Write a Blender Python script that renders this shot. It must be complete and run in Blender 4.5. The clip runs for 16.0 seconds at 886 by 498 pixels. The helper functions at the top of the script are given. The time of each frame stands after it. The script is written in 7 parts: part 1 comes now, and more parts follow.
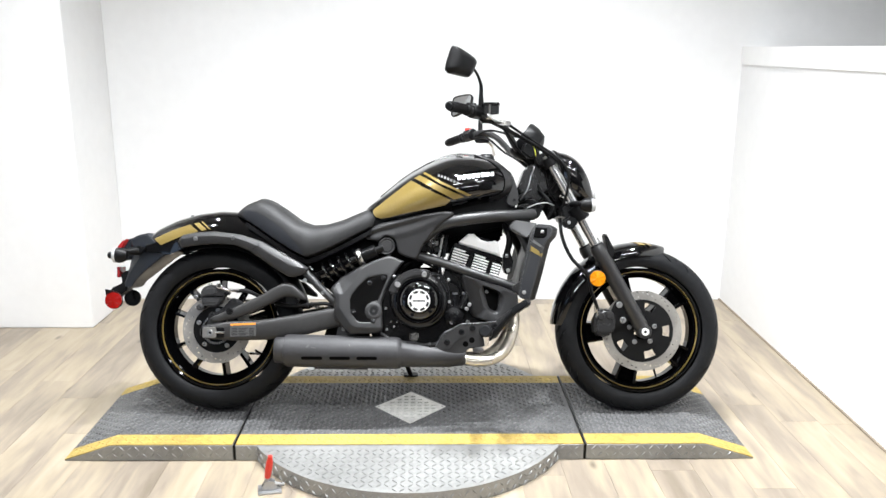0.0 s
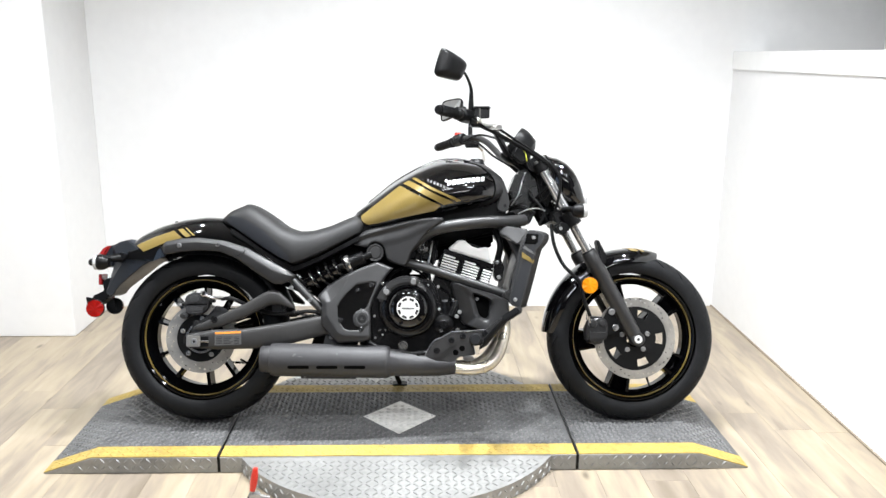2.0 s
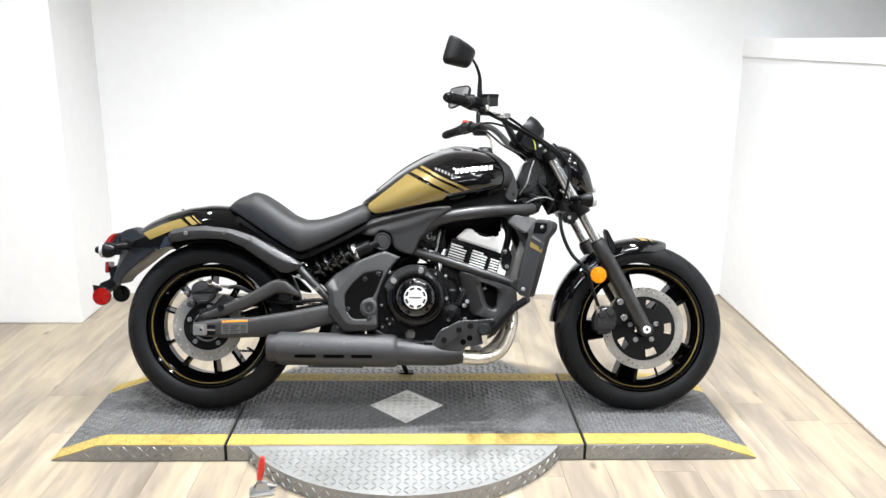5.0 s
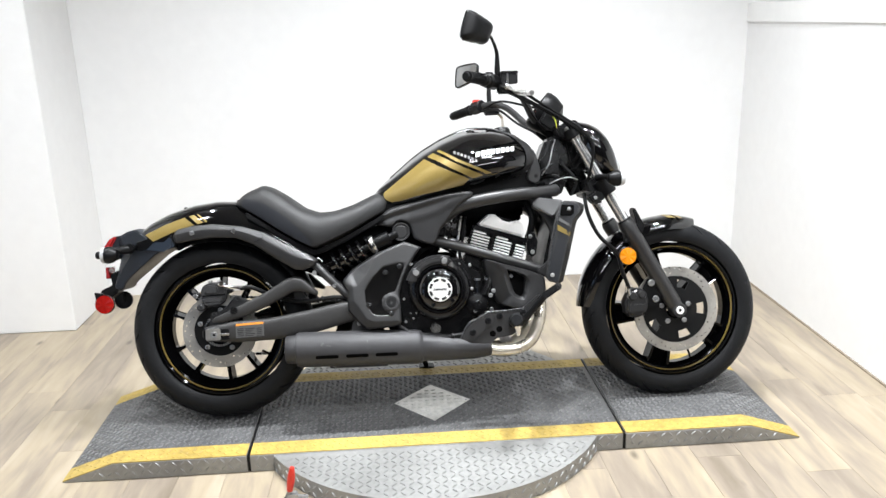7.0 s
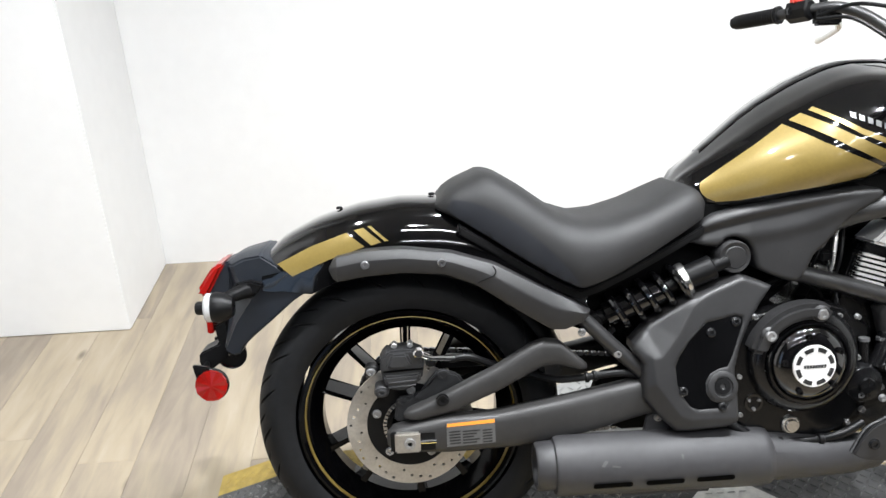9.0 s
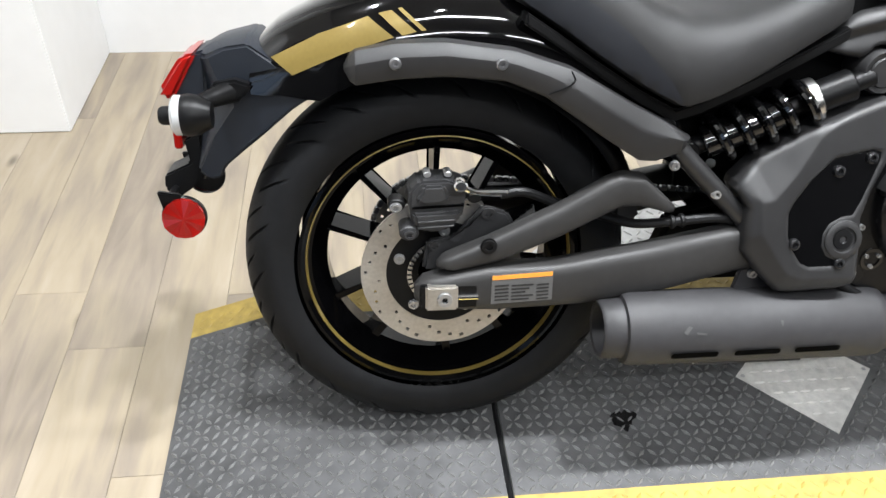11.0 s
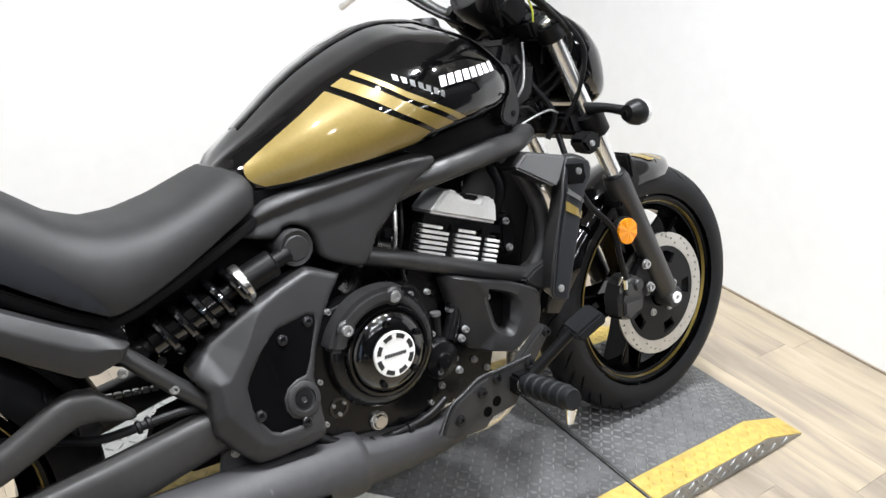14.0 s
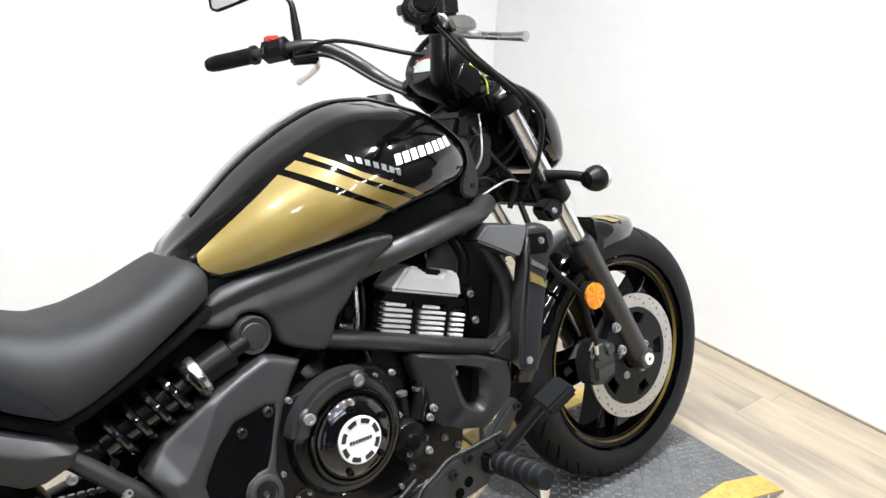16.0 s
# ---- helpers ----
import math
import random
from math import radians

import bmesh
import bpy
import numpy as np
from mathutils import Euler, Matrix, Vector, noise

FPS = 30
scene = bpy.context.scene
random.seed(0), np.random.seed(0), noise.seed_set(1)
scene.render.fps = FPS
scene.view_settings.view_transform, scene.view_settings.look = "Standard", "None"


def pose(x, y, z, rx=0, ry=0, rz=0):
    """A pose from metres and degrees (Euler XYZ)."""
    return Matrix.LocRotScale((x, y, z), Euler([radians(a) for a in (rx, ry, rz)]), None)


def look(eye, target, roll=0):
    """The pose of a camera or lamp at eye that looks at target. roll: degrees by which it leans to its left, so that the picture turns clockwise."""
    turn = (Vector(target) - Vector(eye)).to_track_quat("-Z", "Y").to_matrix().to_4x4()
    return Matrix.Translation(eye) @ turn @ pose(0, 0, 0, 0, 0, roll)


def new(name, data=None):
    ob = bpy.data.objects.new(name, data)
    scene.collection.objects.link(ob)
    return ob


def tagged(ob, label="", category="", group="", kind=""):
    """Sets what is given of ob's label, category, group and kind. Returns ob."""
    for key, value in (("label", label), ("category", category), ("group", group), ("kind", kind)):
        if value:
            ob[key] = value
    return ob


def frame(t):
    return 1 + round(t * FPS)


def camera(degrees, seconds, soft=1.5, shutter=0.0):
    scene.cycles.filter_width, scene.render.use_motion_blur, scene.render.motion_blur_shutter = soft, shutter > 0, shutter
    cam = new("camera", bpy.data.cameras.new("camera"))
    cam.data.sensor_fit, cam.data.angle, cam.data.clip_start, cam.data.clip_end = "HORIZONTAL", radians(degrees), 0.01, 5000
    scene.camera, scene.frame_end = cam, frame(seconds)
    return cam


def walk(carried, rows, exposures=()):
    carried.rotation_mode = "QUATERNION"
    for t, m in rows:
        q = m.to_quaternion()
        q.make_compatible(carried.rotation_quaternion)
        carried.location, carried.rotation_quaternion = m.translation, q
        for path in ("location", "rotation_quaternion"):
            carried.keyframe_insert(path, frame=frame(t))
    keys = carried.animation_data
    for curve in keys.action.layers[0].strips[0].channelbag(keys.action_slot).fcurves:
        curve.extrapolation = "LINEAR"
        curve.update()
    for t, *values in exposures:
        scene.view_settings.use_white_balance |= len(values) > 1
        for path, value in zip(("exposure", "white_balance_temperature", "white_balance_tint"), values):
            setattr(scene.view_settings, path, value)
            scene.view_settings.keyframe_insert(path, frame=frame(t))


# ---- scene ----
cam = camera(58.00, 16.0)
PATH = [
    (0, (0.768, -2.896, 1.4068), (0.8149, -0.9568, 0.9196), 0.49),
    (0.5, (0.763, -2.8925, 1.3927), (0.8197, -0.9498, 0.9206), 0.56),
    (1, (0.7679, -2.8741, 1.4006), (0.8265, -0.9344, 0.9167), 0.81),
    (1.5, (0.7673, -2.8546, 1.3947), (0.8413, -0.9168, 0.9055), 0.40),
    (2, (0.7694, -2.8421, 1.3952), (0.8423, -0.9001, 0.9227), 0.61),
    (2.5, (0.7658, -2.8248, 1.3937), (0.8378, -0.8872, 0.9035), 0.95),
    (3, (0.7646, -2.8242, 1.4022), (0.8403, -0.8872, 0.9099), 0.77),
    (3.5, (0.7631, -2.8305, 1.404), (0.8305, -0.8969, 0.8977), 0.72),
    (4, (0.7632, -2.8285, 1.3994), (0.8197, -0.8941, 0.8947), 0.69),
    (6.5, (0.6993, -2.7569, 1.403), (0.7924, -0.831, 0.8718), 0.16),
    (7, (0.5997, -2.6683, 1.3942), (0.7245, -0.7512, 0.8383), -1.52),
    (7.5, (0.5008, -2.4097, 1.3839), (0.3671, -0.4869, 0.8501), -2.15),
    (8, (0.3118, -2.0495, 1.3758), (0.1067, -0.1311, 0.8489), -1.05),
    (8.2, (0.2342, -1.89, 1.3918), (0.1179, 0.007, 0.769), -2.69),
    (10.3, (-0.1201, -0.9758, 1.3133), (0.113, 0.742, 0.3158), 1.20),
    (10.5, (-0.1159, -0.9925, 1.2751), (0.084, 0.6948, 0.22), 1.01),
    (11, (-0.1155, -1.0064, 1.2146), (0.0741, 0.5204, -0.0632), 2.29),
    (11.5, (-0.1164, -1.0353, 1.1883), (0.066, 0.4079, -0.1841), 3.10),
    (12, (-0.0889, -1.0414, 1.1875), (0.2245, 0.4446, -0.114), 2.53),
    (12.5, (-0.0399, -1.0495, 1.2007), (0.5422, 0.4619, 0.0273), 3.55),
    (13, (0.0097, -1.0659, 1.2224), (0.8352, 0.4026, 0.1444), 3.89),
    (13.5, (0.0677, -1.0861, 1.264), (1.0504, 0.3646, 0.2997), 3.40),
    (14, (0.1045, -1.1045, 1.2833), (1.2069, 0.3196, 0.4134), 5.03),
    (14.5, (0.1203, -1.1087, 1.3004), (1.2405, 0.3555, 0.5252), 3.64),
    (15, (0.1338, -1.0951, 1.3103), (1.2584, 0.3837, 0.5698), 3.10),
    (15.5, (0.1383, -1.0894, 1.3122), (1.2567, 0.3966, 0.5767), 2.60),
    (16, (0.1503, -1.0875, 1.317), (1.3207, 0.3503, 0.5668), 3.15),
]
walk(cam, [(t, look(eye, target, roll)) for t, eye, target, roll in PATH],
     [(0, 0.08), (4, 0.08), (6.5, -0.02), (7, -0.08), (7.5, -0.02), (8.2, -0.04), (10.3, -0.04), (11.5, -0.08), (12.5, -0.23), (13.2, -0.24), (14.5, -0.18), (16, -0.16)])

# ---- world and lamps ----
world = bpy.data.worlds.new("world")
scene.world = world
world.use_nodes = True
world.node_tree.nodes["Background"].inputs["Color"].default_value = (1.0, 0.99, 0.97, 1)
world.node_tree.nodes["Background"].inputs["Strength"].default_value = 0.22
CEILING = 3.3
# Four fluorescent tubes and eight round spots under the ceiling; the tubes at y -5.2 are added to brighten the unseen
# front.
TUBES = [(0.5, -2.45), (2.1, -2.45), (0.5, -5.2), (2.1, -5.2)]
SPOTS = [(-1.0, -1.7), (0.15, -1.7), (1.3, -1.7), (2.4, -1.7), (-0.75, -0.12), (0.5, -0.12), (1.2, -0.12), (1.95, -0.12)]


def lamp(x, y, z, wx, wy, watts, spread):
    data = bpy.data.lights.new("ceiling_lamp", "AREA")
    data.spread = radians(spread)
    data.shape, data.size, data.size_y, data.energy, data.color = "RECTANGLE", wx, wy, watts, (0.93, 0.963, 1.0)
    ob = new("ceiling_lamp", data)
    ob.matrix_world = pose(x, y, z)
    return ob


for lx, ly in TUBES:
    lamp(lx, ly, CEILING - 0.10, 1.2, 0.10, 36 if ly > -3 else 26, 150 if ly > -3 else 175)
for lx, ly in SPOTS:
    lamp(lx, ly, CEILING - 0.045, 0.10, 0.10, (34 if lx > 1.5 else 41 if lx > 0 else 30) if ly > -1 else 9 if lx > 2 else 8, 113)
# Daylight from a glazed door in the side wall behind the camera.
day = lamp(-1.55, -2.8, 1.2, 1.4, 1.7, 7, 170)
day.data.color = (0.42, 0.64, 1.0)
day.matrix_world = pose(-1.55, -2.8, 1.2, 0, -90, 0)

# ---- materials ----


def material(name, color, rough=0.5, metal=0.0, vary=0.1, scale=30.0, bump=0.0, bump_scale=200.0, coat=0.0, spec=0.5, rough_vary=0.1):
    """A surface with colour and gloss that vary at two scales, and a fine relief."""
    m = bpy.data.materials.new(name)
    m.use_nodes = True
    nt = m.node_tree
    b = nt.nodes["Principled BSDF"]
    b.inputs["Metallic"].default_value, b.inputs["Coat Weight"].default_value = metal, coat
    b.inputs["Coat Roughness"].default_value = 0.04
    b.inputs["Specular IOR Level"].default_value = spec
    tc = nt.nodes.new("ShaderNodeTexCoord")
    n1, n2 = nt.nodes.new("ShaderNodeTexNoise"), nt.nodes.new("ShaderNodeTexNoise")
    n1.inputs["Scale"].default_value, n2.inputs["Scale"].default_value = scale * 0.2, scale * 3
    n1.inputs["Detail"].default_value = n2.inputs["Detail"].default_value = 4
    for n in (n1, n2):
        nt.links.new(tc.outputs["Object"], n.inputs["Vector"])
    add = nt.nodes.new("ShaderNodeMath")
    add.operation = "ADD"
    nt.links.new(n1.outputs["Fac"], add.inputs[0])
    nt.links.new(n2.outputs["Fac"], add.inputs[1])
    ramp = nt.nodes.new("ShaderNodeMapRange")
    ramp.inputs["From Min"].default_value, ramp.inputs["From Max"].default_value = 0.7, 1.3
    ramp.inputs["To Min"].default_value, ramp.inputs["To Max"].default_value = 1 - vary, 1 + vary
    nt.links.new(add.outputs[0], ramp.inputs["Value"])
    mix = nt.nodes.new("ShaderNodeVectorMath")
    mix.operation = "SCALE"
    mix.inputs[0].default_value = color
    nt.links.new(ramp.outputs[0], mix.inputs["Scale"])
    nt.links.new(mix.outputs["Vector"], b.inputs["Base Color"])
    r2 = nt.nodes.new("ShaderNodeMapRange")
    r2.inputs["From Min"].default_value, r2.inputs["From Max"].default_value = 0.3, 0.7
    r2.inputs["To Min"].default_value, r2.inputs["To Max"].default_value = max(0.02, rough - rough_vary), min(1, rough + rough_vary)
    nt.links.new(n1.outputs["Fac"], r2.inputs["Value"])
    nt.links.new(r2.outputs[0], b.inputs["Roughness"])
    if bump:
        n3, bp = nt.nodes.new("ShaderNodeTexNoise"), nt.nodes.new("ShaderNodeBump")
        n3.inputs["Scale"].default_value, n3.inputs["Detail"].default_value = bump_scale, 3
        bp.inputs["Strength"].default_value, bp.inputs["Distance"].default_value = bump, 0.002
        nt.links.new(tc.outputs["Object"], n3.inputs["Vector"])
        nt.links.new(n3.outputs["Fac"], bp.inputs["Height"])
        nt.links.new(bp.outputs["Normal"], b.inputs["Normal"])
    return m


def plank_material():
    """Pale greyed oak boards: grain along the board, each board of its own tone."""
    m = bpy.data.materials.new("oak_plank")
    m.use_nodes = True
    nt = m.node_tree
    b = nt.nodes["Principled BSDF"]
    tc, info = nt.nodes.new("ShaderNodeTexCoord"), nt.nodes.new("ShaderNodeObjectInfo")
    off = nt.nodes.new("ShaderNodeVectorMath")
    off.operation = "MULTIPLY_ADD"
    comb = nt.nodes.new("ShaderNodeCombineXYZ")
    for k in range(3):
        nt.links.new(info.outputs["Random"], comb.inputs[k])
    off.inputs[1].default_value = (37.0, 61.0, 17.0)
    nt.links.new(comb.outputs[0], off.inputs[0])
    nt.links.new(tc.outputs["Object"], off.inputs[2])
    mp = nt.nodes.new("ShaderNodeMapping")
    mp.inputs["Scale"].default_value = (10.0, 1.5, 1.0)
    nt.links.new(off.outputs["Vector"], mp.inputs["Vector"])
    grain = nt.nodes.new("ShaderNodeTexNoise")
    grain.inputs["Scale"].default_value, grain.inputs["Detail"].default_value, grain.inputs["Distortion"].default_value = 2.2, 8, 0.9
    nt.links.new(mp.outputs[0], grain.inputs["Vector"])
    blot = nt.nodes.new("ShaderNodeTexNoise")
    blot.inputs["Scale"].default_value, blot.inputs["Detail"].default_value = 2.6, 7
    mp2 = nt.nodes.new("ShaderNodeMapping")
    mp2.inputs["Scale"].default_value = (4.6, 0.75, 1.0)
    nt.links.new(off.outputs["Vector"], mp2.inputs["Vector"])
    nt.links.new(mp2.outputs[0], blot.inputs["Vector"])
    s1 = nt.nodes.new("ShaderNodeMath")
    s1.operation = "MULTIPLY_ADD"
    s1.inputs[1].default_value = 0.42
    nt.links.new(grain.outputs["Fac"], s1.inputs[0])
    s2 = nt.nodes.new("ShaderNodeMath")
    s2.operation = "MULTIPLY_ADD"
    s2.inputs[1].default_value = 0.72
    nt.links.new(blot.outputs["Fac"], s2.inputs[0])
    s3 = nt.nodes.new("ShaderNodeMath")
    s3.operation = "MULTIPLY_ADD"
    s3.inputs[1].default_value, s3.inputs[2].default_value = 0.14, -0.12
    nt.links.new(info.outputs["Random"], s3.inputs[0])
    nt.links.new(s3.outputs[0], s2.inputs[2])
    nt.links.new(s2.outputs[0], s1.inputs[2])
    ramp = nt.nodes.new("ShaderNodeValToRGB")
    ramp.color_ramp.elements[0].position, ramp.color_ramp.elements[0].color = 0.28, (0.165, 0.134, 0.098, 1)
    ramp.color_ramp.elements[1].position, ramp.color_ramp.elements[1].color = 0.74, (0.360, 0.303, 0.228, 1)
    for at, tone in ((0.43, (0.220, 0.183, 0.144, 1)), (0.51, (0.263, 0.218, 0.164, 1)), (0.59, (0.310, 0.257, 0.182, 1))):
        ramp.color_ramp.elements.new(at).color = tone
    knots, mp3, dark = nt.nodes.new("ShaderNodeTexVoronoi"), nt.nodes.new("ShaderNodeMapping"), nt.nodes.new("ShaderNodeMapRange")
    mp3.inputs["Scale"].default_value = (5.5, 2.4, 1.0)
    nt.links.new(off.outputs["Vector"], mp3.inputs["Vector"])
    nt.links.new(mp3.outputs[0], knots.inputs["Vector"])
    knots.inputs["Scale"].default_value = 1.0
    dark.inputs["From Min"].default_value, dark.inputs["From Max"].default_value = 0.02, 0.09
    dark.inputs["To Min"].default_value, dark.inputs["To Max"].default_value = 0.42, 1.0
    nt.links.new(knots.outputs["Distance"], dark.inputs["Value"])
    shade = nt.nodes.new("ShaderNodeVectorMath")
    shade.operation = "SCALE"
    nt.links.new(ramp.outputs["Color"], shade.inputs[0])
    nt.links.new(dark.outputs[0], shade.inputs["Scale"])
    nt.links.new(s1.outputs[0], ramp.inputs["Fac"])
    nt.links.new(shade.outputs["Vector"], b.inputs["Base Color"])
    b.inputs["Roughness"].default_value = 0.42
    bp = nt.nodes.new("ShaderNodeBump")
    bp.inputs["Strength"].default_value, bp.inputs["Distance"].default_value = 0.15, 0.002
    nt.links.new(grain.outputs["Fac"], bp.inputs["Height"])
    nt.links.new(bp.outputs["Normal"], b.inputs["Normal"])
    return m


def glass_material(name, color, rough=0.05, transmission=0.6):
    m = material(name, color, rough, vary=0.05, rough_vary=0.02)
    m.node_tree.nodes["Principled BSDF"].inputs["Transmission Weight"].default_value = transmission
    return m


def lit_material(name, color, strength):
    m = bpy.data.materials.new(name)
    m.use_nodes = True
    b = m.node_tree.nodes["Principled BSDF"]
    b.inputs["Emission Color"].default_value, b.inputs["Emission Strength"].default_value = (*color, 1), strength
    return m


WALL = material("white_wall_paint", (0.80, 0.80, 0.797), 0.6, vary=0.02, scale=6, bump=0.05, bump_scale=150)
# Dark colour for unseen closing walls, so that gloss parts reflect little.
DARKWALL = material("dark_closing_wall", (0.05, 0.05, 0.055), 0.7, vary=0.05, scale=6)
CEIL = material("ceiling_paint", (0.34, 0.34, 0.34), 0.8, vary=0.03, scale=5)
TRIM = material("white_trim_paint", (0.84, 0.84, 0.83), 0.4, vary=0.02, scale=8)
PLANK = plank_material()
GAP = material("floor_gap", (0.25, 0.205, 0.155), 0.8, vary=0.2)
RUBBER_MAT = material("black_diamond_rubber", (0.074, 0.074, 0.075), 0.44, vary=0.35, scale=9, bump=0.2, bump_scale=300, rough_vary=0.12, spec=0.3)
YELLOW = material("yellow_safety_paint", (0.36, 0.255, 0.058), 0.55, vary=0.30, scale=16, bump=0.15, bump_scale=120)
# Mat lozenges are coloured lighter to paint in the highlights they catch.
LOZENGE = material("tread_rubber_highlight", (0.150, 0.150, 0.147), 0.34, vary=0.3, scale=30, spec=0.45)
STEEL = material("galvanised_tread_plate", (0.31, 0.31, 0.30), 0.48, 0.6, vary=0.14, scale=18, bump=0.1, bump_scale=140, rough_vary=0.12)
GLOSS = material("gloss_black_paint", (0.0016, 0.0016, 0.0018), 0.07, vary=0.15, scale=20, coat=0.9, rough_vary=0.02, spec=0.35)
WHEELP = material("gloss_black_wheel_paint", (0.0012, 0.0012, 0.0014), 0.07, vary=0.15, scale=20, rough_vary=0.02, spec=0.14)
GOLD = material("gold_metallic_paint", (0.215, 0.153, 0.040), 0.34, 0.25, vary=0.07, scale=60, coat=0.6, rough_vary=0.05)
MATTE = material("satin_charcoal_plastic", (0.0155, 0.0152, 0.0157), 0.47, vary=0.14, scale=25, bump=0.16, bump_scale=900, spec=0.5)
SHROUDP = material("semi_gloss_shroud_plastic", (0.0055, 0.0065, 0.009), 0.34, vary=0.1, scale=25, spec=0.5, rough_vary=0.05)
TAILP = material("dark_tail_plastic", (0.0080, 0.0110, 0.0168), 0.42, vary=0.10, scale=25, bump=0.1, bump_scale=900, spec=0.45)
FRAMEP = material("satin_black_frame_paint", (0.0150, 0.0147, 0.0150), 0.41, vary=0.10, scale=25, bump=0.05, bump_scale=700, spec=0.65)
BLACK = material("black_plastic", (0.0045, 0.0045, 0.0048), 0.40, vary=0.2, scale=40, bump=0.06, bump_scale=600, spec=0.2)
DEEP = material("dark_engine_paint", (0.0034, 0.0034, 0.0037), 0.22, vary=0.25, scale=50, bump=0.08, bump_scale=500, spec=0.38)
TYRE = material("tyre_rubber", (0.0066, 0.0070, 0.0079), 0.56, vary=0.22, scale=20, bump=0.2, bump_scale=500, spec=0.2)
VINYL = material("black_seat_vinyl", (0.0092, 0.0090, 0.0093), 0.55, vary=0.12, scale=20, bump=0.3, bump_scale=1100, spec=0.42)
CHROME = material("chrome", (0.72, 0.72, 0.72), 0.12, 1.0, vary=0.06, scale=30, rough_vary=0.05)
ALU = material("brushed_aluminium", (0.66, 0.65, 0.63), 0.30, 1.0, vary=0.10, scale=40, bump=0.05, bump_scale=500)
DISC = material("brake_disc_steel", (0.50, 0.48, 0.445), 0.36, 0.85, vary=0.12, scale=60, bump=0.05, bump_scale=700)
BOLT = material("zinc_bolt", (0.40, 0.40, 0.40), 0.32, 0.75, vary=0.15, scale=80)
EXH = material("black_heat_paint", (0.0260, 0.0253, 0.0270), 0.55, vary=0.16, scale=22, bump=0.3, bump_scale=700, spec=0.5)
SWINGP = material("satin_grey_black_paint", (0.0250, 0.0242, 0.0238), 0.48, vary=0.14, scale=25, bump=0.2, bump_scale=700, spec=0.4)
HEADER = material("heated_steel", (0.66, 0.61, 0.52), 0.32, 0.75, vary=0.15, scale=20)
RED = glass_material("red_lens", (0.27, 0.007, 0.005), 0.12, 0.0)
AMBER = glass_material("amber_lens", (0.66, 0.22, 0.006), 0.12, 0.0)
CLEAR = glass_material("clear_lens", (0.85, 0.86, 0.86), 0.10, 0.5)
MIRROR = material("mirror_glass", (0.58, 0.59, 0.60), 0.03, 1.0, vary=0.01, rough_vary=0.01)
FORKC = material("hard_chrome_tube", (0.78, 0.78, 0.78), 0.16, 0.9, vary=0.05, scale=40)
FINEDGE = material("machined_fin_edge", (0.84, 0.83, 0.81), 0.36, 0.20, vary=0.06, scale=60)
PLATE = material("bare_steel_plate", (0.66, 0.65, 0.62), 0.46, 0.35, vary=0.2, scale=24, bump=0.1, bump_scale=140, rough_vary=0.12)
SCUFF = material("rubbed_grey_paint", (0.055, 0.055, 0.054), 0.5, vary=0.4, scale=200)
# Near-black colour that paints in the deep shade between parts.
INNER_SHADE = material("inner_shade_black", (0.0015, 0.0015, 0.0016), 0.75, vary=0.3, scale=40, spec=0.08)
# Seat side vinyl with shade and cool light put into its colour.
SEATSIDE = material("seat_vinyl_blue_shade", (0.0030, 0.0042, 0.0078), 0.50, vary=0.10, scale=20, bump=0.25, bump_scale=1100, spec=0.5)
LCD = material("grey_display", (0.30, 0.32, 0.30), 0.2, vary=0.05, rough_vary=0.03)
CASTP = material("grey_cast_caliper_paint", (0.022, 0.022, 0.023), 0.50, vary=0.2, scale=60, bump=0.3, bump_scale=600, spec=0.5)
DARKBOLT = material("dark_steel_bolt", (0.26, 0.26, 0.265), 0.28, 0.8, vary=0.15, scale=80)
OIL = material("oil_stain", (0.010, 0.010, 0.010), 0.16, vary=0.3, scale=60, spec=0.5)
STICKER = material("silver_sticker", (0.11, 0.11, 0.11), 0.38, 0.2, vary=0.1, scale=60)
ORANGE = material("orange_ink", (0.85, 0.30, 0.04), 0.5, vary=0.08)
# Near-black for flat pieces that paint in the shade of hollows.
HOLE_SHADE = material("hole_shade_black", (0.0008, 0.0008, 0.0008), 0.9, vary=0.1, spec=0.05)
DARKNUT = material("blackened_bolt", (0.020, 0.020, 0.021), 0.24, 0.5, vary=0.2, scale=80)
INK = material("dark_ink", (0.012, 0.012, 0.012), 0.6, vary=0.1)
WHITE = material("white_ink", (0.85, 0.85, 0.85), 0.35, vary=0.03)
REDP = material("red_grip_plastic", (0.62, 0.035, 0.02), 0.42, vary=0.1, scale=60)
TAGY = material("yellow_tag", (0.75, 0.78, 0.08), 0.5, vary=0.1)
TUBE = lit_material("lamp_diffuser", (1.0, 0.98, 0.95), 6.0)

# ---- mesh tools ----


def finish(name, bm, mat, parent=None, sharp=35, label=""):
    me = bpy.data.meshes.new(name)
    bmesh.ops.recalc_face_normals(bm, faces=bm.faces)
    bm.to_mesh(me)
    bm.free()
    for p in me.polygons:
        p.use_smooth = True
    me.set_sharp_from_angle(angle=radians(sharp))
    me.materials.append(mat)
    ob = new(name, me)
    if parent is not None:
        ob.parent = parent
    if label:
        ob["label"] = label
    return ob


def part(name, bm, mat, parent, label="", sharp=35):
    return finish(name, bm, mat, parent, sharp, label)


def put(bm, m):
    bmesh.ops.transform(bm, matrix=m, verts=bm.verts)
    return bm


def join(*bms):
    out = bmesh.new()
    for b in bms:
        me = bpy.data.meshes.new("scratch")
        b.to_mesh(me)
        b.free()
        out.from_mesh(me)
        bpy.data.meshes.remove(me)
    return out


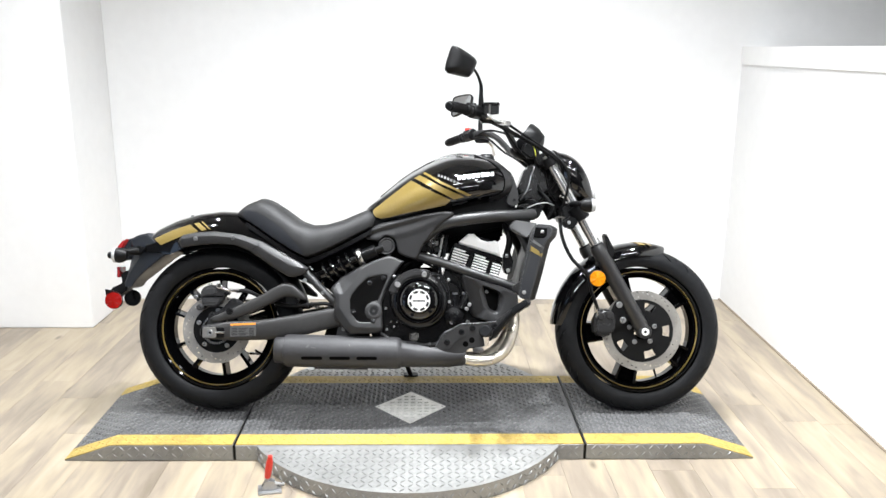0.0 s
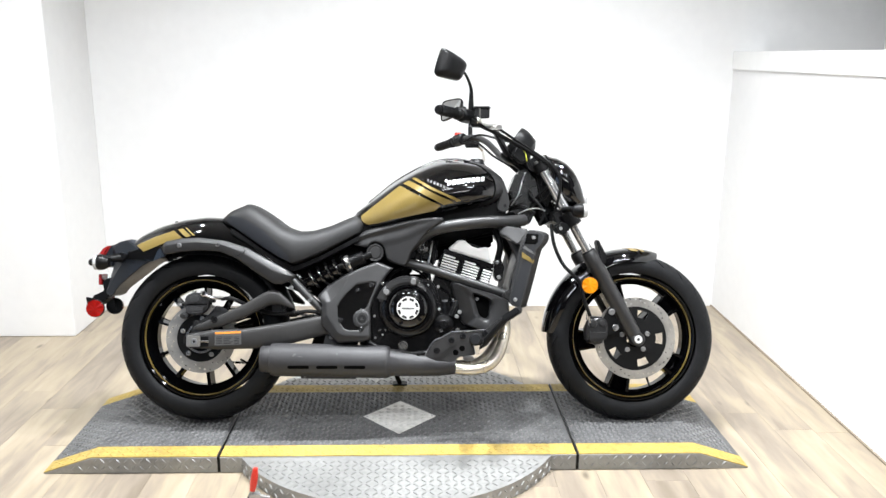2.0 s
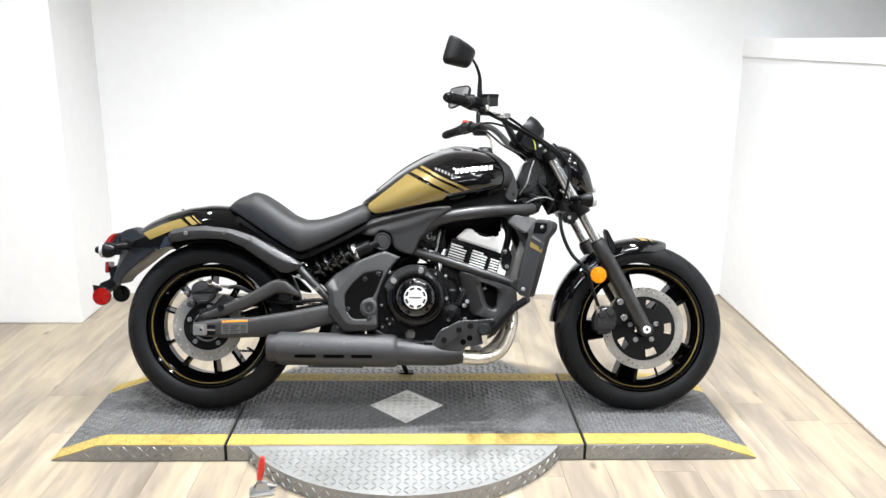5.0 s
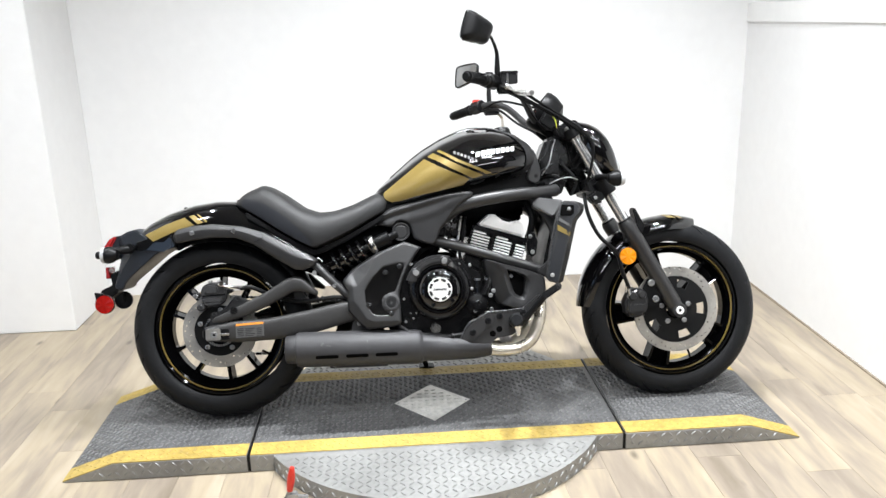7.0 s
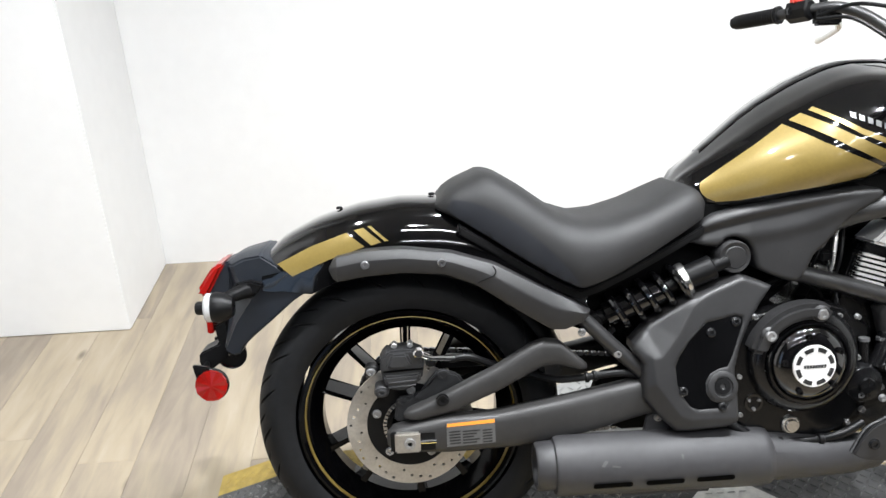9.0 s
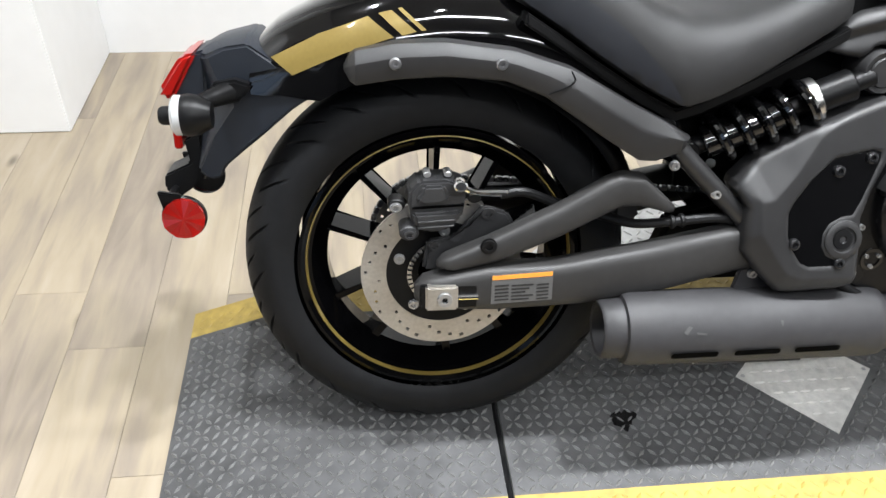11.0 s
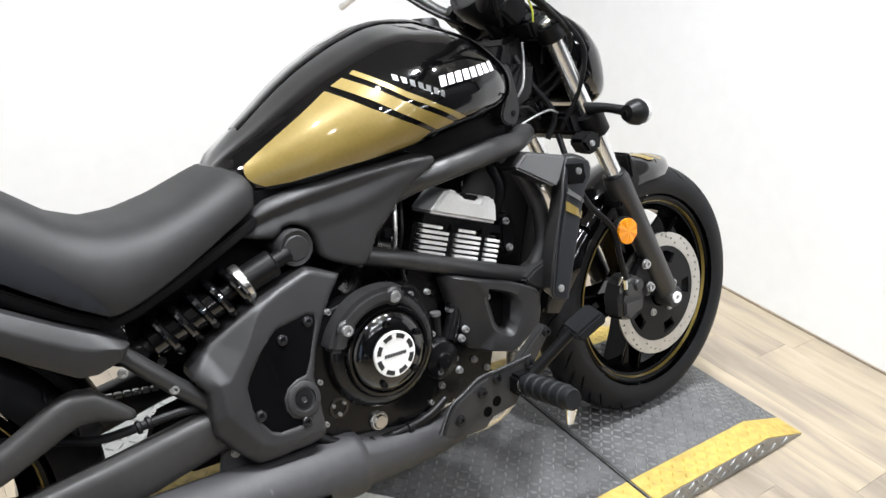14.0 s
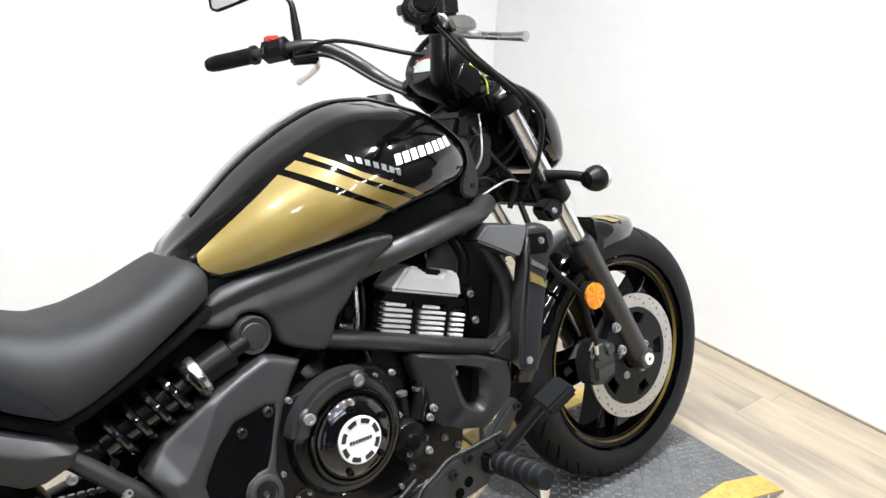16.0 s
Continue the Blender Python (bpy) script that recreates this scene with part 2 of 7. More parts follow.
def bevelled(bm, w, seg=2, angle=30):
    edges = [e for e in bm.edges if len(e.link_faces) == 2 and e.calc_face_angle(0) > radians(angle)]
    bmesh.ops.bevel(bm, geom=edges, offset=w, segments=seg, affect="EDGES", clamp_overlap=True)
    return bm


def box(x0, x1, y0, y1, z0, z1, bevel=0.0, seg=2):
    bm = bmesh.new()
    bmesh.ops.create_cube(bm, size=1)
    for v in bm.verts:
        v.co = ((x0 + x1) / 2 + v.co.x * (x1 - x0), (y0 + y1) / 2 + v.co.y * (y1 - y0), (z0 + z1) / 2 + v.co.z * (z1 - z0))
    return bevelled(bm, bevel, seg) if bevel else bm


def plate(pts, y0, y1, bevel=0.0, seg=2, taper=1.0):
    """A slab with the outline pts (x, z) from y0 to y1; taper shrinks the face at y0 about its middle."""
    bm = bmesh.new()
    cx, cz = sum(p[0] for p in pts) / len(pts), sum(p[1] for p in pts) / len(pts)
    a = [bm.verts.new((cx + (x - cx) * taper, y0, cz + (z - cz) * taper)) for x, z in pts]
    b = [bm.verts.new((x, y1, z)) for x, z in pts]
    bm.faces.new(a)
    bm.faces.new(b[::-1])
    for i in range(len(pts)):
        j = (i + 1) % len(pts)
        bm.faces.new((a[i], b[i], b[j], a[j]))
    bmesh.ops.recalc_face_normals(bm, faces=bm.faces)
    return bevelled(bm, bevel, seg) if bevel else bm


def smooth_line(pts, n=6):
    """A curve through the points, n steps to each span."""
    p = [Vector(q) for q in pts]
    p = [2 * p[0] - p[1]] + p + [2 * p[-1] - p[-2]]
    out = []
    for i in range(1, len(p) - 2):
        for k in range(n):
            t = k / n
            a, b, c, d = p[i - 1], p[i], p[i + 1], p[i + 2]
            out.append(0.5 * (2 * b + (c - a) * t + (2 * a - 5 * b + 4 * c - d) * t * t + (3 * b - a - 3 * c + d) * t ** 3))
    out.append(p[-2])
    return out


def smooth2(pts, n=4):
    return [(v.x, v.z) for v in smooth_line([(x, 0, z) for x, z in pts], n)]


def tube(pts, r, seg=12, n=6, cap=True, curve=True):
    """A round bar along pts; r is one radius or one for each point given."""
    line = smooth_line(pts, n) if curve and len(pts) > 2 else [Vector(q) for q in pts]
    rs = [r] * len(line)
    if isinstance(r, (list, tuple)):
        xs = np.linspace(0, 1, len(r))
        rs = [float(np.interp(i / (len(line) - 1), xs, r)) for i in range(len(line))]
    bm = bmesh.new()
    rings, up = [], None
    for i, p in enumerate(line):
        d = (line[min(i + 1, len(line) - 1)] - line[max(i - 1, 0)]).normalized()
        if up is None:
            up = d.orthogonal().normalized()
        up = (up - d * up.dot(d)).normalized()
        side = d.cross(up)
        rings.append([bm.verts.new(p + rs[i] * (math.cos(a) * up + math.sin(a) * side)) for a in (2 * math.pi * k / seg for k in range(seg))])
    for a, b in zip(rings, rings[1:]):
        for k in range(seg):
            bm.faces.new((a[k], a[(k + 1) % seg], b[(k + 1) % seg], b[k]))
    if cap:
        bm.faces.new(rings[0][::-1])
        bm.faces.new(rings[-1])
    return bm


def lathe(profile, cx=0.0, cz=0.0, seg=48, closed=False, a0=0.0, a1=360.0):
    """Turns (radius, y) pairs about the y axis through (cx, cz)."""
    bm = bmesh.new()
    full = abs(a1 - a0) >= 360
    n = seg if full else seg + 1
    rings = []
    for k in range(n):
        a = radians(a0 + (a1 - a0) * k / seg)
        rings.append([bm.verts.new((cx + r * math.cos(a), y, cz + r * math.sin(a))) for r, y in profile])
    m = len(profile)
    for k in range(n if full else n - 1):
        a, b = rings[k], rings[(k + 1) % n]
        for i in range(m if closed else m - 1):
            j = (i + 1) % m
            bm.faces.new((a[i], a[j], b[j], b[i]))
    bmesh.ops.remove_doubles(bm, verts=bm.verts, dist=1e-6)
    return bm


def disc(cx, y, cz, r, depth, bevel=0.002, seg=32):
    """A round boss that stands out to -y from y."""
    b = min(bevel, r * 0.4)
    return lathe([(0, y - depth), (r - b, y - depth), (r, y - depth + b), (r, y)], cx, cz, seg)


def rod(a, b, r, seg=14, bevel=0.0):
    """A round bar from a to b, with chamfered ends."""
    a, b = Vector(a), Vector(b)
    d = (b - a).normalized()
    if bevel:
        return tube([a, a + d * bevel, b - d * bevel, b], [r - bevel, r, r, r - bevel], seg, curve=False)
    return tube([a, b], r, seg, curve=False)


def loft(rings, cap=True, closed=True):
    bm = bmesh.new()
    vs = [[bm.verts.new(p) for p in ring] for ring in rings]
    n = len(vs[0])
    for a, b in zip(vs, vs[1:]):
        for k in range(n if closed else n - 1):
            j = (k + 1) % n
            bm.faces.new((a[k], a[j], b[j], b[k]))
    if cap:
        bm.faces.new(vs[0][::-1])
        bm.faces.new(vs[-1])
    return bm


def slab(top, low, y_in, y_out, power=0.6, n=40, m=20, bow=((0, 0.0), (1, 0.0)), section=None):
    """A long cover with rounded sections: its upper and lower edges follow top and low, given as (x, z); bow pushes it outwards along x. section: corners (outwards, upwards), from -1 to 1, in place of the rounded one."""
    x0, x1 = top[0][0], top[-1][0]
    yc, hy = (y_in + y_out) / 2, abs(y_out - y_in) / 2
    rings = []
    for k in range(n + 1):
        x = x0 + (x1 - x0) * (0.002 + 0.996 * k / n)
        a, b = interp(x, top), interp(x, low)
        zc, hz = (a + b) / 2, max(0.002, (a - b) / 2)
        grow = min(1.0, (0.25 + min(k, n - k)) / 2.0) ** 0.5
        out = interp(x, bow) * math.copysign(1, yc)
        if section:
            rings.append([(x, yc + out + hy * grow * u * math.copysign(1, yc), zc + hz * v) for u, v in section])
            continue
        rings.append([(x, yc + out + hy * grow * math.copysign(abs(math.cos(t)) ** power, math.cos(t)), zc + hz * math.copysign(abs(math.sin(t)) ** power, math.sin(t))) for t in (2 * math.pi * i / m for i in range(m))])
    return loft(rings)


def interp(x, table):
    return float(np.interp(x, [t[0] for t in table], [t[1] for t in table]))


def mirrored(bm):
    """A copy on the far side, y turned about."""
    out = bm.copy()
    for v in out.verts:
        v.co.y = -v.co.y
    bmesh.ops.reverse_faces(out, faces=out.faces)
    return out


def shift(ob, x, y, z):
    """Sets a finished part, with all on it, a little aside."""
    ob.location = (x, y, z)


def lean(bm, z, k, x=0.0, kx=0.0):
    """Slants a mesh: y grows by k for each metre above z and by kx for each metre ahead of x."""
    for v in bm.verts:
        v.co.y += k * (v.co.z - z) + kx * (v.co.x - x)
    return bm


def hull(points, bevel=0.0, seg=2):
    """The tightest solid round the points, with rounded edges."""
    bm = bmesh.new()
    for p in points:
        bm.verts.new(p)
    bmesh.ops.convex_hull(bm, input=bm.verts)
    bmesh.ops.dissolve_limit(bm, angle_limit=radians(3), verts=bm.verts, edges=bm.edges)
    return bevelled(bm, bevel, seg) if bevel else bm


def inside(x, z, poly):
    """Whether (x, z) lies within the outline."""
    hit = False
    for (xa, za), (xb, zb) in zip(poly, poly[1:] + poly[:1]):
        if (za > z) != (zb > z) and x < xa + (z - za) * (xb - xa) / (zb - za):
            hit = not hit
    return hit


def away(x, z, line):
    """Distance from (x, z) to an open line."""
    best = 9.0
    for (xa, za), (xb, zb) in zip(line, line[1:]):
        l2 = (xb - xa) ** 2 + (zb - za) ** 2
        t = max(0.0, min(1.0, ((x - xa) * (xb - xa) + (z - za) * (zb - za)) / l2))
        best = min(best, math.hypot(x - xa - t * (xb - xa), z - za - t * (zb - za)))
    return best


def around(poly, cx, cz, n):
    """n points of an outline, taken by even angles about (cx, cz)."""
    out = []
    for k in range(n):
        a = 2 * math.pi * k / n
        c, s = math.cos(a), math.sin(a)
        far = 0.0
        for (xa, za), (xb, zb) in zip(poly, poly[1:] + poly[:1]):
            ex, ez = xb - xa, zb - za
            den = c * ez - s * ex
            if abs(den) < 1e-12:
                continue
            r = ((xa - cx) * ez - (za - cz) * ex) / den
            t = ((xa - cx) * s - (za - cz) * c) / den
            if r > 0 and -1e-9 <= t <= 1 + 1e-9:
                far = max(far, r)
        out.append((cx + far * c, cz + far * s))
    return out


def thing(name, label, category, m=None, group="", kind=""):
    ob = new(name)
    if m is not None:
        ob.matrix_world = m
    return tagged(ob, label, category, group, kind)


# ---- the room ----
BACK, LEFT, FRONT = 1.515, -1.487, -6.5


def wall_piece(name, bm, mat=WALL):
    return tagged(finish(name, bm, mat), "smooth white painted wall", "wall", kind="structure")


wall_piece("wall_north", box(LEFT - 0.15, 3.45, BACK, BACK + 0.15, 0, CEILING))
wall_piece("wall_west", box(LEFT - 0.15, LEFT, -1.0, BACK, 0, CEILING))
WEST_DOOR = (-3.6, -2.0, 2.1)
y0, y1, z1 = WEST_DOOR
# From here forward the wall is unseen, added dark to dim reflections.
for name, bm in (("wall_west_front", box(LEFT - 0.15, LEFT, y1, -1.0, 0, CEILING)), ("wall_west_far", box(LEFT - 0.15, LEFT, FRONT, y0, 0, CEILING)), ("wall_west_over", box(LEFT - 0.15, LEFT, y0, y1, z1, CEILING))):
    tagged(finish(name, bm, DARKWALL), "unseen closing wall, darkened to dim reflections", "wall", kind="structure")
door_1 = thing("door_1", "wide glazed door letting in cool daylight", "glass door", kind="structure")
for y in (y0 + 0.03, (y0 + y1) / 2, y1 - 0.03):
    part("stile", box(LEFT - 0.10, LEFT - 0.04, y - 0.03, y + 0.03, 0, z1, 0.003, 1), TRIM, door_1)
part("top_rail", box(LEFT - 0.10, LEFT - 0.04, y0 + 0.06, y1 - 0.06, z1 - 0.06, z1, 0.003, 1), TRIM, door_1)
part("kick_panel", box(LEFT - 0.09, LEFT - 0.05, y0 + 0.06, y1 - 0.06, 0, 0.25, 0.003, 1), TRIM, door_1)
# Unseen end wall, added dark for the same reason.
tagged(finish("wall_south", box(LEFT - 0.15, 3.45, FRONT - 0.15, FRONT, 0, CEILING), DARKWALL), "unseen closing wall, darkened to dim reflections", "wall", kind="structure")
pillar = wall_piece("wall_pillar", bevelled(plate([(LEFT, 0), (-0.928, 0), (-0.928, CEILING), (LEFT, CEILING)], 1.02, BACK), 0.004))
tagged(pillar, "white painted boxed-in column in the corner", "column", kind="structure")
# The side wall stands a little askew; above its white cap board the wall is set back, an added depth that keeps it
# greyer.


def askew(x_back, slope, y_back, y_front, thick, z0, z1):
    bm = bmesh.new()
    xa, xb = x_back + slope * (BACK - y_back), x_back + slope * (BACK - y_front)
    low = [bm.verts.new((x, y, z0)) for x, y in ((xa, y_back), (xb, y_front), (xb + thick, y_front), (xa + thick, y_back))]
    high = [bm.verts.new((v.co.x, v.co.y, z1)) for v in low]
    bm.faces.new(low)
    bm.faces.new(high)
    for k in range(4):
        bm.faces.new((low[k], low[(k + 1) % 4], high[(k + 1) % 4], high[k]))
    return bm


SLANT = -0.024
wall_piece("wall_east", askew(2.489, SLANT, BACK, -1.6, 0.15, 0, 1.335))
tagged(finish("trim", bevelled(askew(2.482, SLANT, BACK, -1.6, 0.17, 1.335, 1.428), 0.003, 1), TRIM), "white painted cap board on the low wall", "trim", kind="structure")
# Thin strip added to draw the shadow line of the gap at the wall foot.
tagged(finish("wall_foot_line", askew(2.481, SLANT, BACK, -1.6, 0.008, 0.0, 0.007), GAP), "thin strip drawn as the dark gap line along the wall foot", "floor edge", kind="structure")
wall_piece("wall_upper", askew(3.3, 0.0, BACK, -1.6, 0.15, 0, CEILING))
# Unseen front stretch of the side wall, added dark to cut side light.
tagged(finish("wall_east_front", askew(2.9, 0.0, -1.6, FRONT, 0.4, 0, CEILING), DARKWALL), "unseen closing wall, darkened to dim reflections", "wall", kind="structure")
tagged(finish("ceiling", box(LEFT, 3.3, FRONT, BACK, CEILING, CEILING + 0.1), CEIL), "plain grey ceiling", "ceiling", kind="structure")
for lx, ly in TUBES:
    fx = thing("ceiling_light", "long white tube ceiling light with a milky diffuser", "ceiling light", pose(lx, ly, CEILING), "ceiling lights")
    part("housing", box(-0.63, 0.63, -0.06, 0.06, -0.06, 0.0, 0.006), TRIM, fx)
    part("diffuser", box(-0.60, 0.60, -0.05, 0.05, -0.085, -0.06, 0.01), TUBE, fx)
for lx, ly in SPOTS:
    fx = thing("ceiling_spot", "round white ceiling spot lamp", "ceiling lamp", pose(lx, ly, CEILING), "ceiling spots")
    part("housing", put(lathe([(0.105, -0.001), (0.105, 0.025), (0.098, 0.032), (0.088, 0.030)], 0, 0, 32), pose(0, 0, 0, -90, 0, 0)), TRIM, fx)
    part("diffuser", put(lathe([(0.088, 0.028), (0.086, 0.032), (0, 0.034)], 0, 0, 32), pose(0, 0, 0, -90, 0, 0)), TUBE, fx)
floor = tagged(finish("floor", box(LEFT, 3.3, FRONT, BACK, -0.2, -0.004), GAP), "pale greyed oak plank floor", "floor", kind="structure")

# ---- turntable platform ----
TOP = 0.058
Y_NEAR, Y_FAR = -0.345, 0.255
table = thing("motorcycle_turntable", "low steel motorcycle turntable with black diamond-tread mat and yellow edges", "display platform", pose(0, 0, 0))
SPANS = [("ramp_section", [(-0.484, 0.0), (-0.484, 0.003), (-0.32, TOP), (0.101, TOP), (0.101, 0.0)]),
         ("middle_section", [(0.111, 0.0), (0.111, TOP), (1.332, TOP), (1.332, 0.0)]),
         ("ramp_section", [(1.342, 0.0), (1.342, TOP), (1.765, TOP), (1.94, 0.003), (1.94, 0.0)])]


def height(x):
    return interp(x, [(-0.484, 0.003), (-0.32, TOP), (1.765, TOP), (1.94, 0.003)])


def strip(x0, x1, y0, y1, lift, thick):
    """A sheet that follows the top of the platform."""
    xs = sorted({x0, x1, *[x for x in (-0.32, 1.765) if x0 < x < x1]})
    return plate([(x, height(x) + lift) for x in xs] + [(x, height(x) + lift - thick) for x in reversed(xs)], y0, y1)


def tread(cells, m, length=0.0108, width=0.0042, high=0.0034):
    """Raised lozenges of tread plate, turned to and fro, at the given places."""
    verts, faces = [], []
    for k, (u, v, turn) in enumerate(cells):
        c, s = math.cos(turn), math.sin(turn)
        base = len(verts)
        for a, b, h in ((-length, 0, -0.0004), (0, -width, -0.0004), (length, 0, -0.0004), (0, width, -0.0004), (-length * 0.55, 0, high), (length * 0.55, 0, high)):
            verts.append(m(u + a * c - b * s, v + a * s + b * c, h))
        faces += [tuple(base + i for i in f) for f in ((0, 1, 4), (1, 5, 4), (1, 2, 5), (2, 3, 5), (3, 4, 5), (3, 0, 4))]
    me = bpy.data.meshes.new("tread")
    me.from_pydata(verts, [], faces)
    bm = bmesh.new()
    bm.from_mesh(me)
    bpy.data.meshes.remove(me)
    return bm


def grid(x0, x1, y0, y1, step, inside=None):
    out = []
    for i in range(int((x1 - x0) / step)):
        for j in range(int((y1 - y0) / step)):
            x, y = x0 + (i + 0.5) * step, y0 + (j + 0.5) * step
            if inside is None or inside(x, y):
                out.append((x, y, radians(45 if (i + j) % 2 else -45)))
    return out


DIA = [(0.580, -0.045), (0.717, -0.190), (0.854, -0.045), (0.717, 0.092)]


def in_diamond(x, y, grow=0.0):
    return abs(x - 0.717) / (0.137 + grow) + abs(y + 0.047) / (0.142 + grow) < 1


for k, (name, outline) in enumerate(SPANS):
    sec = part(name, bevelled(plate(outline, Y_NEAR, Y_FAR), 0.0015, 1), STEEL, table, "galvanised tread plate section")
    x0, x1 = min(p[0] for p in outline) + 0.001, max(p[0] for p in outline) - 0.001
    part("tread_mat", strip(x0, x1, -0.270, 0.182, 0.003, 0.003), RUBBER_MAT, sec, "black rubber diamond-tread mat")
    for y0, y1 in ((Y_NEAR + 0.001, -0.270), (0.182, Y_FAR - 0.001)):
        part("yellow_edge", strip(x0, x1, y0, y1, 0.0032, 0.003), YELLOW, sec, "yellow painted safety edge")
    mat_cells = grid(x0 + 0.004, x1 - 0.004, -0.268, 0.188, 0.0185, lambda x, y: not in_diamond(x, y, 0.012))
    lumps = part("tread_relief", tread(mat_cells, lambda x, y, h: (x, y, height(x) + 0.003 + h)), LOZENGE, sec)
    lumps["kind"] = "stuff"
    edge_cells = grid(x0 + 0.01, x1 - 0.01, Y_NEAR + 0.006, -0.272, 0.0205) + grid(x0 + 0.01, x1 - 0.01, 0.192, Y_FAR - 0.004, 0.0205)
    lumps = part("painted_relief", tread(edge_cells, lambda x, y, h: (x, y, height(x) + 0.0032 + h * 0.45)), YELLOW, sec)
    lumps["kind"] = "stuff"
    side = grid(x0 + 0.01, x1 - 0.01, 0.004, TOP - 0.002, 0.0255, lambda x, z: z < height(x) - 0.014)
    lumps = part("skirt_relief", tread(side, lambda x, z, h: (x, Y_NEAR - h, z + 0.004), 0.012, 0.0028), STEEL, sec)
    lumps["kind"] = "stuff"
for sx in (0.106, 1.337):
    part("seam_rod", rod((sx, Y_NEAR - 0.004, TOP - 0.002), (sx, Y_FAR, TOP - 0.002), 0.0042, 8), BLACK, table, "dark hinge rod in the joint")
    part("seam_filler", box(sx - 0.0045, sx + 0.0045, Y_NEAR + 0.002, Y_FAR - 0.002, 0.001, TOP - 0.006), BLACK, table)
# The round turning plate under the middle section.
DISC_C, DISC_R, DISC_Z = (0.715, -0.045), 0.608, 0.0545
bm = bmesh.new()
ring = []
for k in range(96):
    a = 2 * math.pi * k / 96
    ring.append((DISC_C[0] + DISC_R * math.cos(a), DISC_C[1] + DISC_R * math.sin(a)))
lo = [bm.verts.new((x, y, 0.0)) for x, y in ring]
hi = [bm.verts.new((x, y, DISC_Z)) for x, y in ring]
bm.faces.new(hi)
bm.faces.new(lo[::-1])
for k in range(96):
    bm.faces.new((lo[k], lo[(k + 1) % 96], hi[(k + 1) % 96], hi[k]))
turning = part("turning_plate", bevelled(bm, 0.002, 1), STEEL, table, "round tread plate turning disc")
on_disc = lambda x, y: math.hypot(x - DISC_C[0], y - DISC_C[1]) < DISC_R - 0.015 and (y < Y_NEAR - 0.012 or y > Y_FAR + 0.012)
lumps = part("disc_relief", tread(grid(0.05, 1.38, -0.70, 0.62, 0.0255, on_disc), lambda x, y, h: (x, y, DISC_Z + h), 0.0135, 0.0032), STEEL, turning)
lumps["kind"] = "stuff"
rim_cells = [(k * 0.0255, 0.010 + 0.0255 * j, radians(45 if (k + j) % 2 else -45)) for k in range(154) for j in (0, 1)]
on_rim = lambda s, z, h: (DISC_C[0] + (DISC_R + h) * math.cos(s / DISC_R), DISC_C[1] + (DISC_R + h) * math.sin(s / DISC_R), z)
lumps = part("rim_relief", tread(rim_cells, on_rim, 0.011, 0.0028), STEEL, turning)
lumps["kind"] = "stuff"
# The bare steel diamond let into the mat.
dia = bmesh.new()
a = [dia.verts.new((x, y, TOP + 0.0045)) for x, y in DIA]
b = [dia.verts.new((x, y, TOP + 0.001)) for x, y in DIA]
dia.faces.new(a)
for k in range(4):
    dia.faces.new((a[k], b[k], b[(k + 1) % 4], a[(k + 1) % 4]))
diamond = part("diamond_plate", dia, PLATE, table, "bare steel diamond-shaped plate")
lumps = part("diamond_relief", tread([(x, y, 0.0) for x, y, _ in grid(0.58, 0.87, -0.21, 0.13, 0.0265, lambda x, y: in_diamond(x, y, -0.02))], lambda x, y, h: (x, y, TOP + 0.0045 + h), 0.011, 0.0026), PLATE, diamond)
lumps["kind"] = "stuff"
for x, y in ((0.594, -0.045), (0.840, -0.045)):
    part("screw", put(disc(0, 0, 0, 0.004, 0.0015, 0.0005, 12), pose(x, y, TOP + 0.0045, -90)), BOLT, diamond)
stain = bmesh.new()
stain.faces.new([stain.verts.new((0.335 + (0.020 + 0.006 * math.sin(2 * a + 0.6) + 0.003 * math.sin(5 * a)) * math.cos(a), -0.128 + (0.022 + 0.006 * math.sin(3 * a) + 0.003 * math.sin(7 * a)) * math.sin(a), TOP + 0.0045)) for a in (2 * math.pi * k / 48 for k in range(48))])
part("oil_stain", stain, OIL, table, "dark oil stain on the mat")
# Toggle clamp that locks the turntable.
clamp = thing("toggle_clamp", "steel toggle clamp with a red plastic grip beside the turntable", "clamp", pose(0.262, -0.54, 0.0, 0, 0, 12))
part("base_plate", box(-0.035, 0.04, -0.03, 0.03, 0.0, 0.006, 0.001), BOLT, clamp)
part("bracket", plate([(-0.026, 0.006), (0.03, 0.006), (0.018, 0.036), (-0.01, 0.038)], -0.012, -0.008, 0.001), BOLT, clamp)
part("bracket", plate([(-0.026, 0.006), (0.03, 0.006), (0.018, 0.036), (-0.01, 0.038)], 0.008, 0.012, 0.001), BOLT, clamp)
part("clamp_arm", rod((0.0, 0, 0.028), (0.05, 0.005, 0.012), 0.006, 10, 0.002), BOLT, clamp)
part("lever", rod((-0.006, 0, 0.026), (0.002, 0.0, 0.07), 0.005, 10, 0.001), BOLT, clamp)
part("grip", tube([(-0.003, 0, 0.046), (0.004, 0, 0.085), (0.010, 0, 0.122)], [0.009, 0.0115, 0.011, 0.007], 14), REDP, clamp, "red plastic grip")

# ---- the motorcycle ----
bike = thing("motorcycle", "gloss black and gold cruiser motorcycle leaning on its side stand", "motorcycle", pose(-0.0075, -0.066, TOP + 0.0045, -15, 0.3, -0.2))
bike.scale = (1.004, 1.004, 1.004)


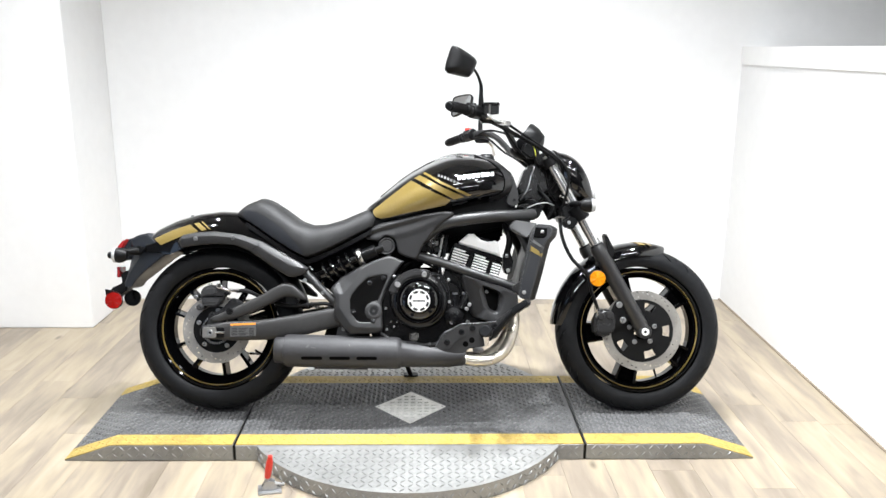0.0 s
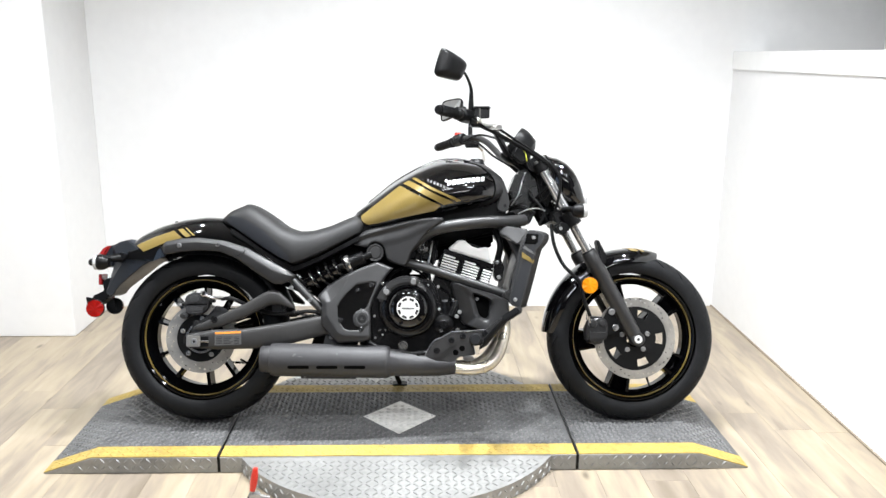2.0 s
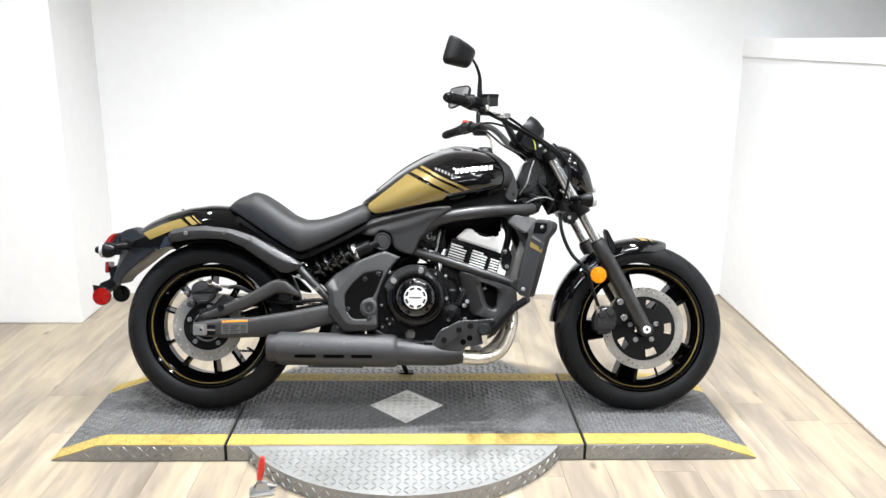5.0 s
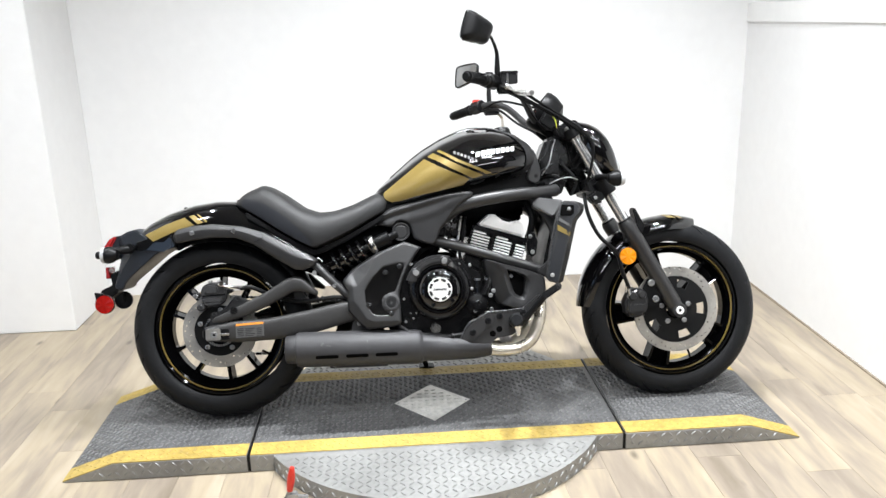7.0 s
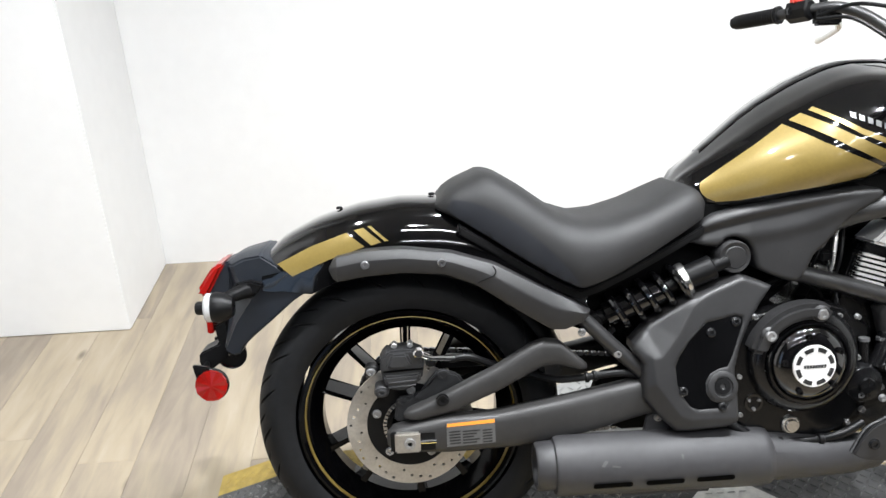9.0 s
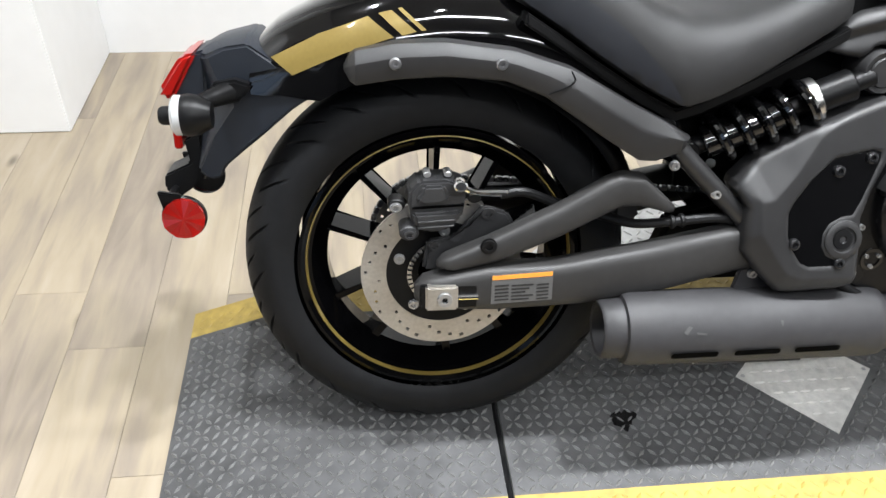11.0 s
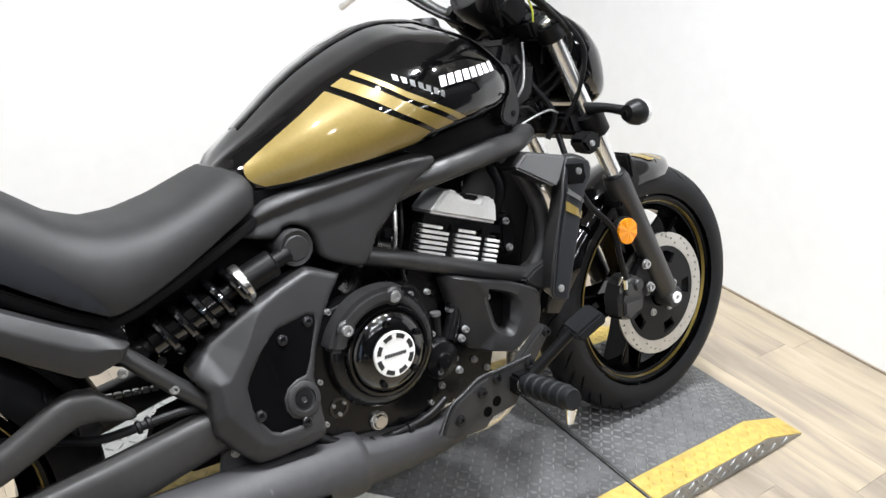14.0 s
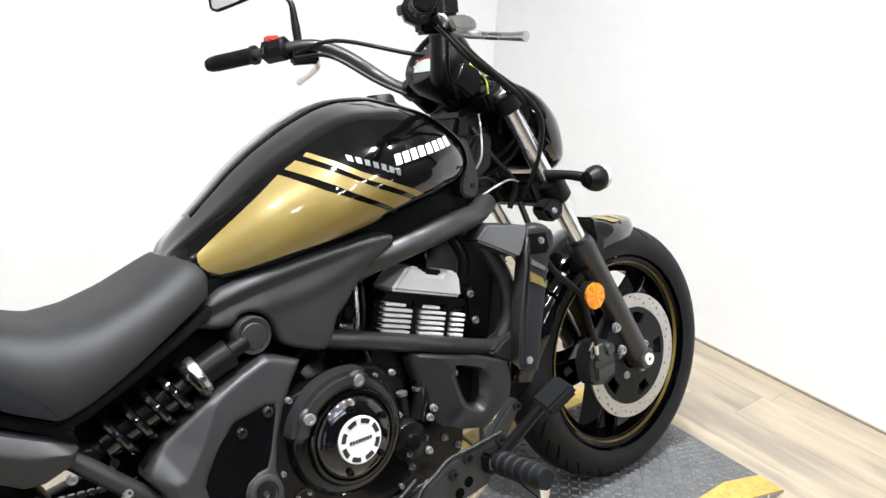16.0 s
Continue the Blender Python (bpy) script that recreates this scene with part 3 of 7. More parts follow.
def tyre(cx, cz, R, rim_r, half, grooves, seed):
    """A tyre with slanting grooves cut along its sheared mesh, crown at radius R."""
    seg, pitches, slope, wide, bm = 1100, 22, 1.75, 0.0031, bmesh.new()
    prof = []
    for k in range(53):
        u = -1 + 2 * k / 52
        a = u * radians(118)
        r = R - (R - rim_r - 0.006) * (1 - (math.cos(a) + 0.47) / 1.47) ** 1.15
        prof.append((r, half * math.sin(a), u))
    rings = []
    for k in range(seg):
        ring = []
        for r, w, u in prof:
            th = 2 * math.pi * (k / seg - slope * min(abs(u), 0.66) / pitches)
            cut = 0.0
            for off, u0, u1 in grooves:
                ph = (k * pitches / seg + off + (0.5 if u < 0 else 0)) % 1.0
                d = min(ph, 1 - ph) * 2 * math.pi * R / pitches
                if u0 < abs(u) < u1 and d < wide:
                    cut = 0.0055 * (1 - (d / wide) ** 4) * min(1.0, 6 * (u1 - abs(u)) / (u1 - u0))
            lean = max(-1.5, min(1.5, u * radians(118)))
            rr, ww = r - cut * math.cos(lean), w - cut * math.sin(lean)
            ring.append(bm.verts.new((cx + rr * math.cos(th), ww, cz + rr * math.sin(th))))
        rings.append(ring)
    for k in range(seg):
        a, b = rings[k], rings[(k + 1) % seg]
        for i in range(len(prof) - 1):
            bm.faces.new((a[i], a[i + 1], b[i + 1], b[i]))
    return bm


def spoke(cx, cz, ang, r0, r1, hub_half, rim_half, y0, y1, open_web=False):
    """One cast spoke: two ribs that spread towards the rim, with a sunken web between."""
    bits = []
    for s in (-1, 1):
        a0, a1 = s * hub_half, s * rim_half
        bm = bmesh.new()
        rows = []
        fat = 0.0015 if open_web else 0.0
        for r, off, w, ya, yb in ((r0, a0, 0.0085 + fat, y0 - 0.004, y1 + 0.004), ((r0 + r1) / 2, (a0 + a1) / 2, 0.0065 + fat, y0, y1), (r1, a1, 0.0085 + fat, y0 + 0.006, y1 - 0.006)):
            rows.append([bm.verts.new((r, off - w, yb)), bm.verts.new((r, off - w * 0.5, ya)), bm.verts.new((r, off + w * 0.5, ya)), bm.verts.new((r, off + w, yb))])
        for a, b in zip(rows, rows[1:]):
            for k in range(4):
                bm.faces.new((a[k], a[(k + 1) % 4], b[(k + 1) % 4], b[k]))
        bm.faces.new(rows[0])
        bm.faces.new(rows[-1])
        bits.append(bm)
    web = bmesh.new()
    share = 0.28 if open_web else 1.0
    re, he = r0 + (r1 - r0) * share, hub_half + (rim_half - hub_half) * share
    c = [web.verts.new((r, s, y)) for y in (y0 + 0.020, y1 - 0.016) for r, s in ((r0, -hub_half), (re, -he), (re, he), (r0, hub_half))]
    for f in ((0, 1, 2, 3), (4, 5, 6, 7), (0, 1, 5, 4), (1, 2, 6, 5), (2, 3, 7, 6), (3, 0, 4, 7)):
        web.faces.new([c[i] for i in f])
    bits.append(web)
    bm = join(*bits)
    ca, sa = math.cos(radians(ang)), math.sin(radians(ang))
    for v in bm.verts:
        r, s, y = v.co
        v.co = (cx + r * ca - s * sa, y, cz + r * sa + s * ca)
    return bevelled(bm, 0.002, 2, 40)


def faceted(cx, y, cz, r, n=16):
    """A reflector face of wedges, each tipped its own way."""
    bm = bmesh.new()
    for k in range(n):
        a, b = 2 * math.pi * k / n, 2 * math.pi * (k + 1) / n
        h = 0.0065
        top = bm.verts.new((cx, y - h, cz))
        p = bm.verts.new((cx + r * math.cos(a), y - (0.0058 if k % 2 else 0.0040), cz + r * math.sin(a)))
        q = bm.verts.new((cx + r * math.cos(b), y - (0.0040 if k % 2 else 0.0058), cz + r * math.sin(b)))
        p0, q0 = bm.verts.new((p.co.x, y + 0.002, p.co.z)), bm.verts.new((q.co.x, y + 0.002, q.co.z))
        bm.faces.new((top, p, q))
        bm.faces.new((p, p0, q0, q))
    bmesh.ops.remove_doubles(bm, verts=bm.verts, dist=1e-5)
    return bm


def hexbolt(x, y, z, r=0.006, depth=0.005, mat=BOLT, parent=None, name="bolt"):
    """A flanged cap bolt whose head stands out to -y, with a socket."""
    bm = join(lathe([(r * 1.25, y), (r * 1.25, y - depth * 0.3), (r, y - depth * 0.35), (r, y - depth), (r * 0.55, y - depth), (r * 0.5, y - depth * 0.5), (0, y - depth * 0.5)], x, z, 16))
    return part(name, bm, mat, parent)


def rotor(cx, cz, r0, r1, y, rows, thick=0.005):
    """A drilled brake disc: the holes go right through."""
    n, bm = rows, bmesh.new()
    cell = 2 * math.pi / n
    nr = 9
    keep = []
    for side in (y, y - thick):
        vs = [[bm.verts.new((cx + r * math.cos(k * cell / 6), side, cz + r * math.sin(k * cell / 6))) for r in np.linspace(r0, r1, nr)] for k in range(n * 6)]
        keep.append(vs)
    hole = lambda k, i: (k % 6 == 2 and i == [2, 5][(k // 6) % 2]) or (k % 6 == 5 and i == [4, 6][(k // 6) % 2])
    a, b = keep
    m = n * 6
    for k in range(m):
        j = (k + 1) % m
        for i in range(nr - 1):
            if hole(k, i):
                for p, q in (((k, i), (j, i)), ((j, i), (j, i + 1)), ((j, i + 1), (k, i + 1)), ((k, i + 1), (k, i))):
                    bm.faces.new((a[p[0]][p[1]], a[q[0]][q[1]], b[q[0]][q[1]], b[p[0]][p[1]]))
            else:
                bm.faces.new((a[k][i], a[k][i + 1], a[j][i + 1], a[j][i]))
                bm.faces.new((b[k][i], b[j][i], b[j][i + 1], b[k][i + 1]))
        bm.faces.new((a[k][0], a[j][0], b[j][0], b[k][0]))
        bm.faces.new((a[k][-1], b[k][-1], b[j][-1], a[j][-1]))
    return bm


def wheel(name, cx, cz, R, rim_r, half_tyre, half_rim, first_spoke, grooves, spread=0.036, open_web=False, deep=0.030):
    w = part(name, lathe([(0.030, -0.060), (0.042, -0.058), (0.046, -0.04), (0.040, 0.0), (0.046, 0.04), (0.042, 0.058), (0.030, 0.060)], cx, cz, 40), WHEELP, bike, "gloss black cast alloy wheel")
    part("tyre", tyre(cx, cz, R, rim_r, half_tyre, grooves, 1), TYRE, w, "black road tyre with cut grooves", 50)
    h = half_rim
    part("rim", lathe([(rim_r - 0.004, -h), (rim_r + 0.001, -h + 0.001), (rim_r + 0.001, -h + 0.006), (rim_r - 0.006, -h + 0.010), (rim_r - 0.008, 0), (rim_r - 0.006, h - 0.010), (rim_r + 0.001, h - 0.006),
                       (rim_r + 0.001, h - 0.001), (rim_r - 0.004, h), (rim_r - 0.010, h - 0.004), (rim_r - 0.013, h - 0.014), (rim_r - 0.020, h - 0.016), (rim_r - deep * 0.75, h - 0.034), (rim_r - deep, 0.020), (rim_r - deep, -0.020),
                       (rim_r - deep * 0.75, -h + 0.034), (rim_r - 0.020, -h + 0.016), (rim_r - 0.013, -h + 0.014), (rim_r - 0.010, -h + 0.004)], cx, cz, 96, True), WHEELP, w, "gloss black rim")
    part("pinstripe", lathe([(rim_r - 0.0110, -h + 0.004), (rim_r - 0.0132, -h + 0.0108), (rim_r - 0.0146, -h + 0.0106), (rim_r - 0.0126, -h + 0.003)], cx, cz, 96, True), GOLD, w, "gold rim pinstripe")
    for k in range(5):
        part("spoke", spoke(cx, cz, first_spoke + 72 * k, 0.036, rim_r - deep + 0.004, 0.016, spread, -0.030, 0.030, open_web), WHEELP, w)
    a = radians(first_spoke + 36 + 72 * 3)
    part("valve_stem", rod((cx + (rim_r - 0.03) * math.cos(a), -0.012, cz + (rim_r - 0.03) * math.sin(a)), (cx + (rim_r - 0.07) * math.cos(a), -0.026, cz + (rim_r - 0.07) * math.sin(a)), 0.004, 8, 0.001), BLACK, w)
    return w


RX, RZ, FX, FZ = 0.005, 0.311, 1.573, 0.316
GROOVES = [(0.0, 0.10, 0.47), (0.45, 0.32, 0.60)]
rear = wheel("rear_wheel", RX, RZ, 0.308, 0.222, 0.078, 0.066, 75, GROOVES, 0.051, True, 0.044)
front = wheel("front_wheel", FX, FZ, 0.313, 0.234, 0.060, 0.048, 40, GROOVES, deep=0.036)

# Rear brake: disc, carrier, toothed ring, caliper.
rd = part("rear_brake_disc", rotor(RX, RZ, 0.086, 0.125, -0.088, 20), DISC, bike, "drilled steel brake disc")
part("disc_carrier", join(lathe([(0.036, -0.080), (0.036, -0.090), (0.087, -0.092), (0.087, -0.086), (0.05, -0.080)], RX, RZ, 48, True)), BLACK, rd)
part("sensor_ring", lathe([(0.047, -0.094), (0.054, -0.094), (0.054, -0.098), (0.047, -0.098)], RX, RZ, 60, True), ALU, rd, "slotted sensor ring")
for k in range(40):
    a = 2 * math.pi * k / 40
    part("sensor_tooth", put(box(-0.003, 0.003, -0.0992, -0.097, -0.0011, 0.0011), pose(RX + 0.0505 * math.cos(a), 0, RZ + 0.0505 * math.sin(a), 0, -math.degrees(a), 0)), BLACK, rd)
for k in range(5):
    a = radians(15 + 72 * k)
    hexbolt(RX + 0.070 * math.cos(a), -0.092, RZ + 0.070 * math.sin(a), 0.007, 0.006, parent=rd)
CAL = [(-0.030, 0.438), (-0.029, 0.458), (-0.016, 0.474), (0.020, 0.475), (0.040, 0.464), (0.039, 0.436), (0.036, 0.414), (0.016, 0.393), (-0.010, 0.392), (-0.025, 0.403), (-0.028, 0.424)]
cal = part("rear_caliper", bevelled(plate(CAL, -0.124, -0.072, taper=0.95), 0.004, 2), CASTP, bike, "dark grey cast rear brake caliper")
part("caliper_cap", bevelled(plate([(-0.026, 0.426), (0.034, 0.429), (0.031, 0.412), (0.013, 0.396), (-0.008, 0.395), (-0.022, 0.404)], -0.133, -0.118, taper=0.90), 0.0035, 2), CASTP, cal)
part("caliper_top", bevelled(plate([(-0.022, 0.444), (-0.012, 0.468), (0.014, 0.469), (0.022, 0.446), (0.010, 0.438), (-0.012, 0.437)], -0.131, -0.118, taper=0.88), 0.0035, 2), CASTP, cal)
for z in (0.414, 0.405):
    part("caliper_rib", bevelled(plate([(-0.018, z), (0.024, z + 0.003), (0.024, z), (-0.018, z - 0.003)], -0.1350, -0.128), 0.0008, 1), CASTP, cal)
for x in (-0.006, 0.018):
    part("pad_pin", rod((x, -0.112, 0.478), (x, -0.088, 0.478), 0.0045, 12, 0.001), BOLT, cal)
# A flat dark strip stands in for the shaded slot.
part("caliper_slot", bevelled(plate([(-0.024, 0.434), (0.036, 0.437), (0.036, 0.433), (-0.024, 0.430)], -0.1256, -0.115), 0.0008, 1), HOLE_SHADE, cal)
part("caliper_bracket", bevelled(plate([(-0.012, 0.326), (0.020, 0.326), (0.045, 0.354), (0.082, 0.372), (0.100, 0.395), (0.090, 0.416), (0.060, 0.428), (0.043, 0.405), (0.028, 0.380), (-0.006, 0.374)], -0.114, -0.100), 0.004), CASTP, cal)
part("bracket_web", bevelled(plate([(0.044, 0.400), (0.060, 0.424), (0.046, 0.404), (0.030, 0.372), (0.020, 0.378)], -0.120, -0.112), 0.002, 1), CASTP, cal)
part("pin_boss", rod((-0.028, -0.130, 0.394), (-0.028, -0.09, 0.394), 0.0115, 18, 0.002), CASTP, cal)
part("pin_boot", rod((-0.042, -0.118, 0.434), (-0.042, -0.09, 0.434), 0.010, 16, 0.002), BLACK, cal)
part("sensor_plug", rod((0.048, -0.128, 0.446), (0.048, -0.10, 0.446), 0.008, 14, 0.002), BLACK, cal)
for x, y, z, r, m in ((-0.028, -0.130, 0.394, 0.0065, CASTP), (-0.043, -0.118, 0.432, 0.006, BOLT), (0.066, -0.114, 0.418, 0.0085, CASTP), (0.003, -0.114, 0.368, 0.007, CASTP)):
    hexbolt(x, y, z, r, 0.007, mat=m, parent=cal)
part("banjo_bolt", rod((0.030, -0.120, 0.468), (0.030, -0.147, 0.472), 0.0082, 12, 0.002), CHROME, cal, "chrome banjo bolt")
part("hose_ferrule", tube([(0.034, -0.140, 0.468), (0.046, -0.139, 0.461), (0.062, -0.136, 0.458), (0.084, -0.134, 0.456)], [0.005, 0.0045, 0.0055, 0.0068], 10), CHROME, cal, "chrome hose end")
part("brake_hose", tube([(0.086, -0.134, 0.454), (0.12, -0.132, 0.456), (0.165, -0.122, 0.436), (0.21, -0.104, 0.416), (0.25, -0.110, 0.405), (0.29, -0.132, 0.401), (0.34, -0.140, 0.405), (0.413, -0.146, 0.412), (0.46, -0.13, 0.392)], 0.0072, 10), BLACK, bike, "black brake hose")
for x, z in ((0.345, 0.405), (0.360, 0.407)):
    part("hose_clip", rod((x - 0.004, -0.141, z), (x + 0.004, -0.141, z + 0.001), 0.0105, 16, 0.002), BLACK, bike)

cal.matrix_basis = pose(0.045, 0, 0) @ Matrix.Diagonal((1.26, 1, 1, 1)) @ pose(-0.045, 0, 0)

# Front brake.
fd = part("front_brake_disc", rotor(FX, FZ, 0.117, 0.150, -0.080, 24), DISC, bike, "drilled steel brake disc")
carrier = bmesh.new()
cells = 60
ys = (-0.078, -0.085)
vs = [[[carrier.verts.new((FX + r * math.cos(2 * math.pi * k / cells), y, FZ + r * math.sin(2 * math.pi * k / cells))) for r in (0.032, 0.078, 0.105, 0.118)] for k in range(cells)] for y in ys]
for k in range(cells):
    j = (k + 1) % cells
    for i in range(3):
        if i == 1 and ((k + 4) % 12) in (2, 3, 4, 5):
            for p, q in (((k, 1), (j, 1)), ((k, 2), (j, 2))):
                carrier.faces.new((vs[0][p[0]][p[1]], vs[0][q[0]][q[1]], vs[1][q[0]][q[1]], vs[1][p[0]][p[1]]))
            continue
        for s in (0, 1):
            carrier.faces.new((vs[s][k][i], vs[s][k][i + 1], vs[s][j][i + 1], vs[s][j][i]))
        if i == 1 and ((k + 4) % 12) == 6:
            carrier.faces.new((vs[0][k][1], vs[0][k][2], vs[1][k][2], vs[1][k][1]))
        if i == 1 and ((k + 4) % 12) == 1:
            carrier.faces.new((vs[0][j][1], vs[0][j][2], vs[1][j][2], vs[1][j][1]))
    carrier.faces.new((vs[0][k][0], vs[0][j][0], vs[1][j][0], vs[1][k][0]))
part("disc_carrier", carrier, BLACK, fd, "black disc carrier with slots")
for k in range(5):
    a = radians(20 + 72 * k)
    hexbolt(FX + 0.050 * math.cos(a), -0.084, FZ + 0.050 * math.sin(a), 0.0075, 0.006, parent=fd)
fc = part("front_caliper", bevelled(plate([(1.385, 0.300), (1.380, 0.352), (1.398, 0.392), (1.430, 0.405), (1.462, 0.388), (1.470, 0.340), (1.455, 0.302), (1.42, 0.292)], -0.130, -0.072, taper=0.93), 0.010, 3), FRAMEP, bike, "black front brake caliper")
part("caliper_rib", bevelled(plate([(1.392, 0.315), (1.392, 0.345), (1.455, 0.345), (1.450, 0.315)], -0.137, -0.127), 0.004), FRAMEP, fc)
for x, z in ((1.408, 0.372), (1.442, 0.376)):
    part("piston_bump", lathe([(0.0, -0.137), (0.012, -0.136), (0.0145, -0.131), (0.0155, -0.120)], x, z, 24), FRAMEP, fc)
part("caliper_bracket", bevelled(plate([(1.44, 0.37), (1.47, 0.43), (1.51, 0.42), (1.525, 0.36), (1.49, 0.33), (1.46, 0.33)], -0.112, -0.098), 0.004), BLACK, fc)
for x, z in ((1.478, 0.415), (1.492, 0.358), (1.402, 0.372)):
    hexbolt(x, -0.120, z, 0.0095, 0.009, parent=fc)
part("bleed_nipple", rod((1.388, -0.12, 0.385), (1.385, -0.135, 0.41), 0.004, 8, 0.001), CHROME, fc)

# Front fork: the legs, clamps and steering head.
TOPF, BOTF = Vector((1.212, 0, 0.958)), Vector((1.568, 0, 0.325))
DIR = (BOTF - TOPF).normalized()


def leg_point(s, y):
    p = TOPF + DIR * s
    return (p.x, y, p.z)


LEN = (BOTF - TOPF).length
fork = part("fork", rod((1.190, 0, 0.90), (1.262, 0, 0.775), 0.036, 24, 0.003), BLACK, bike, "black telescopic front fork")
for y in (-0.107, 0.107):
    part("fork_tube", rod(leg_point(0.0, y), leg_point(0.40, y), 0.0190, 28, 0.002), FORKC, fork, "chrome fork tube")
    part("fork_cap", rod(leg_point(-0.012, y), leg_point(0.004, y), 0.0185, 24, 0.003), ALU, fork, "silver fork cap")
    part("cap_ring", rod(leg_point(-0.002, y), leg_point(0.034, y), 0.0285, 28, 0.003), BLACK, fork)
    part("fork_slider", tube([leg_point(0.372, y), leg_point(0.385, y), leg_point(0.42, y), leg_point(LEN - 0.02, y), leg_point(LEN + 0.012, y)], [0.026, 0.0295, 0.0285, 0.0275, 0.022], 28, curve=False), FRAMEP, fork, "satin black fork slider")
    part("dust_seal", rod(leg_point(0.366, y), leg_point(0.378, y), 0.0255, 24, 0.003), BLACK, fork)
    part("lower_collar", rod(leg_point(0.205, y), leg_point(0.262, y), 0.033, 28, 0.004), BLACK, fork)
top_clamp = [(1.165, 0.965), (1.20, 0.985), (1.245, 0.955), (1.215, 0.925), (1.18, 0.93)]
part("upper_clamp", bevelled(plate(top_clamp, -0.105, 0.105), 0.006), BLACK, fork, "black upper fork clamp")
part("lower_clamp", bevelled(plate([(1.255, 0.775), (1.29, 0.795), (1.35, 0.765), (1.325, 0.715), (1.27, 0.735)], -0.11, 0.11), 0.008), BLACK, fork, "black lower fork clamp")
part("fork_guard", bevelled(plate([(1.395, 0.555), (1.452, 0.585), (1.462, 0.615), (1.428, 0.680), (1.420, 0.676), (1.432, 0.625), (1.40, 0.602)], -0.124, -0.070), 0.006), BLACK, fork, "black plastic fork shield")
part("axle_lug", bevelled(lathe([(0, -0.132), (0.022, -0.132), (0.026, -0.126), (0.026, -0.085), (0, -0.085)], FX, FZ, 32), 0.001), FRAMEP, fork)
part("axle_end", lathe([(0.0055, -0.130), (0.006, -0.1365), (0.0135, -0.1365), (0.0145, -0.130)], FX, FZ, 24), FINEDGE, fork, "bright axle end")
part("axle", rod((FX, -0.13, FZ), (FX, 0.13, FZ), 0.010, 16), BOLT, fork)
part("axle_lug", lathe([(0, 0.132), (0.026, 0.126), (0.026, 0.085), (0, 0.085)], FX, FZ, 32), FRAMEP, fork)
refl = part("amber_reflector", faceted(1.392, -0.143, 0.512, 0.029), AMBER, fork, "round amber side reflector", 1)
part("reflector_backing", disc(1.392, -0.128, 0.512, 0.031, 0.014, 0.003, 40), BLACK, fork)
part("front_brake_hose", tube([(1.262, -0.075, 0.735), (1.268, -0.105, 0.66), (1.30, -0.12, 0.585), (1.355, -0.135, 0.525), (1.372, -0.14, 0.46), (1.395, -0.135, 0.40)], 0.0068, 10), BLACK, fork, "black front brake hose")
part("hose_end", rod((1.392, -0.135, 0.408), (1.398, -0.132, 0.375), 0.0055, 10, 0.001), CHROME, fork)


def arc_shell(cx, cz, r, a0, a1, half, drop, n=36, m=13, front_taper=0.35, rear_taper=0.6):
    """A fender: an arched sheet with rolled sides, along an arc about (cx, cz)."""
    bm, rows = bmesh.new(), []
    for k in range(n + 1):
        f = k / n
        a = radians(a0 + (a1 - a0) * f)
        ease = min(1.0, (1 - f) / 0.18, 1.0)
        taper = (front_taper + (1 - front_taper) * ease ** 0.6) * min(1.0, rear_taper + (1 - rear_taper) * min(1, f / 0.2))
        row = []
        for i in range(m):
            u = -1 + 2 * i / (m - 1)
            y = half * taper * math.sin(u * radians(95)) / math.sin(radians(90))
            d = drop * (1 - math.cos(u * radians(95))) * (0.6 + 0.4 * taper)
            row.append(bm.verts.new((cx + (r - d) * math.cos(a), y, cz + (r - d) * math.sin(a))))
        rows.append(row)
    for a, b in zip(rows, rows[1:]):
        for i in range(m - 1):
            bm.faces.new((a[i], a[i + 1], b[i + 1], b[i]))
    bmesh.ops.recalc_face_normals(bm, faces=bm.faces)
    bmesh.ops.solidify(bm, geom=bm.faces, thickness=-0.004)
    return bm


def arc_patch(cx, cz, r, a0, a1, half, drop, u0, u1, skew):
    """A thin painted patch across an arched fender."""
    bm, rows = bmesh.new(), []
    for i in range(9):
        u = u0 + (u1 - u0) * i / 8
        y = half * math.sin(u * radians(95))
        d = drop * (1 - math.cos(u * radians(95)))
        row = []
        for k in range(5):
            a = radians(a0 + (a1 - a0) * k / 4 + skew * u)
            row.append(bm.verts.new((cx + (r - d + 0.0052) * math.cos(a), y * 1.06, cz + (r - d + 0.0052) * math.sin(a))))
        rows.append(row)
    for a, b in zip(rows, rows[1:]):
        for k in range(4):
            bm.faces.new((a[k], a[k + 1], b[k + 1], b[k]))
    return bm


ff = part("front_fender", arc_shell(FX, FZ, 0.331, 177, 72, 0.072, 0.046), GLOSS, bike, "gloss black front fender", 60)
for a0, a1 in ((95, 90.5), (88.5, 86.5)):
    for s in (-1, 1):
        part("gold_stripe", arc_patch(FX, FZ, 0.331, a0, a1, 0.072, 0.046, s * 0.06, s * 0.46, s * -10), GOLD, ff, "gold painted stripe")
for s in (-1, 1):
    part("fender_stay", bevelled(plate([(1.405, 0.555), (1.43, 0.60), (1.50, 0.615), (1.49, 0.585)], s * 0.078, s * 0.066), 0.003), GLOSS, ff)

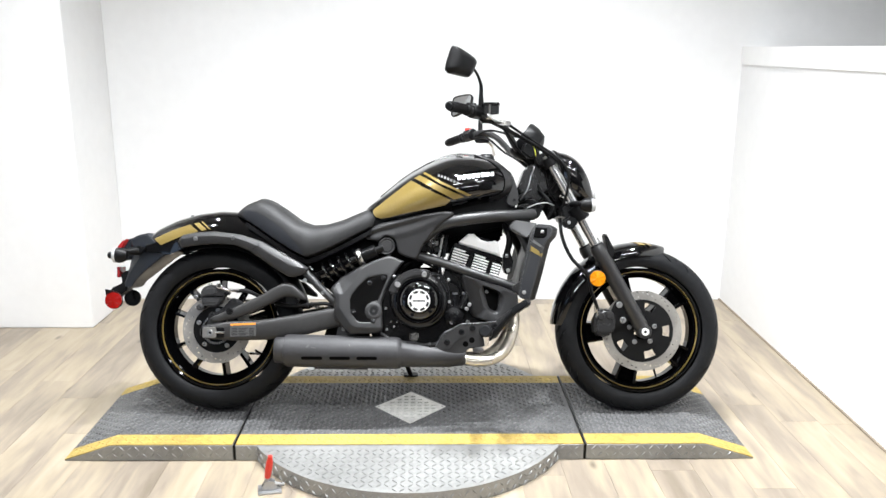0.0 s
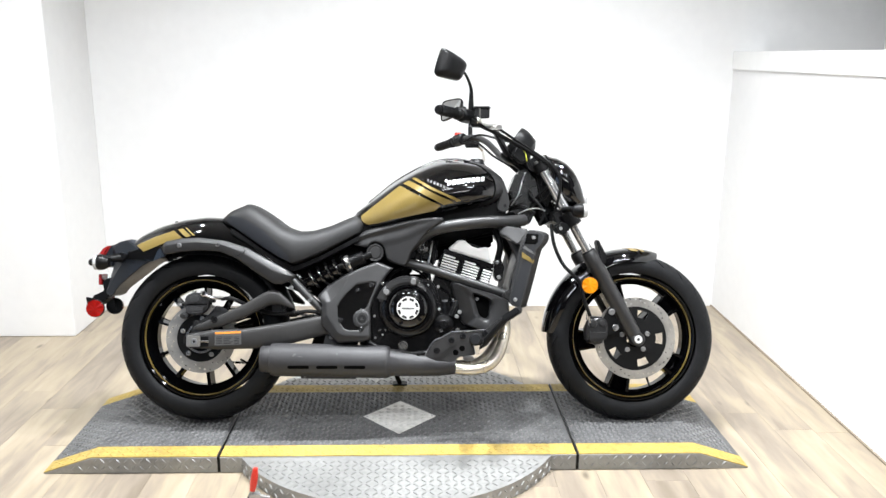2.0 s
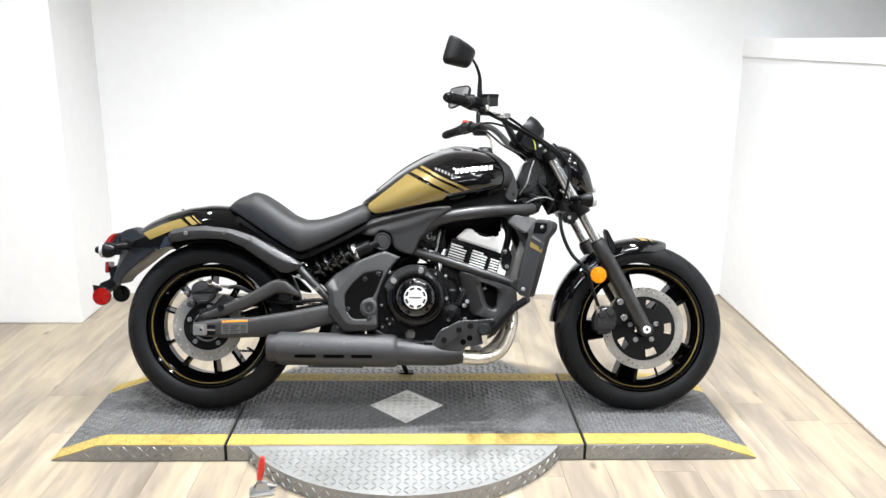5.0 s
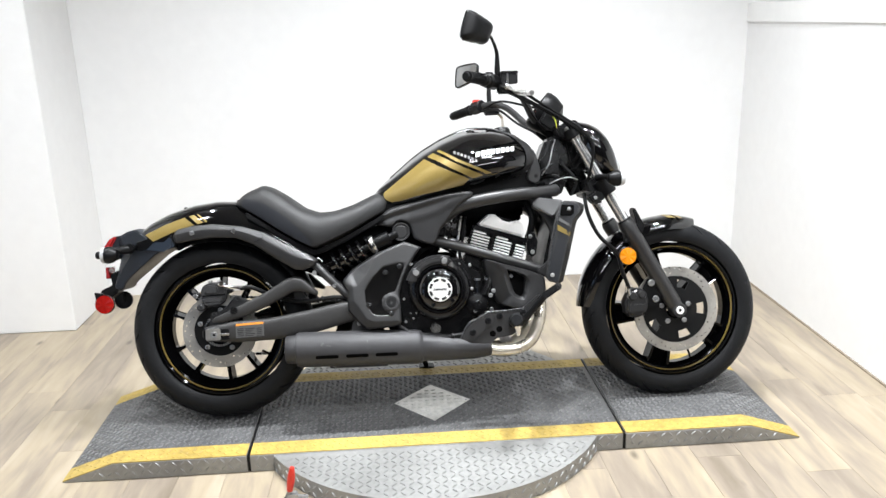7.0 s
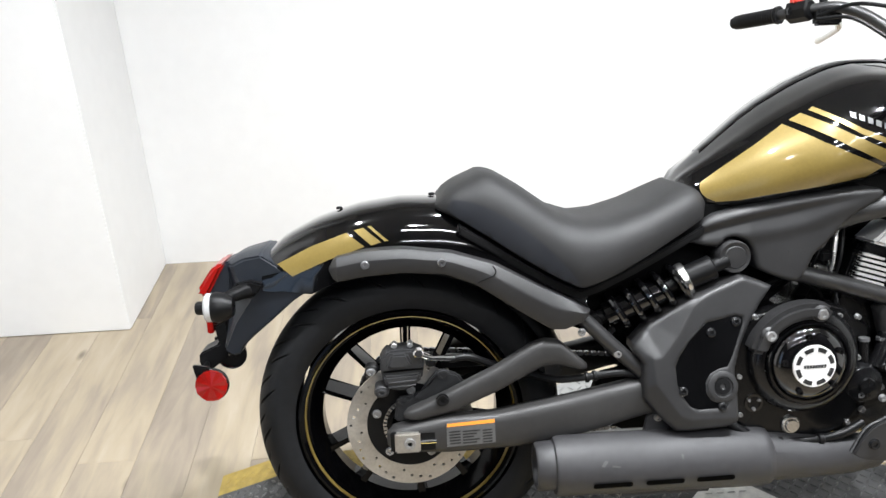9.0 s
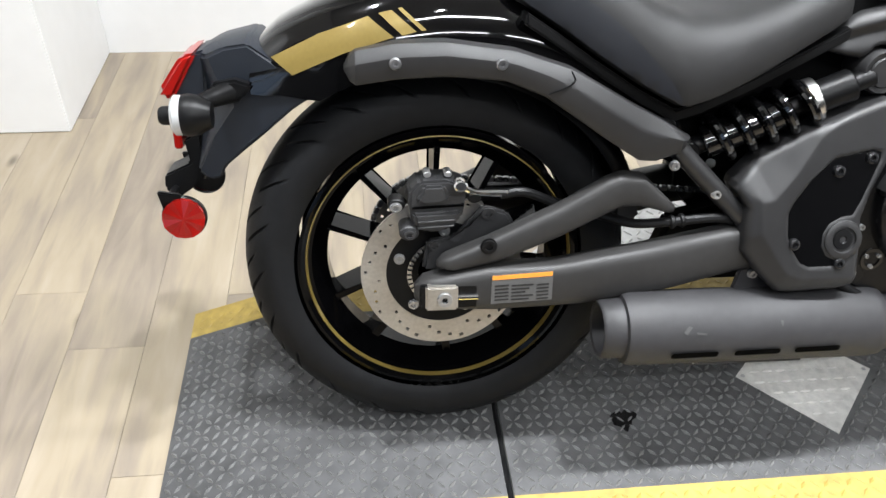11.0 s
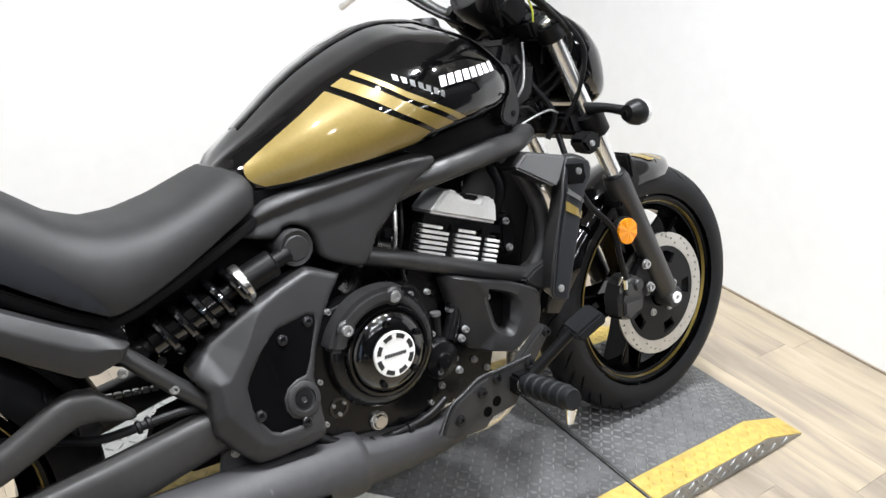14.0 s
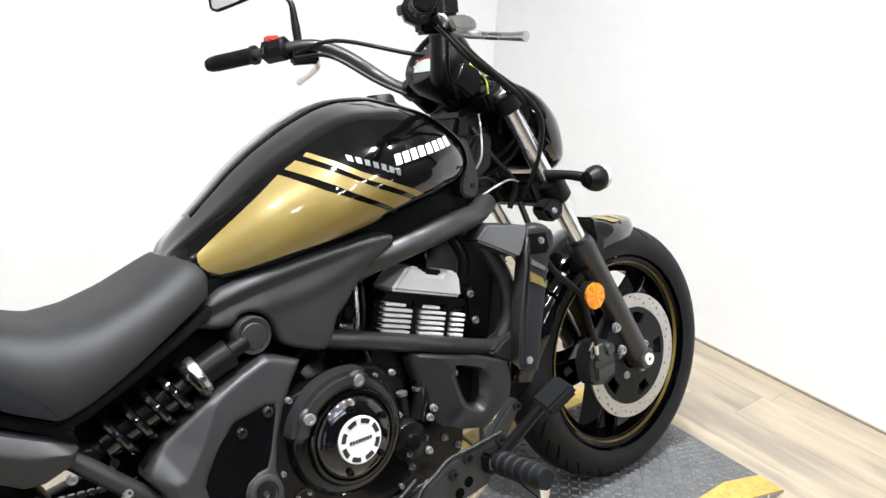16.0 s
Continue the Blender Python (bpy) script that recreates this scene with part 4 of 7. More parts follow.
# Fuel tank: one smooth body lofted along the bike.
T_TOP = [(0.548, 0.762), (0.56, 0.780), (0.592, 0.810), (0.634, 0.844), (0.675, 0.879), (0.717, 0.909), (0.78, 0.945), (0.843, 0.972), (0.886, 0.981), (0.949, 0.980), (1.013, 0.966), (1.056, 0.944), (1.09, 0.915), (1.105, 0.885)]
T_LOW = [(0.548, 0.742), (0.583, 0.700), (0.683, 0.710), (0.783, 0.733), (0.884, 0.757), (0.984, 0.782), (1.05, 0.800), (1.09, 0.825), (1.105, 0.855)]
T_WID = [(0.548, 0.050), (0.56, 0.080), (0.60, 0.102), (0.68, 0.152), (0.78, 0.197), (0.88, 0.216), (0.97, 0.212), (1.03, 0.194), (1.07, 0.167), (1.09, 0.140), (1.105, 0.092)]


def tank_ring(x, n=64):
    top, low, w = interp(x, T_TOP), interp(x, T_LOW), interp(x, T_WID)
    mid = low + (top - low) * 0.33
    out = []
    for k in range(n):
        a = 2 * math.pi * k / n
        c, s = math.cos(a), math.sin(a)
        if s >= 0:
            y, z = w * math.copysign(abs(c) ** 1.4, c), mid + (top - mid) * abs(s) ** 0.98
        else:
            y, z = w * math.copysign(abs(c) ** 0.55, c), mid - (mid - low) * abs(s) ** 0.75
        # A soft crease runs along each shoulder.
        ridge = 0.0045 * math.exp(-((abs(y) - 0.57 * w) / (0.10 * w)) ** 2) if s > 0 else 0.0
        out.append((x, y + math.copysign(ridge, y) * 0.6, z + ridge))
    return out


tank_xs = [0.548, 0.553, 0.56, 0.572, 0.59] + list(np.linspace(0.61, 1.05, 34)) + [1.06, 1.07, 1.08, 1.09, 1.098, 1.105]
tank_bm = loft([tank_ring(x) for x in tank_xs])
bmesh.ops.smooth_vert(tank_bm, verts=tank_bm.verts, factor=0.5, use_axis_x=False, use_axis_y=True, use_axis_z=True)
from mathutils.bvhtree import BVHTree
tank_tree = BVHTree.FromBMesh(tank_bm)
tank = part("fuel_tank", tank_bm, GLOSS, bike, "gloss black teardrop fuel tank with gold panel", 60)


def relief(pts, depth, back, soft, side=-1, step=0.0045):
    """A moulded cover with the outline pts (x, z): its face stands out by depth(x, z), its rim is rounded."""
    bm = bmesh.new()
    bm.faces.new([bm.verts.new((x, 0, z)) for x, z in pts])
    for axis in (0, 2):
        lo, hi = min(p[axis // 2] for p in pts), max(p[axis // 2] for p in pts)
        for k in range(1, int((hi - lo) / step)):
            co, no = [0, 0, 0], [0, 0, 0]
            co[axis], no[axis] = lo + step * k, 1
            bmesh.ops.bisect_plane(bm, geom=bm.verts[:] + bm.edges[:] + bm.faces[:], plane_co=co, plane_no=no)
    ring = [Vector((x, 0, z)) for x, z in pts]
    rim = [e for e in bm.edges if len(e.link_faces) == 1]
    where = {}
    for v in bm.verts:
        d = min((v.co - a - (b - a) * max(0.0, min(1.0, (v.co - a).dot(b - a) / (b - a).length_squared))).length for a, b in zip(ring, ring[1:] + ring[:1]))
        q = max(0.0, 1 - d / soft)
        where[v] = depth(v.co.x, v.co.z) - soft * (1 - math.sqrt(1 - q * q))
    wall = bmesh.ops.extrude_edge_only(bm, edges=rim)["geom"]
    for v in [g for g in wall if isinstance(g, bmesh.types.BMVert)]:
        where[v] = back
    for v, y in where.items():
        v.co.y = side * y
    bmesh.ops.triangulate(bm, faces=bm.faces)
    bmesh.ops.recalc_face_normals(bm, faces=bm.faces)
    if sum(f.normal.y * f.calc_area() for f in bm.faces) * side < 0:
        bmesh.ops.reverse_faces(bm, faces=bm.faces)
    return bm


def decal(tree, pts, lift=0.0011, side=-1, step=0.012):
    """A thin painted patch with the outline pts (x, z), laid onto a body from its side."""
    bm = bmesh.new()
    bm.faces.new([bm.verts.new((x, 0, z)) for x, z in pts])
    xs, zs = [p[0] for p in pts], [p[1] for p in pts]
    for lo, hi, axis in ((min(xs), max(xs), 0), (min(zs), max(zs), 2)):
        n = max(1, int((hi - lo) / step))
        for k in range(1, n):
            co, no = [0, 0, 0], [0, 0, 0]
            co[axis], no[axis] = lo + (hi - lo) * k / n, 1
            bmesh.ops.bisect_plane(bm, geom=bm.verts[:] + bm.edges[:] + bm.faces[:], plane_co=co, plane_no=no)
    lost = []
    for v in bm.verts:
        hit, normal, _, _ = tree.ray_cast(Vector((v.co.x, side * 1.0, v.co.z)), Vector((0, -side, 0)))
        if hit is None:
            lost.append(v)
        else:
            out = normal if normal.y * side > 0 else -normal
            v.co = hit + Vector((0, side, 0)) * lift + out * lift
    bmesh.ops.delete(bm, geom=lost, context="VERTS")
    bmesh.ops.triangulate(bm, faces=bm.faces)
    return bm


GOLD_PANELS = [[(0.579, 0.760), (0.577, 0.750), (0.580, 0.741), (0.588, 0.733), (0.604, 0.726), (0.640, 0.730), (0.683, 0.741), (0.760, 0.755), (0.843, 0.772), (0.863, 0.790), (0.808, 0.814), (0.767, 0.835), (0.719, 0.867)],
               [(0.730, 0.874), (0.750, 0.886), (0.808, 0.849), (0.850, 0.826), (0.910, 0.801), (0.874, 0.792), (0.804, 0.827)],
               [(0.762, 0.891), (0.770, 0.897), (0.828, 0.857), (0.880, 0.831), (0.937, 0.808), (0.921, 0.804), (0.824, 0.848)]]
for pts in GOLD_PANELS:
    for side in (-1, 1):
        part("gold_panel", decal(tank_tree, pts, side=side), GOLD, tank, "gold painted panel", 60)


def bars(tree, parent, mat, x0, z0, length, rise, tall, count, name, lean=0.25, gap=0.22, side=-1):
    """Lettering stood in for by a row of plain slanted blocks."""
    for k in range(count):
        a, b = k / count, (k + 1 - gap) / count
        pts = [(x0 + length * a, z0 + rise * a), (x0 + length * b, z0 + rise * b), (x0 + length * b + lean * tall, z0 + rise * b + tall), (x0 + length * a + lean * tall, z0 + rise * a + tall)]
        part(name, decal(tree, pts, 0.0010, side), mat, parent, "", 60)


bars(tank_tree, tank, WHITE, 0.886, 0.860, 0.136, 0.020, 0.017, 8, "emblem_block", 0.15, 0.25)
bars(tank_tree, tank, STICKER, 0.815, 0.877, 0.078, -0.036, 0.010, 7, "name_block", 0.2, 0.35)
# Raised spine and filler on top of the tank.
spine = []
for x in np.linspace(0.60, 1.06, 24):
    z, w = interp(x, T_TOP), 0.020 + 0.020 * math.sin((x - 0.60) / 0.46 * math.pi * 0.5)
    spine.append([(x, -w, z - 0.004), (x, -w * 0.8, z + 0.0005), (x, w * 0.8, z + 0.0005), (x, w, z - 0.004), (x, w, z - 0.016), (x, -w, z - 0.016)])
part("tank_spine", loft(spine), GLOSS, tank, "raised gloss black spine along the tank", 40)
filler = put(lathe([(0, -0.016), (0.022, -0.016), (0.028, -0.010), (0.030, 0.0), (0.034, 0.004)], 0, 0, 32), pose(1.005, 0, 0.966, -90, 0, 0))
part("filler_cap", filler, BLACK, tank, "black fuel filler cap")
# Charcoal trim that hugs the front of the tank.
TRIM_IN = smooth2([(0.955, 0.972), (0.990, 0.954), (1.025, 0.928), (1.050, 0.898), (1.060, 0.860), (1.050, 0.824), (1.008, 0.805)], 4)
TRIM_OUT = [(1.000, 0.780), (1.030, 0.775), (1.115, 0.775), (1.125, 0.86), (1.112, 0.91), (1.07, 0.96), (1.02, 0.985), (0.97, 0.985)]
for s in (-1, 1):
    part("tank_trim", decal(tank_tree, TRIM_IN + TRIM_OUT, 0.0022, s, 0.006), MATTE, tank, "charcoal plastic tank trim", 60)
    part("trim_tab", bevelled(plate(smooth2([(1.070, 0.800), (1.080, 0.830), (1.082, 0.880), (1.092, 0.886), (1.106, 0.850), (1.114, 0.815), (1.112, 0.790), (1.102, 0.774), (1.082, 0.776), (1.070, 0.786), (1.070, 0.800)], 2)[:-1], s * 0.142, s * 0.100), 0.006, 3), MATTE, tank)
part("trim_screw", disc(1.098, -0.141, 0.797, 0.006, 0.003, 0.001, 16), BLACK, tank)

# Seat.
S_TOP = [(0.072, 0.742), (0.085, 0.762), (0.11, 0.780), (0.158, 0.801), (0.175, 0.801), (0.193, 0.795), (0.236, 0.770), (0.30, 0.727), (0.353, 0.711), (0.405, 0.713), (0.468, 0.729), (0.52, 0.750), (0.551, 0.762), (0.572, 0.758), (0.588, 0.735)]
S_LOW = [(0.072, 0.730), (0.112, 0.712), (0.163, 0.680), (0.223, 0.640), (0.284, 0.602), (0.335, 0.576), (0.374, 0.588), (0.444, 0.620), (0.523, 0.662), (0.575, 0.690), (0.588, 0.712)]
S_WID = [(0.072, 0.075), (0.10, 0.108), (0.16, 0.125), (0.24, 0.142), (0.33, 0.160), (0.40, 0.158), (0.48, 0.142), (0.55, 0.127), (0.575, 0.116), (0.588, 0.09)]
seat_rings = []
for x in [0.072, 0.078, 0.09] + list(np.linspace(0.105, 0.565, 36)) + [0.575, 0.583, 0.588]:
    top, low, w = interp(x, S_TOP), interp(x, S_LOW), interp(x, S_WID)
    ring = []
    dish = 0.010 * math.exp(-((x - 0.38) / 0.12) ** 2)
    for k in range(40):
        a = 2 * math.pi * k / 40
        c, s = math.cos(a), math.sin(a)
        if s >= 0:
            y, z = w * math.copysign(abs(c) ** 0.62, c), low + 0.010 + (top - low - 0.010) * abs(s) ** 0.62 - dish * abs(s) ** 6
        else:
            y, z = w * math.copysign(abs(c) ** 0.4, c), low + 0.010 - 0.010 * abs(s)
        ring.append((x, y, z))
    seat_rings.append(ring)
seat_bm = loft(seat_rings)
seat = part("seat", seat_bm, VINYL, bike, "black vinyl solo seat", 60)
pan = [(x, z - 0.004) for x, z in S_LOW[1:-1]]
part("seat_pan", bevelled(plate(pan + [(x, z - 0.018) for x, z in reversed(pan)], -0.125, 0.125), 0.003), BLACK, seat)
seat_tree = BVHTree.FromPolygons([Vector(p) for r in seat_rings for p in r], [(i * 40 + k, i * 40 + (k + 1) % 40, (i + 1) * 40 + (k + 1) % 40, (i + 1) * 40 + k) for i in range(len(seat_rings) - 1) for k in range(40)])
SEAM = smooth2([(0.102, 0.752), (0.130, 0.750), (0.168, 0.736), (0.223, 0.704), (0.273, 0.660), (0.312, 0.618), (0.334, 0.586)], 3)
for s in (-1, 1):
    # The sewn side panel carries its bluish shade as colour.
    part("seat_side_panel", decal(seat_tree, SEAM + [(0.284, 0.610), (0.223, 0.648), (0.163, 0.688), (0.112, 0.720), (0.092, 0.735)], 0.0010, s), SEATSIDE, seat, "vinyl side panel coloured as blue-black shade", 60)

# Rear fender.
F_TOP = [(-0.285, 0.630), (-0.272, 0.646), (-0.221, 0.688), (-0.159, 0.718), (-0.077, 0.742), (0.006, 0.753), (0.079, 0.750), (0.132, 0.739), (0.20, 0.71), (0.30, 0.64), (0.36, 0.585)]
rows = []
for x in np.linspace(-0.262, 0.36, 34):
    top = interp(x, F_TOP)
    half = 0.090 + 0.014 * min(1.0, (x + 0.262) / 0.12)
    deep = interp(x, [(-0.262, 0.060), (-0.235, 0.085), (-0.17, 0.128), (-0.1, 0.118), (0.1, 0.12), (0.36, 0.10)])
    row = []
    for i in range(21):
        a = radians(-180 + 180 * i / 20) + math.pi / 2
        u = math.cos(radians(180 - 180 * i / 20))
        y = half * math.copysign(abs(u) ** 0.7, u)
        row.append((x, y, top - deep * (1 - math.sin(radians(180 * i / 20)) ** 0.75)))
    rows.append(row)
rf_bm = loft(rows, cap=False, closed=False)
bmesh.ops.recalc_face_normals(rf_bm, faces=rf_bm.faces)
bmesh.ops.solidify(rf_bm, geom=rf_bm.faces, thickness=0.004)
rf_tree = BVHTree.FromBMesh(rf_bm)
rfend = part("rear_fender", rf_bm, GLOSS, bike, "gloss black rear fender with gold flash", 60)
for pts in ([(-0.231, 0.644), (-0.165, 0.675), (-0.098, 0.698), (-0.064, 0.672), (-0.135, 0.650), (-0.203, 0.621)],
            [(-0.084, 0.702), (-0.066, 0.706), (-0.033, 0.679), (-0.052, 0.674)], [(-0.058, 0.708), (-0.052, 0.709), (-0.019, 0.681), (-0.026, 0.680)]):
    for side in (-1, 1):
        part("gold_flash", decal(rf_tree, pts, side=side), GOLD, rfend, "gold painted flash", 60)
for x in (-0.115, 0.068):
    part("fender_bolt", put(disc(0, 0, 0, 0.0065, 0.005, 0.002, 16), pose(x, 0, interp(x, F_TOP) + 0.001, -90, 0, 0)), BLACK, rfend)
RAIL_TOP = [(-0.134, 0.634), (-0.128, 0.650), (-0.117, 0.658), (-0.064, 0.669), (0.004, 0.672), (0.096, 0.662), (0.175, 0.637), (0.259, 0.590), (0.318, 0.560), (0.350, 0.540)]
RAIL_LOW = [(-0.134, 0.634), (-0.128, 0.619), (-0.118, 0.612), (-0.065, 0.621), (0.004, 0.627), (0.082, 0.623), (0.138, 0.601), (0.223, 0.543), (0.275, 0.510), (0.300, 0.508), (0.338, 0.522), (0.350, 0.540)]
RAIL_SECTION = [(-1.0, 1.0), (0.25, 1.0), (0.42, 0.97), (0.52, 0.90), (0.92, 0.40), (0.99, 0.28), (1.0, 0.14), (0.93, -0.45), (0.82, -0.86), (0.74, -0.96), (0.62, -1.0), (-1.0, -1.0)]
RAIL_BOW = [(-0.134, -0.020), (-0.062, -0.010), (0.078, 0.012), (0.2, 0.020), (0.35, 0.020)]
for s in (-1, 1):
    rail = part("fender_rail", slab(RAIL_TOP, RAIL_LOW, s * 0.106, s * 0.149, 0.5, 60, bow=RAIL_BOW, section=RAIL_SECTION[::s]), MATTE, bike, "charcoal fender rail cover", 22)
    if s < 0:
        for x, z in ((-0.064, 0.644), (0.076, 0.646)):
            o = interp(x, RAIL_BOW)
            part("rail_bolt", join(lathe([(0.0085, -0.147 - o), (0.0085, -0.1495 - o), (0.0065, -0.152 - o), (0.003, -0.152 - o), (0.0025, -0.1495 - o), (0, -0.1495 - o)], x, z, 18)), DARKBOLT, rail, "dark steel button bolt")
        part("rail_joint", tube([(0.168, -0.1665, 0.638), (0.172, -0.1675, 0.622), (0.140, -0.1645, 0.606)], 0.0012, 6), BLACK, rail)


# Tail: mudguard end, lamp, signals, reflectors.
SIDE_T = [(-0.266, 0.655), (-0.222, 0.624), (-0.174, 0.587), (-0.210, 0.565), (-0.250, 0.531), (-0.288, 0.499), (-0.314, 0.475), (-0.322, 0.457), (-0.341, 0.452), (-0.357, 0.466), (-0.327, 0.524), (-0.296, 0.568), (-0.318, 0.606), (-0.328, 0.634), (-0.300, 0.648)]
REAR_T = [(-0.266, 0.661), (-0.224, 0.634), (-0.176, 0.592), (-0.210, 0.567), (-0.250, 0.533), (-0.288, 0.501), (-0.314, 0.477), (-0.323, 0.456), (-0.342, 0.450), (-0.361, 0.458), (-0.348, 0.520), (-0.336, 0.566), (-0.340, 0.604), (-0.348, 0.632), (-0.314, 0.651)]
TAIL_HALF = [(-0.40, 0.45), (-0.335, 0.62), (-0.27, 0.95), (-0.20, 1.0)]
tail_rings = []
for y, mix in ((-0.094, 0), (-0.054, 1), (0.054, 1), (0.094, 0)):
    tail_rings.append([(x1 * mix + x0 * (1 - mix), y * interp(x1 * mix + x0 * (1 - mix), TAIL_HALF), z1 * mix + z0 * (1 - mix)) for (x0, z0), (x1, z1) in zip(SIDE_T, REAR_T)])
tail_bm = loft(tail_rings)
bmesh.ops.recalc_face_normals(tail_bm, faces=tail_bm.faces)
tail = part("tail_guard", bevelled(tail_bm, 0.004, 3, 14), TAILP, bike, "charcoal plastic tail mudguard")
part("lamp_housing", bevelled(plate([(-0.330, 0.640), (-0.346, 0.636), (-0.380, 0.580), (-0.368, 0.556), (-0.335, 0.560)], -0.045, 0.045), 0.004, 2), TAILP, tail)
part("tail_lamp", bevelled(plate([(-0.340, 0.638), (-0.362, 0.634), (-0.372, 0.622), (-0.398, 0.586), (-0.395, 0.573), (-0.378, 0.574)], -0.056, 0.056), 0.006, 3), RED, tail, "red tail lamp lens")
# Dark plates stand in for the shaded recess at each signal root.
for s in (-1, 1):
    part("signal_base", bevelled(plate([(-0.262, 0.602), (-0.285, 0.610), (-0.318, 0.604), (-0.322, 0.588), (-0.300, 0.576), (-0.275, 0.584)], s * 0.102, s * 0.080), 0.004), BLACK, tail, "dark plate drawn for the signal base recess")
for s in (-1, 1):
    sig = part("rear_signal", tube([(-0.290, s * 0.085, 0.592), (-0.318, s * 0.120, 0.588), (-0.330, s * 0.135, 0.583)], [0.017, 0.012, 0.013], 14), BLACK, tail, "black turn signal stalk")
    part("signal_body", put(lathe([(0.004, -0.030), (0.017, -0.028), (0.026, -0.012), (0.0285, 0.002), (0.0265, 0.010)], 0, 0, 28), pose(-0.338, s * 0.148, 0.575, 0, 0, 90)), BLACK, sig)
    part("signal_lens", put(lathe([(0.0265, 0.009), (0.0266, 0.019), (0.022, 0.023), (0, 0.024)], 0, 0, 28), pose(-0.338, s * 0.148, 0.575, 0, 0, 90)), CLEAR, sig, "clear signal lens")
    part("signal_cap", put(lathe([(0.0125, 0.022), (0.0125, 0.036), (0.010, 0.040), (0, 0.040)], 0, 0, 20), pose(-0.338, s * 0.148, 0.575, 0, 0, 90)), BLACK, sig)
bracket = part("plate_bracket", bevelled(plate([(-0.352, 0.520), (-0.378, 0.505), (-0.372, 0.470), (-0.412, 0.452), (-0.414, 0.430), (-0.398, 0.412), (-0.380, 0.425), (-0.352, 0.445)], -0.030, 0.030), 0.003), BLACK, tail, "black number plate bracket")
part("red_strip", bevelled(box(-0.392, -0.380, -0.03, 0.03, 0.492, 0.532), 0.002), RED, bracket)
part("bracket_bar", rod((-0.398, -0.098, 0.430), (-0.398, 0.098, 0.430), 0.006, 10), BLACK, bracket)
for s in (-1, 1):
    part("reflector_stem", bevelled(plate([(-0.410, 0.450), (-0.378, 0.445), (-0.370, 0.400), (-0.400, 0.405)], s * 0.098, s * 0.088), 0.002), BLACK, bracket)
    bm = faceted(-0.376, -0.098, 0.409, 0.0305)
    part("side_reflector", bm if s < 0 else mirrored(bm), RED, bracket, "round red side reflector", 1)
    bm = disc(-0.376, -0.089, 0.409, 0.032, 0.008, 0.002, 40)
    part("reflector_cup", bm if s < 0 else mirrored(bm), BLACK, bracket)

shift(tail, 0.004, 0, 0.007)

# Swingarm, brace, shock.
SWING_TOP = [(-0.042, 0.312), (-0.036, 0.326), (0.067, 0.344), (0.169, 0.346), (0.305, 0.368), (0.430, 0.393), (0.50, 0.395)]
SWING_LOW = [(-0.042, 0.296), (-0.036, 0.280), (0.076, 0.272), (0.208, 0.276), (0.349, 0.297), (0.455, 0.325), (0.50, 0.33)]
BRACE_TOP = [(-0.008, 0.350), (0.0, 0.358), (0.071, 0.388), (0.176, 0.438), (0.240, 0.476), (0.262, 0.484), (0.292, 0.480), (0.345, 0.430)]
BRACE_LOW = [(-0.008, 0.342), (0.02, 0.338), (0.084, 0.350), (0.172, 0.386), (0.262, 0.432), (0.290, 0.432), (0.335, 0.420), (0.345, 0.420)]
for s in (-1, 1):
    arm = part("swingarm", slab(SWING_TOP, SWING_LOW, s * 0.110, s * 0.159, 0.55, 40), SWINGP, bike, "satin black swingarm", 60)
    br = part("swingarm_brace", slab(BRACE_TOP, BRACE_LOW, s * 0.114, s * 0.151, 0.6, 40), SWINGP, arm, "", 60)
    if s < 0:
        part("adjuster_slot", box(-0.034, 0.052, -0.1590, -0.150, 0.284, 0.322, 0.002), BLACK, arm)
        part("axle_block", bevelled(box(-0.026, 0.022, -0.1665, -0.150, 0.284, 0.323), 0.003), DISC, arm, "bright square axle block")
        part("axle_nut", lathe([(0.004, -0.166), (0.005, -0.1715), (0.0105, -0.1715), (0.0115, -0.166)], 0.002, 0.303, 20), BOLT, arm)
        # A black disc stands in for the shaded bore.
        part("axle_bore", disc(0.002, -0.166, 0.303, 0.0055, 0.001, 0.0003, 16), BLACK, arm)
        part("adjuster_screw", rod((0.022, -0.161, 0.303), (0.052, -0.161, 0.303), 0.004, 10), CHROME, arm)
        stick = part("warning_label", plate([(0.072, 0.336), (0.164, 0.3405), (0.164, 0.2925), (0.072, 0.2885)], -0.1592, -0.1580), STICKER, arm, "silver warning label with orange band")
        part("label_band", plate([(0.073, 0.335), (0.163, 0.3395), (0.163, 0.3325), (0.073, 0.3285)], -0.1597, -0.1590), ORANGE, stick)
        for k in range(5):
            z = 0.3195 - k * 0.0058
            for x0, x1 in ((0.077, 0.098), (0.102, 0.135 - 0.006 * (k % 3)), (0.140, 0.158)):
                part("text_bar", plate([(x0, z), (x1, z + 0.001), (x1, z - 0.0016), (x0, z - 0.0026)], -0.1597, -0.1590), INK, stick)
        hexbolt(0.067, -0.150, 0.380, 0.010, 0.006, mat=BLACK, parent=br, name="brace_bolt")
    shift(arm, 0, s * 0.007, 0.003)
part("swing_bridge", bevelled(plate([(0.258, 0.450), (0.292, 0.444), (0.310, 0.412), (0.292, 0.392), (0.262, 0.402)], -0.115, 0.115), 0.008), FRAMEP, bike, "swingarm cross tube")
A, B = Vector((0.620, -0.128, 0.618)), Vector((0.362, -0.105, 0.505))
shock = part("shock_absorber", rod(A, B, 0.014, 20, 0.002), BLACK, bike, "black coil-over rear shock")
d, L = (B - A).normalized(), (B - A).length
coil, up = [], d.orthogonal().normalized()
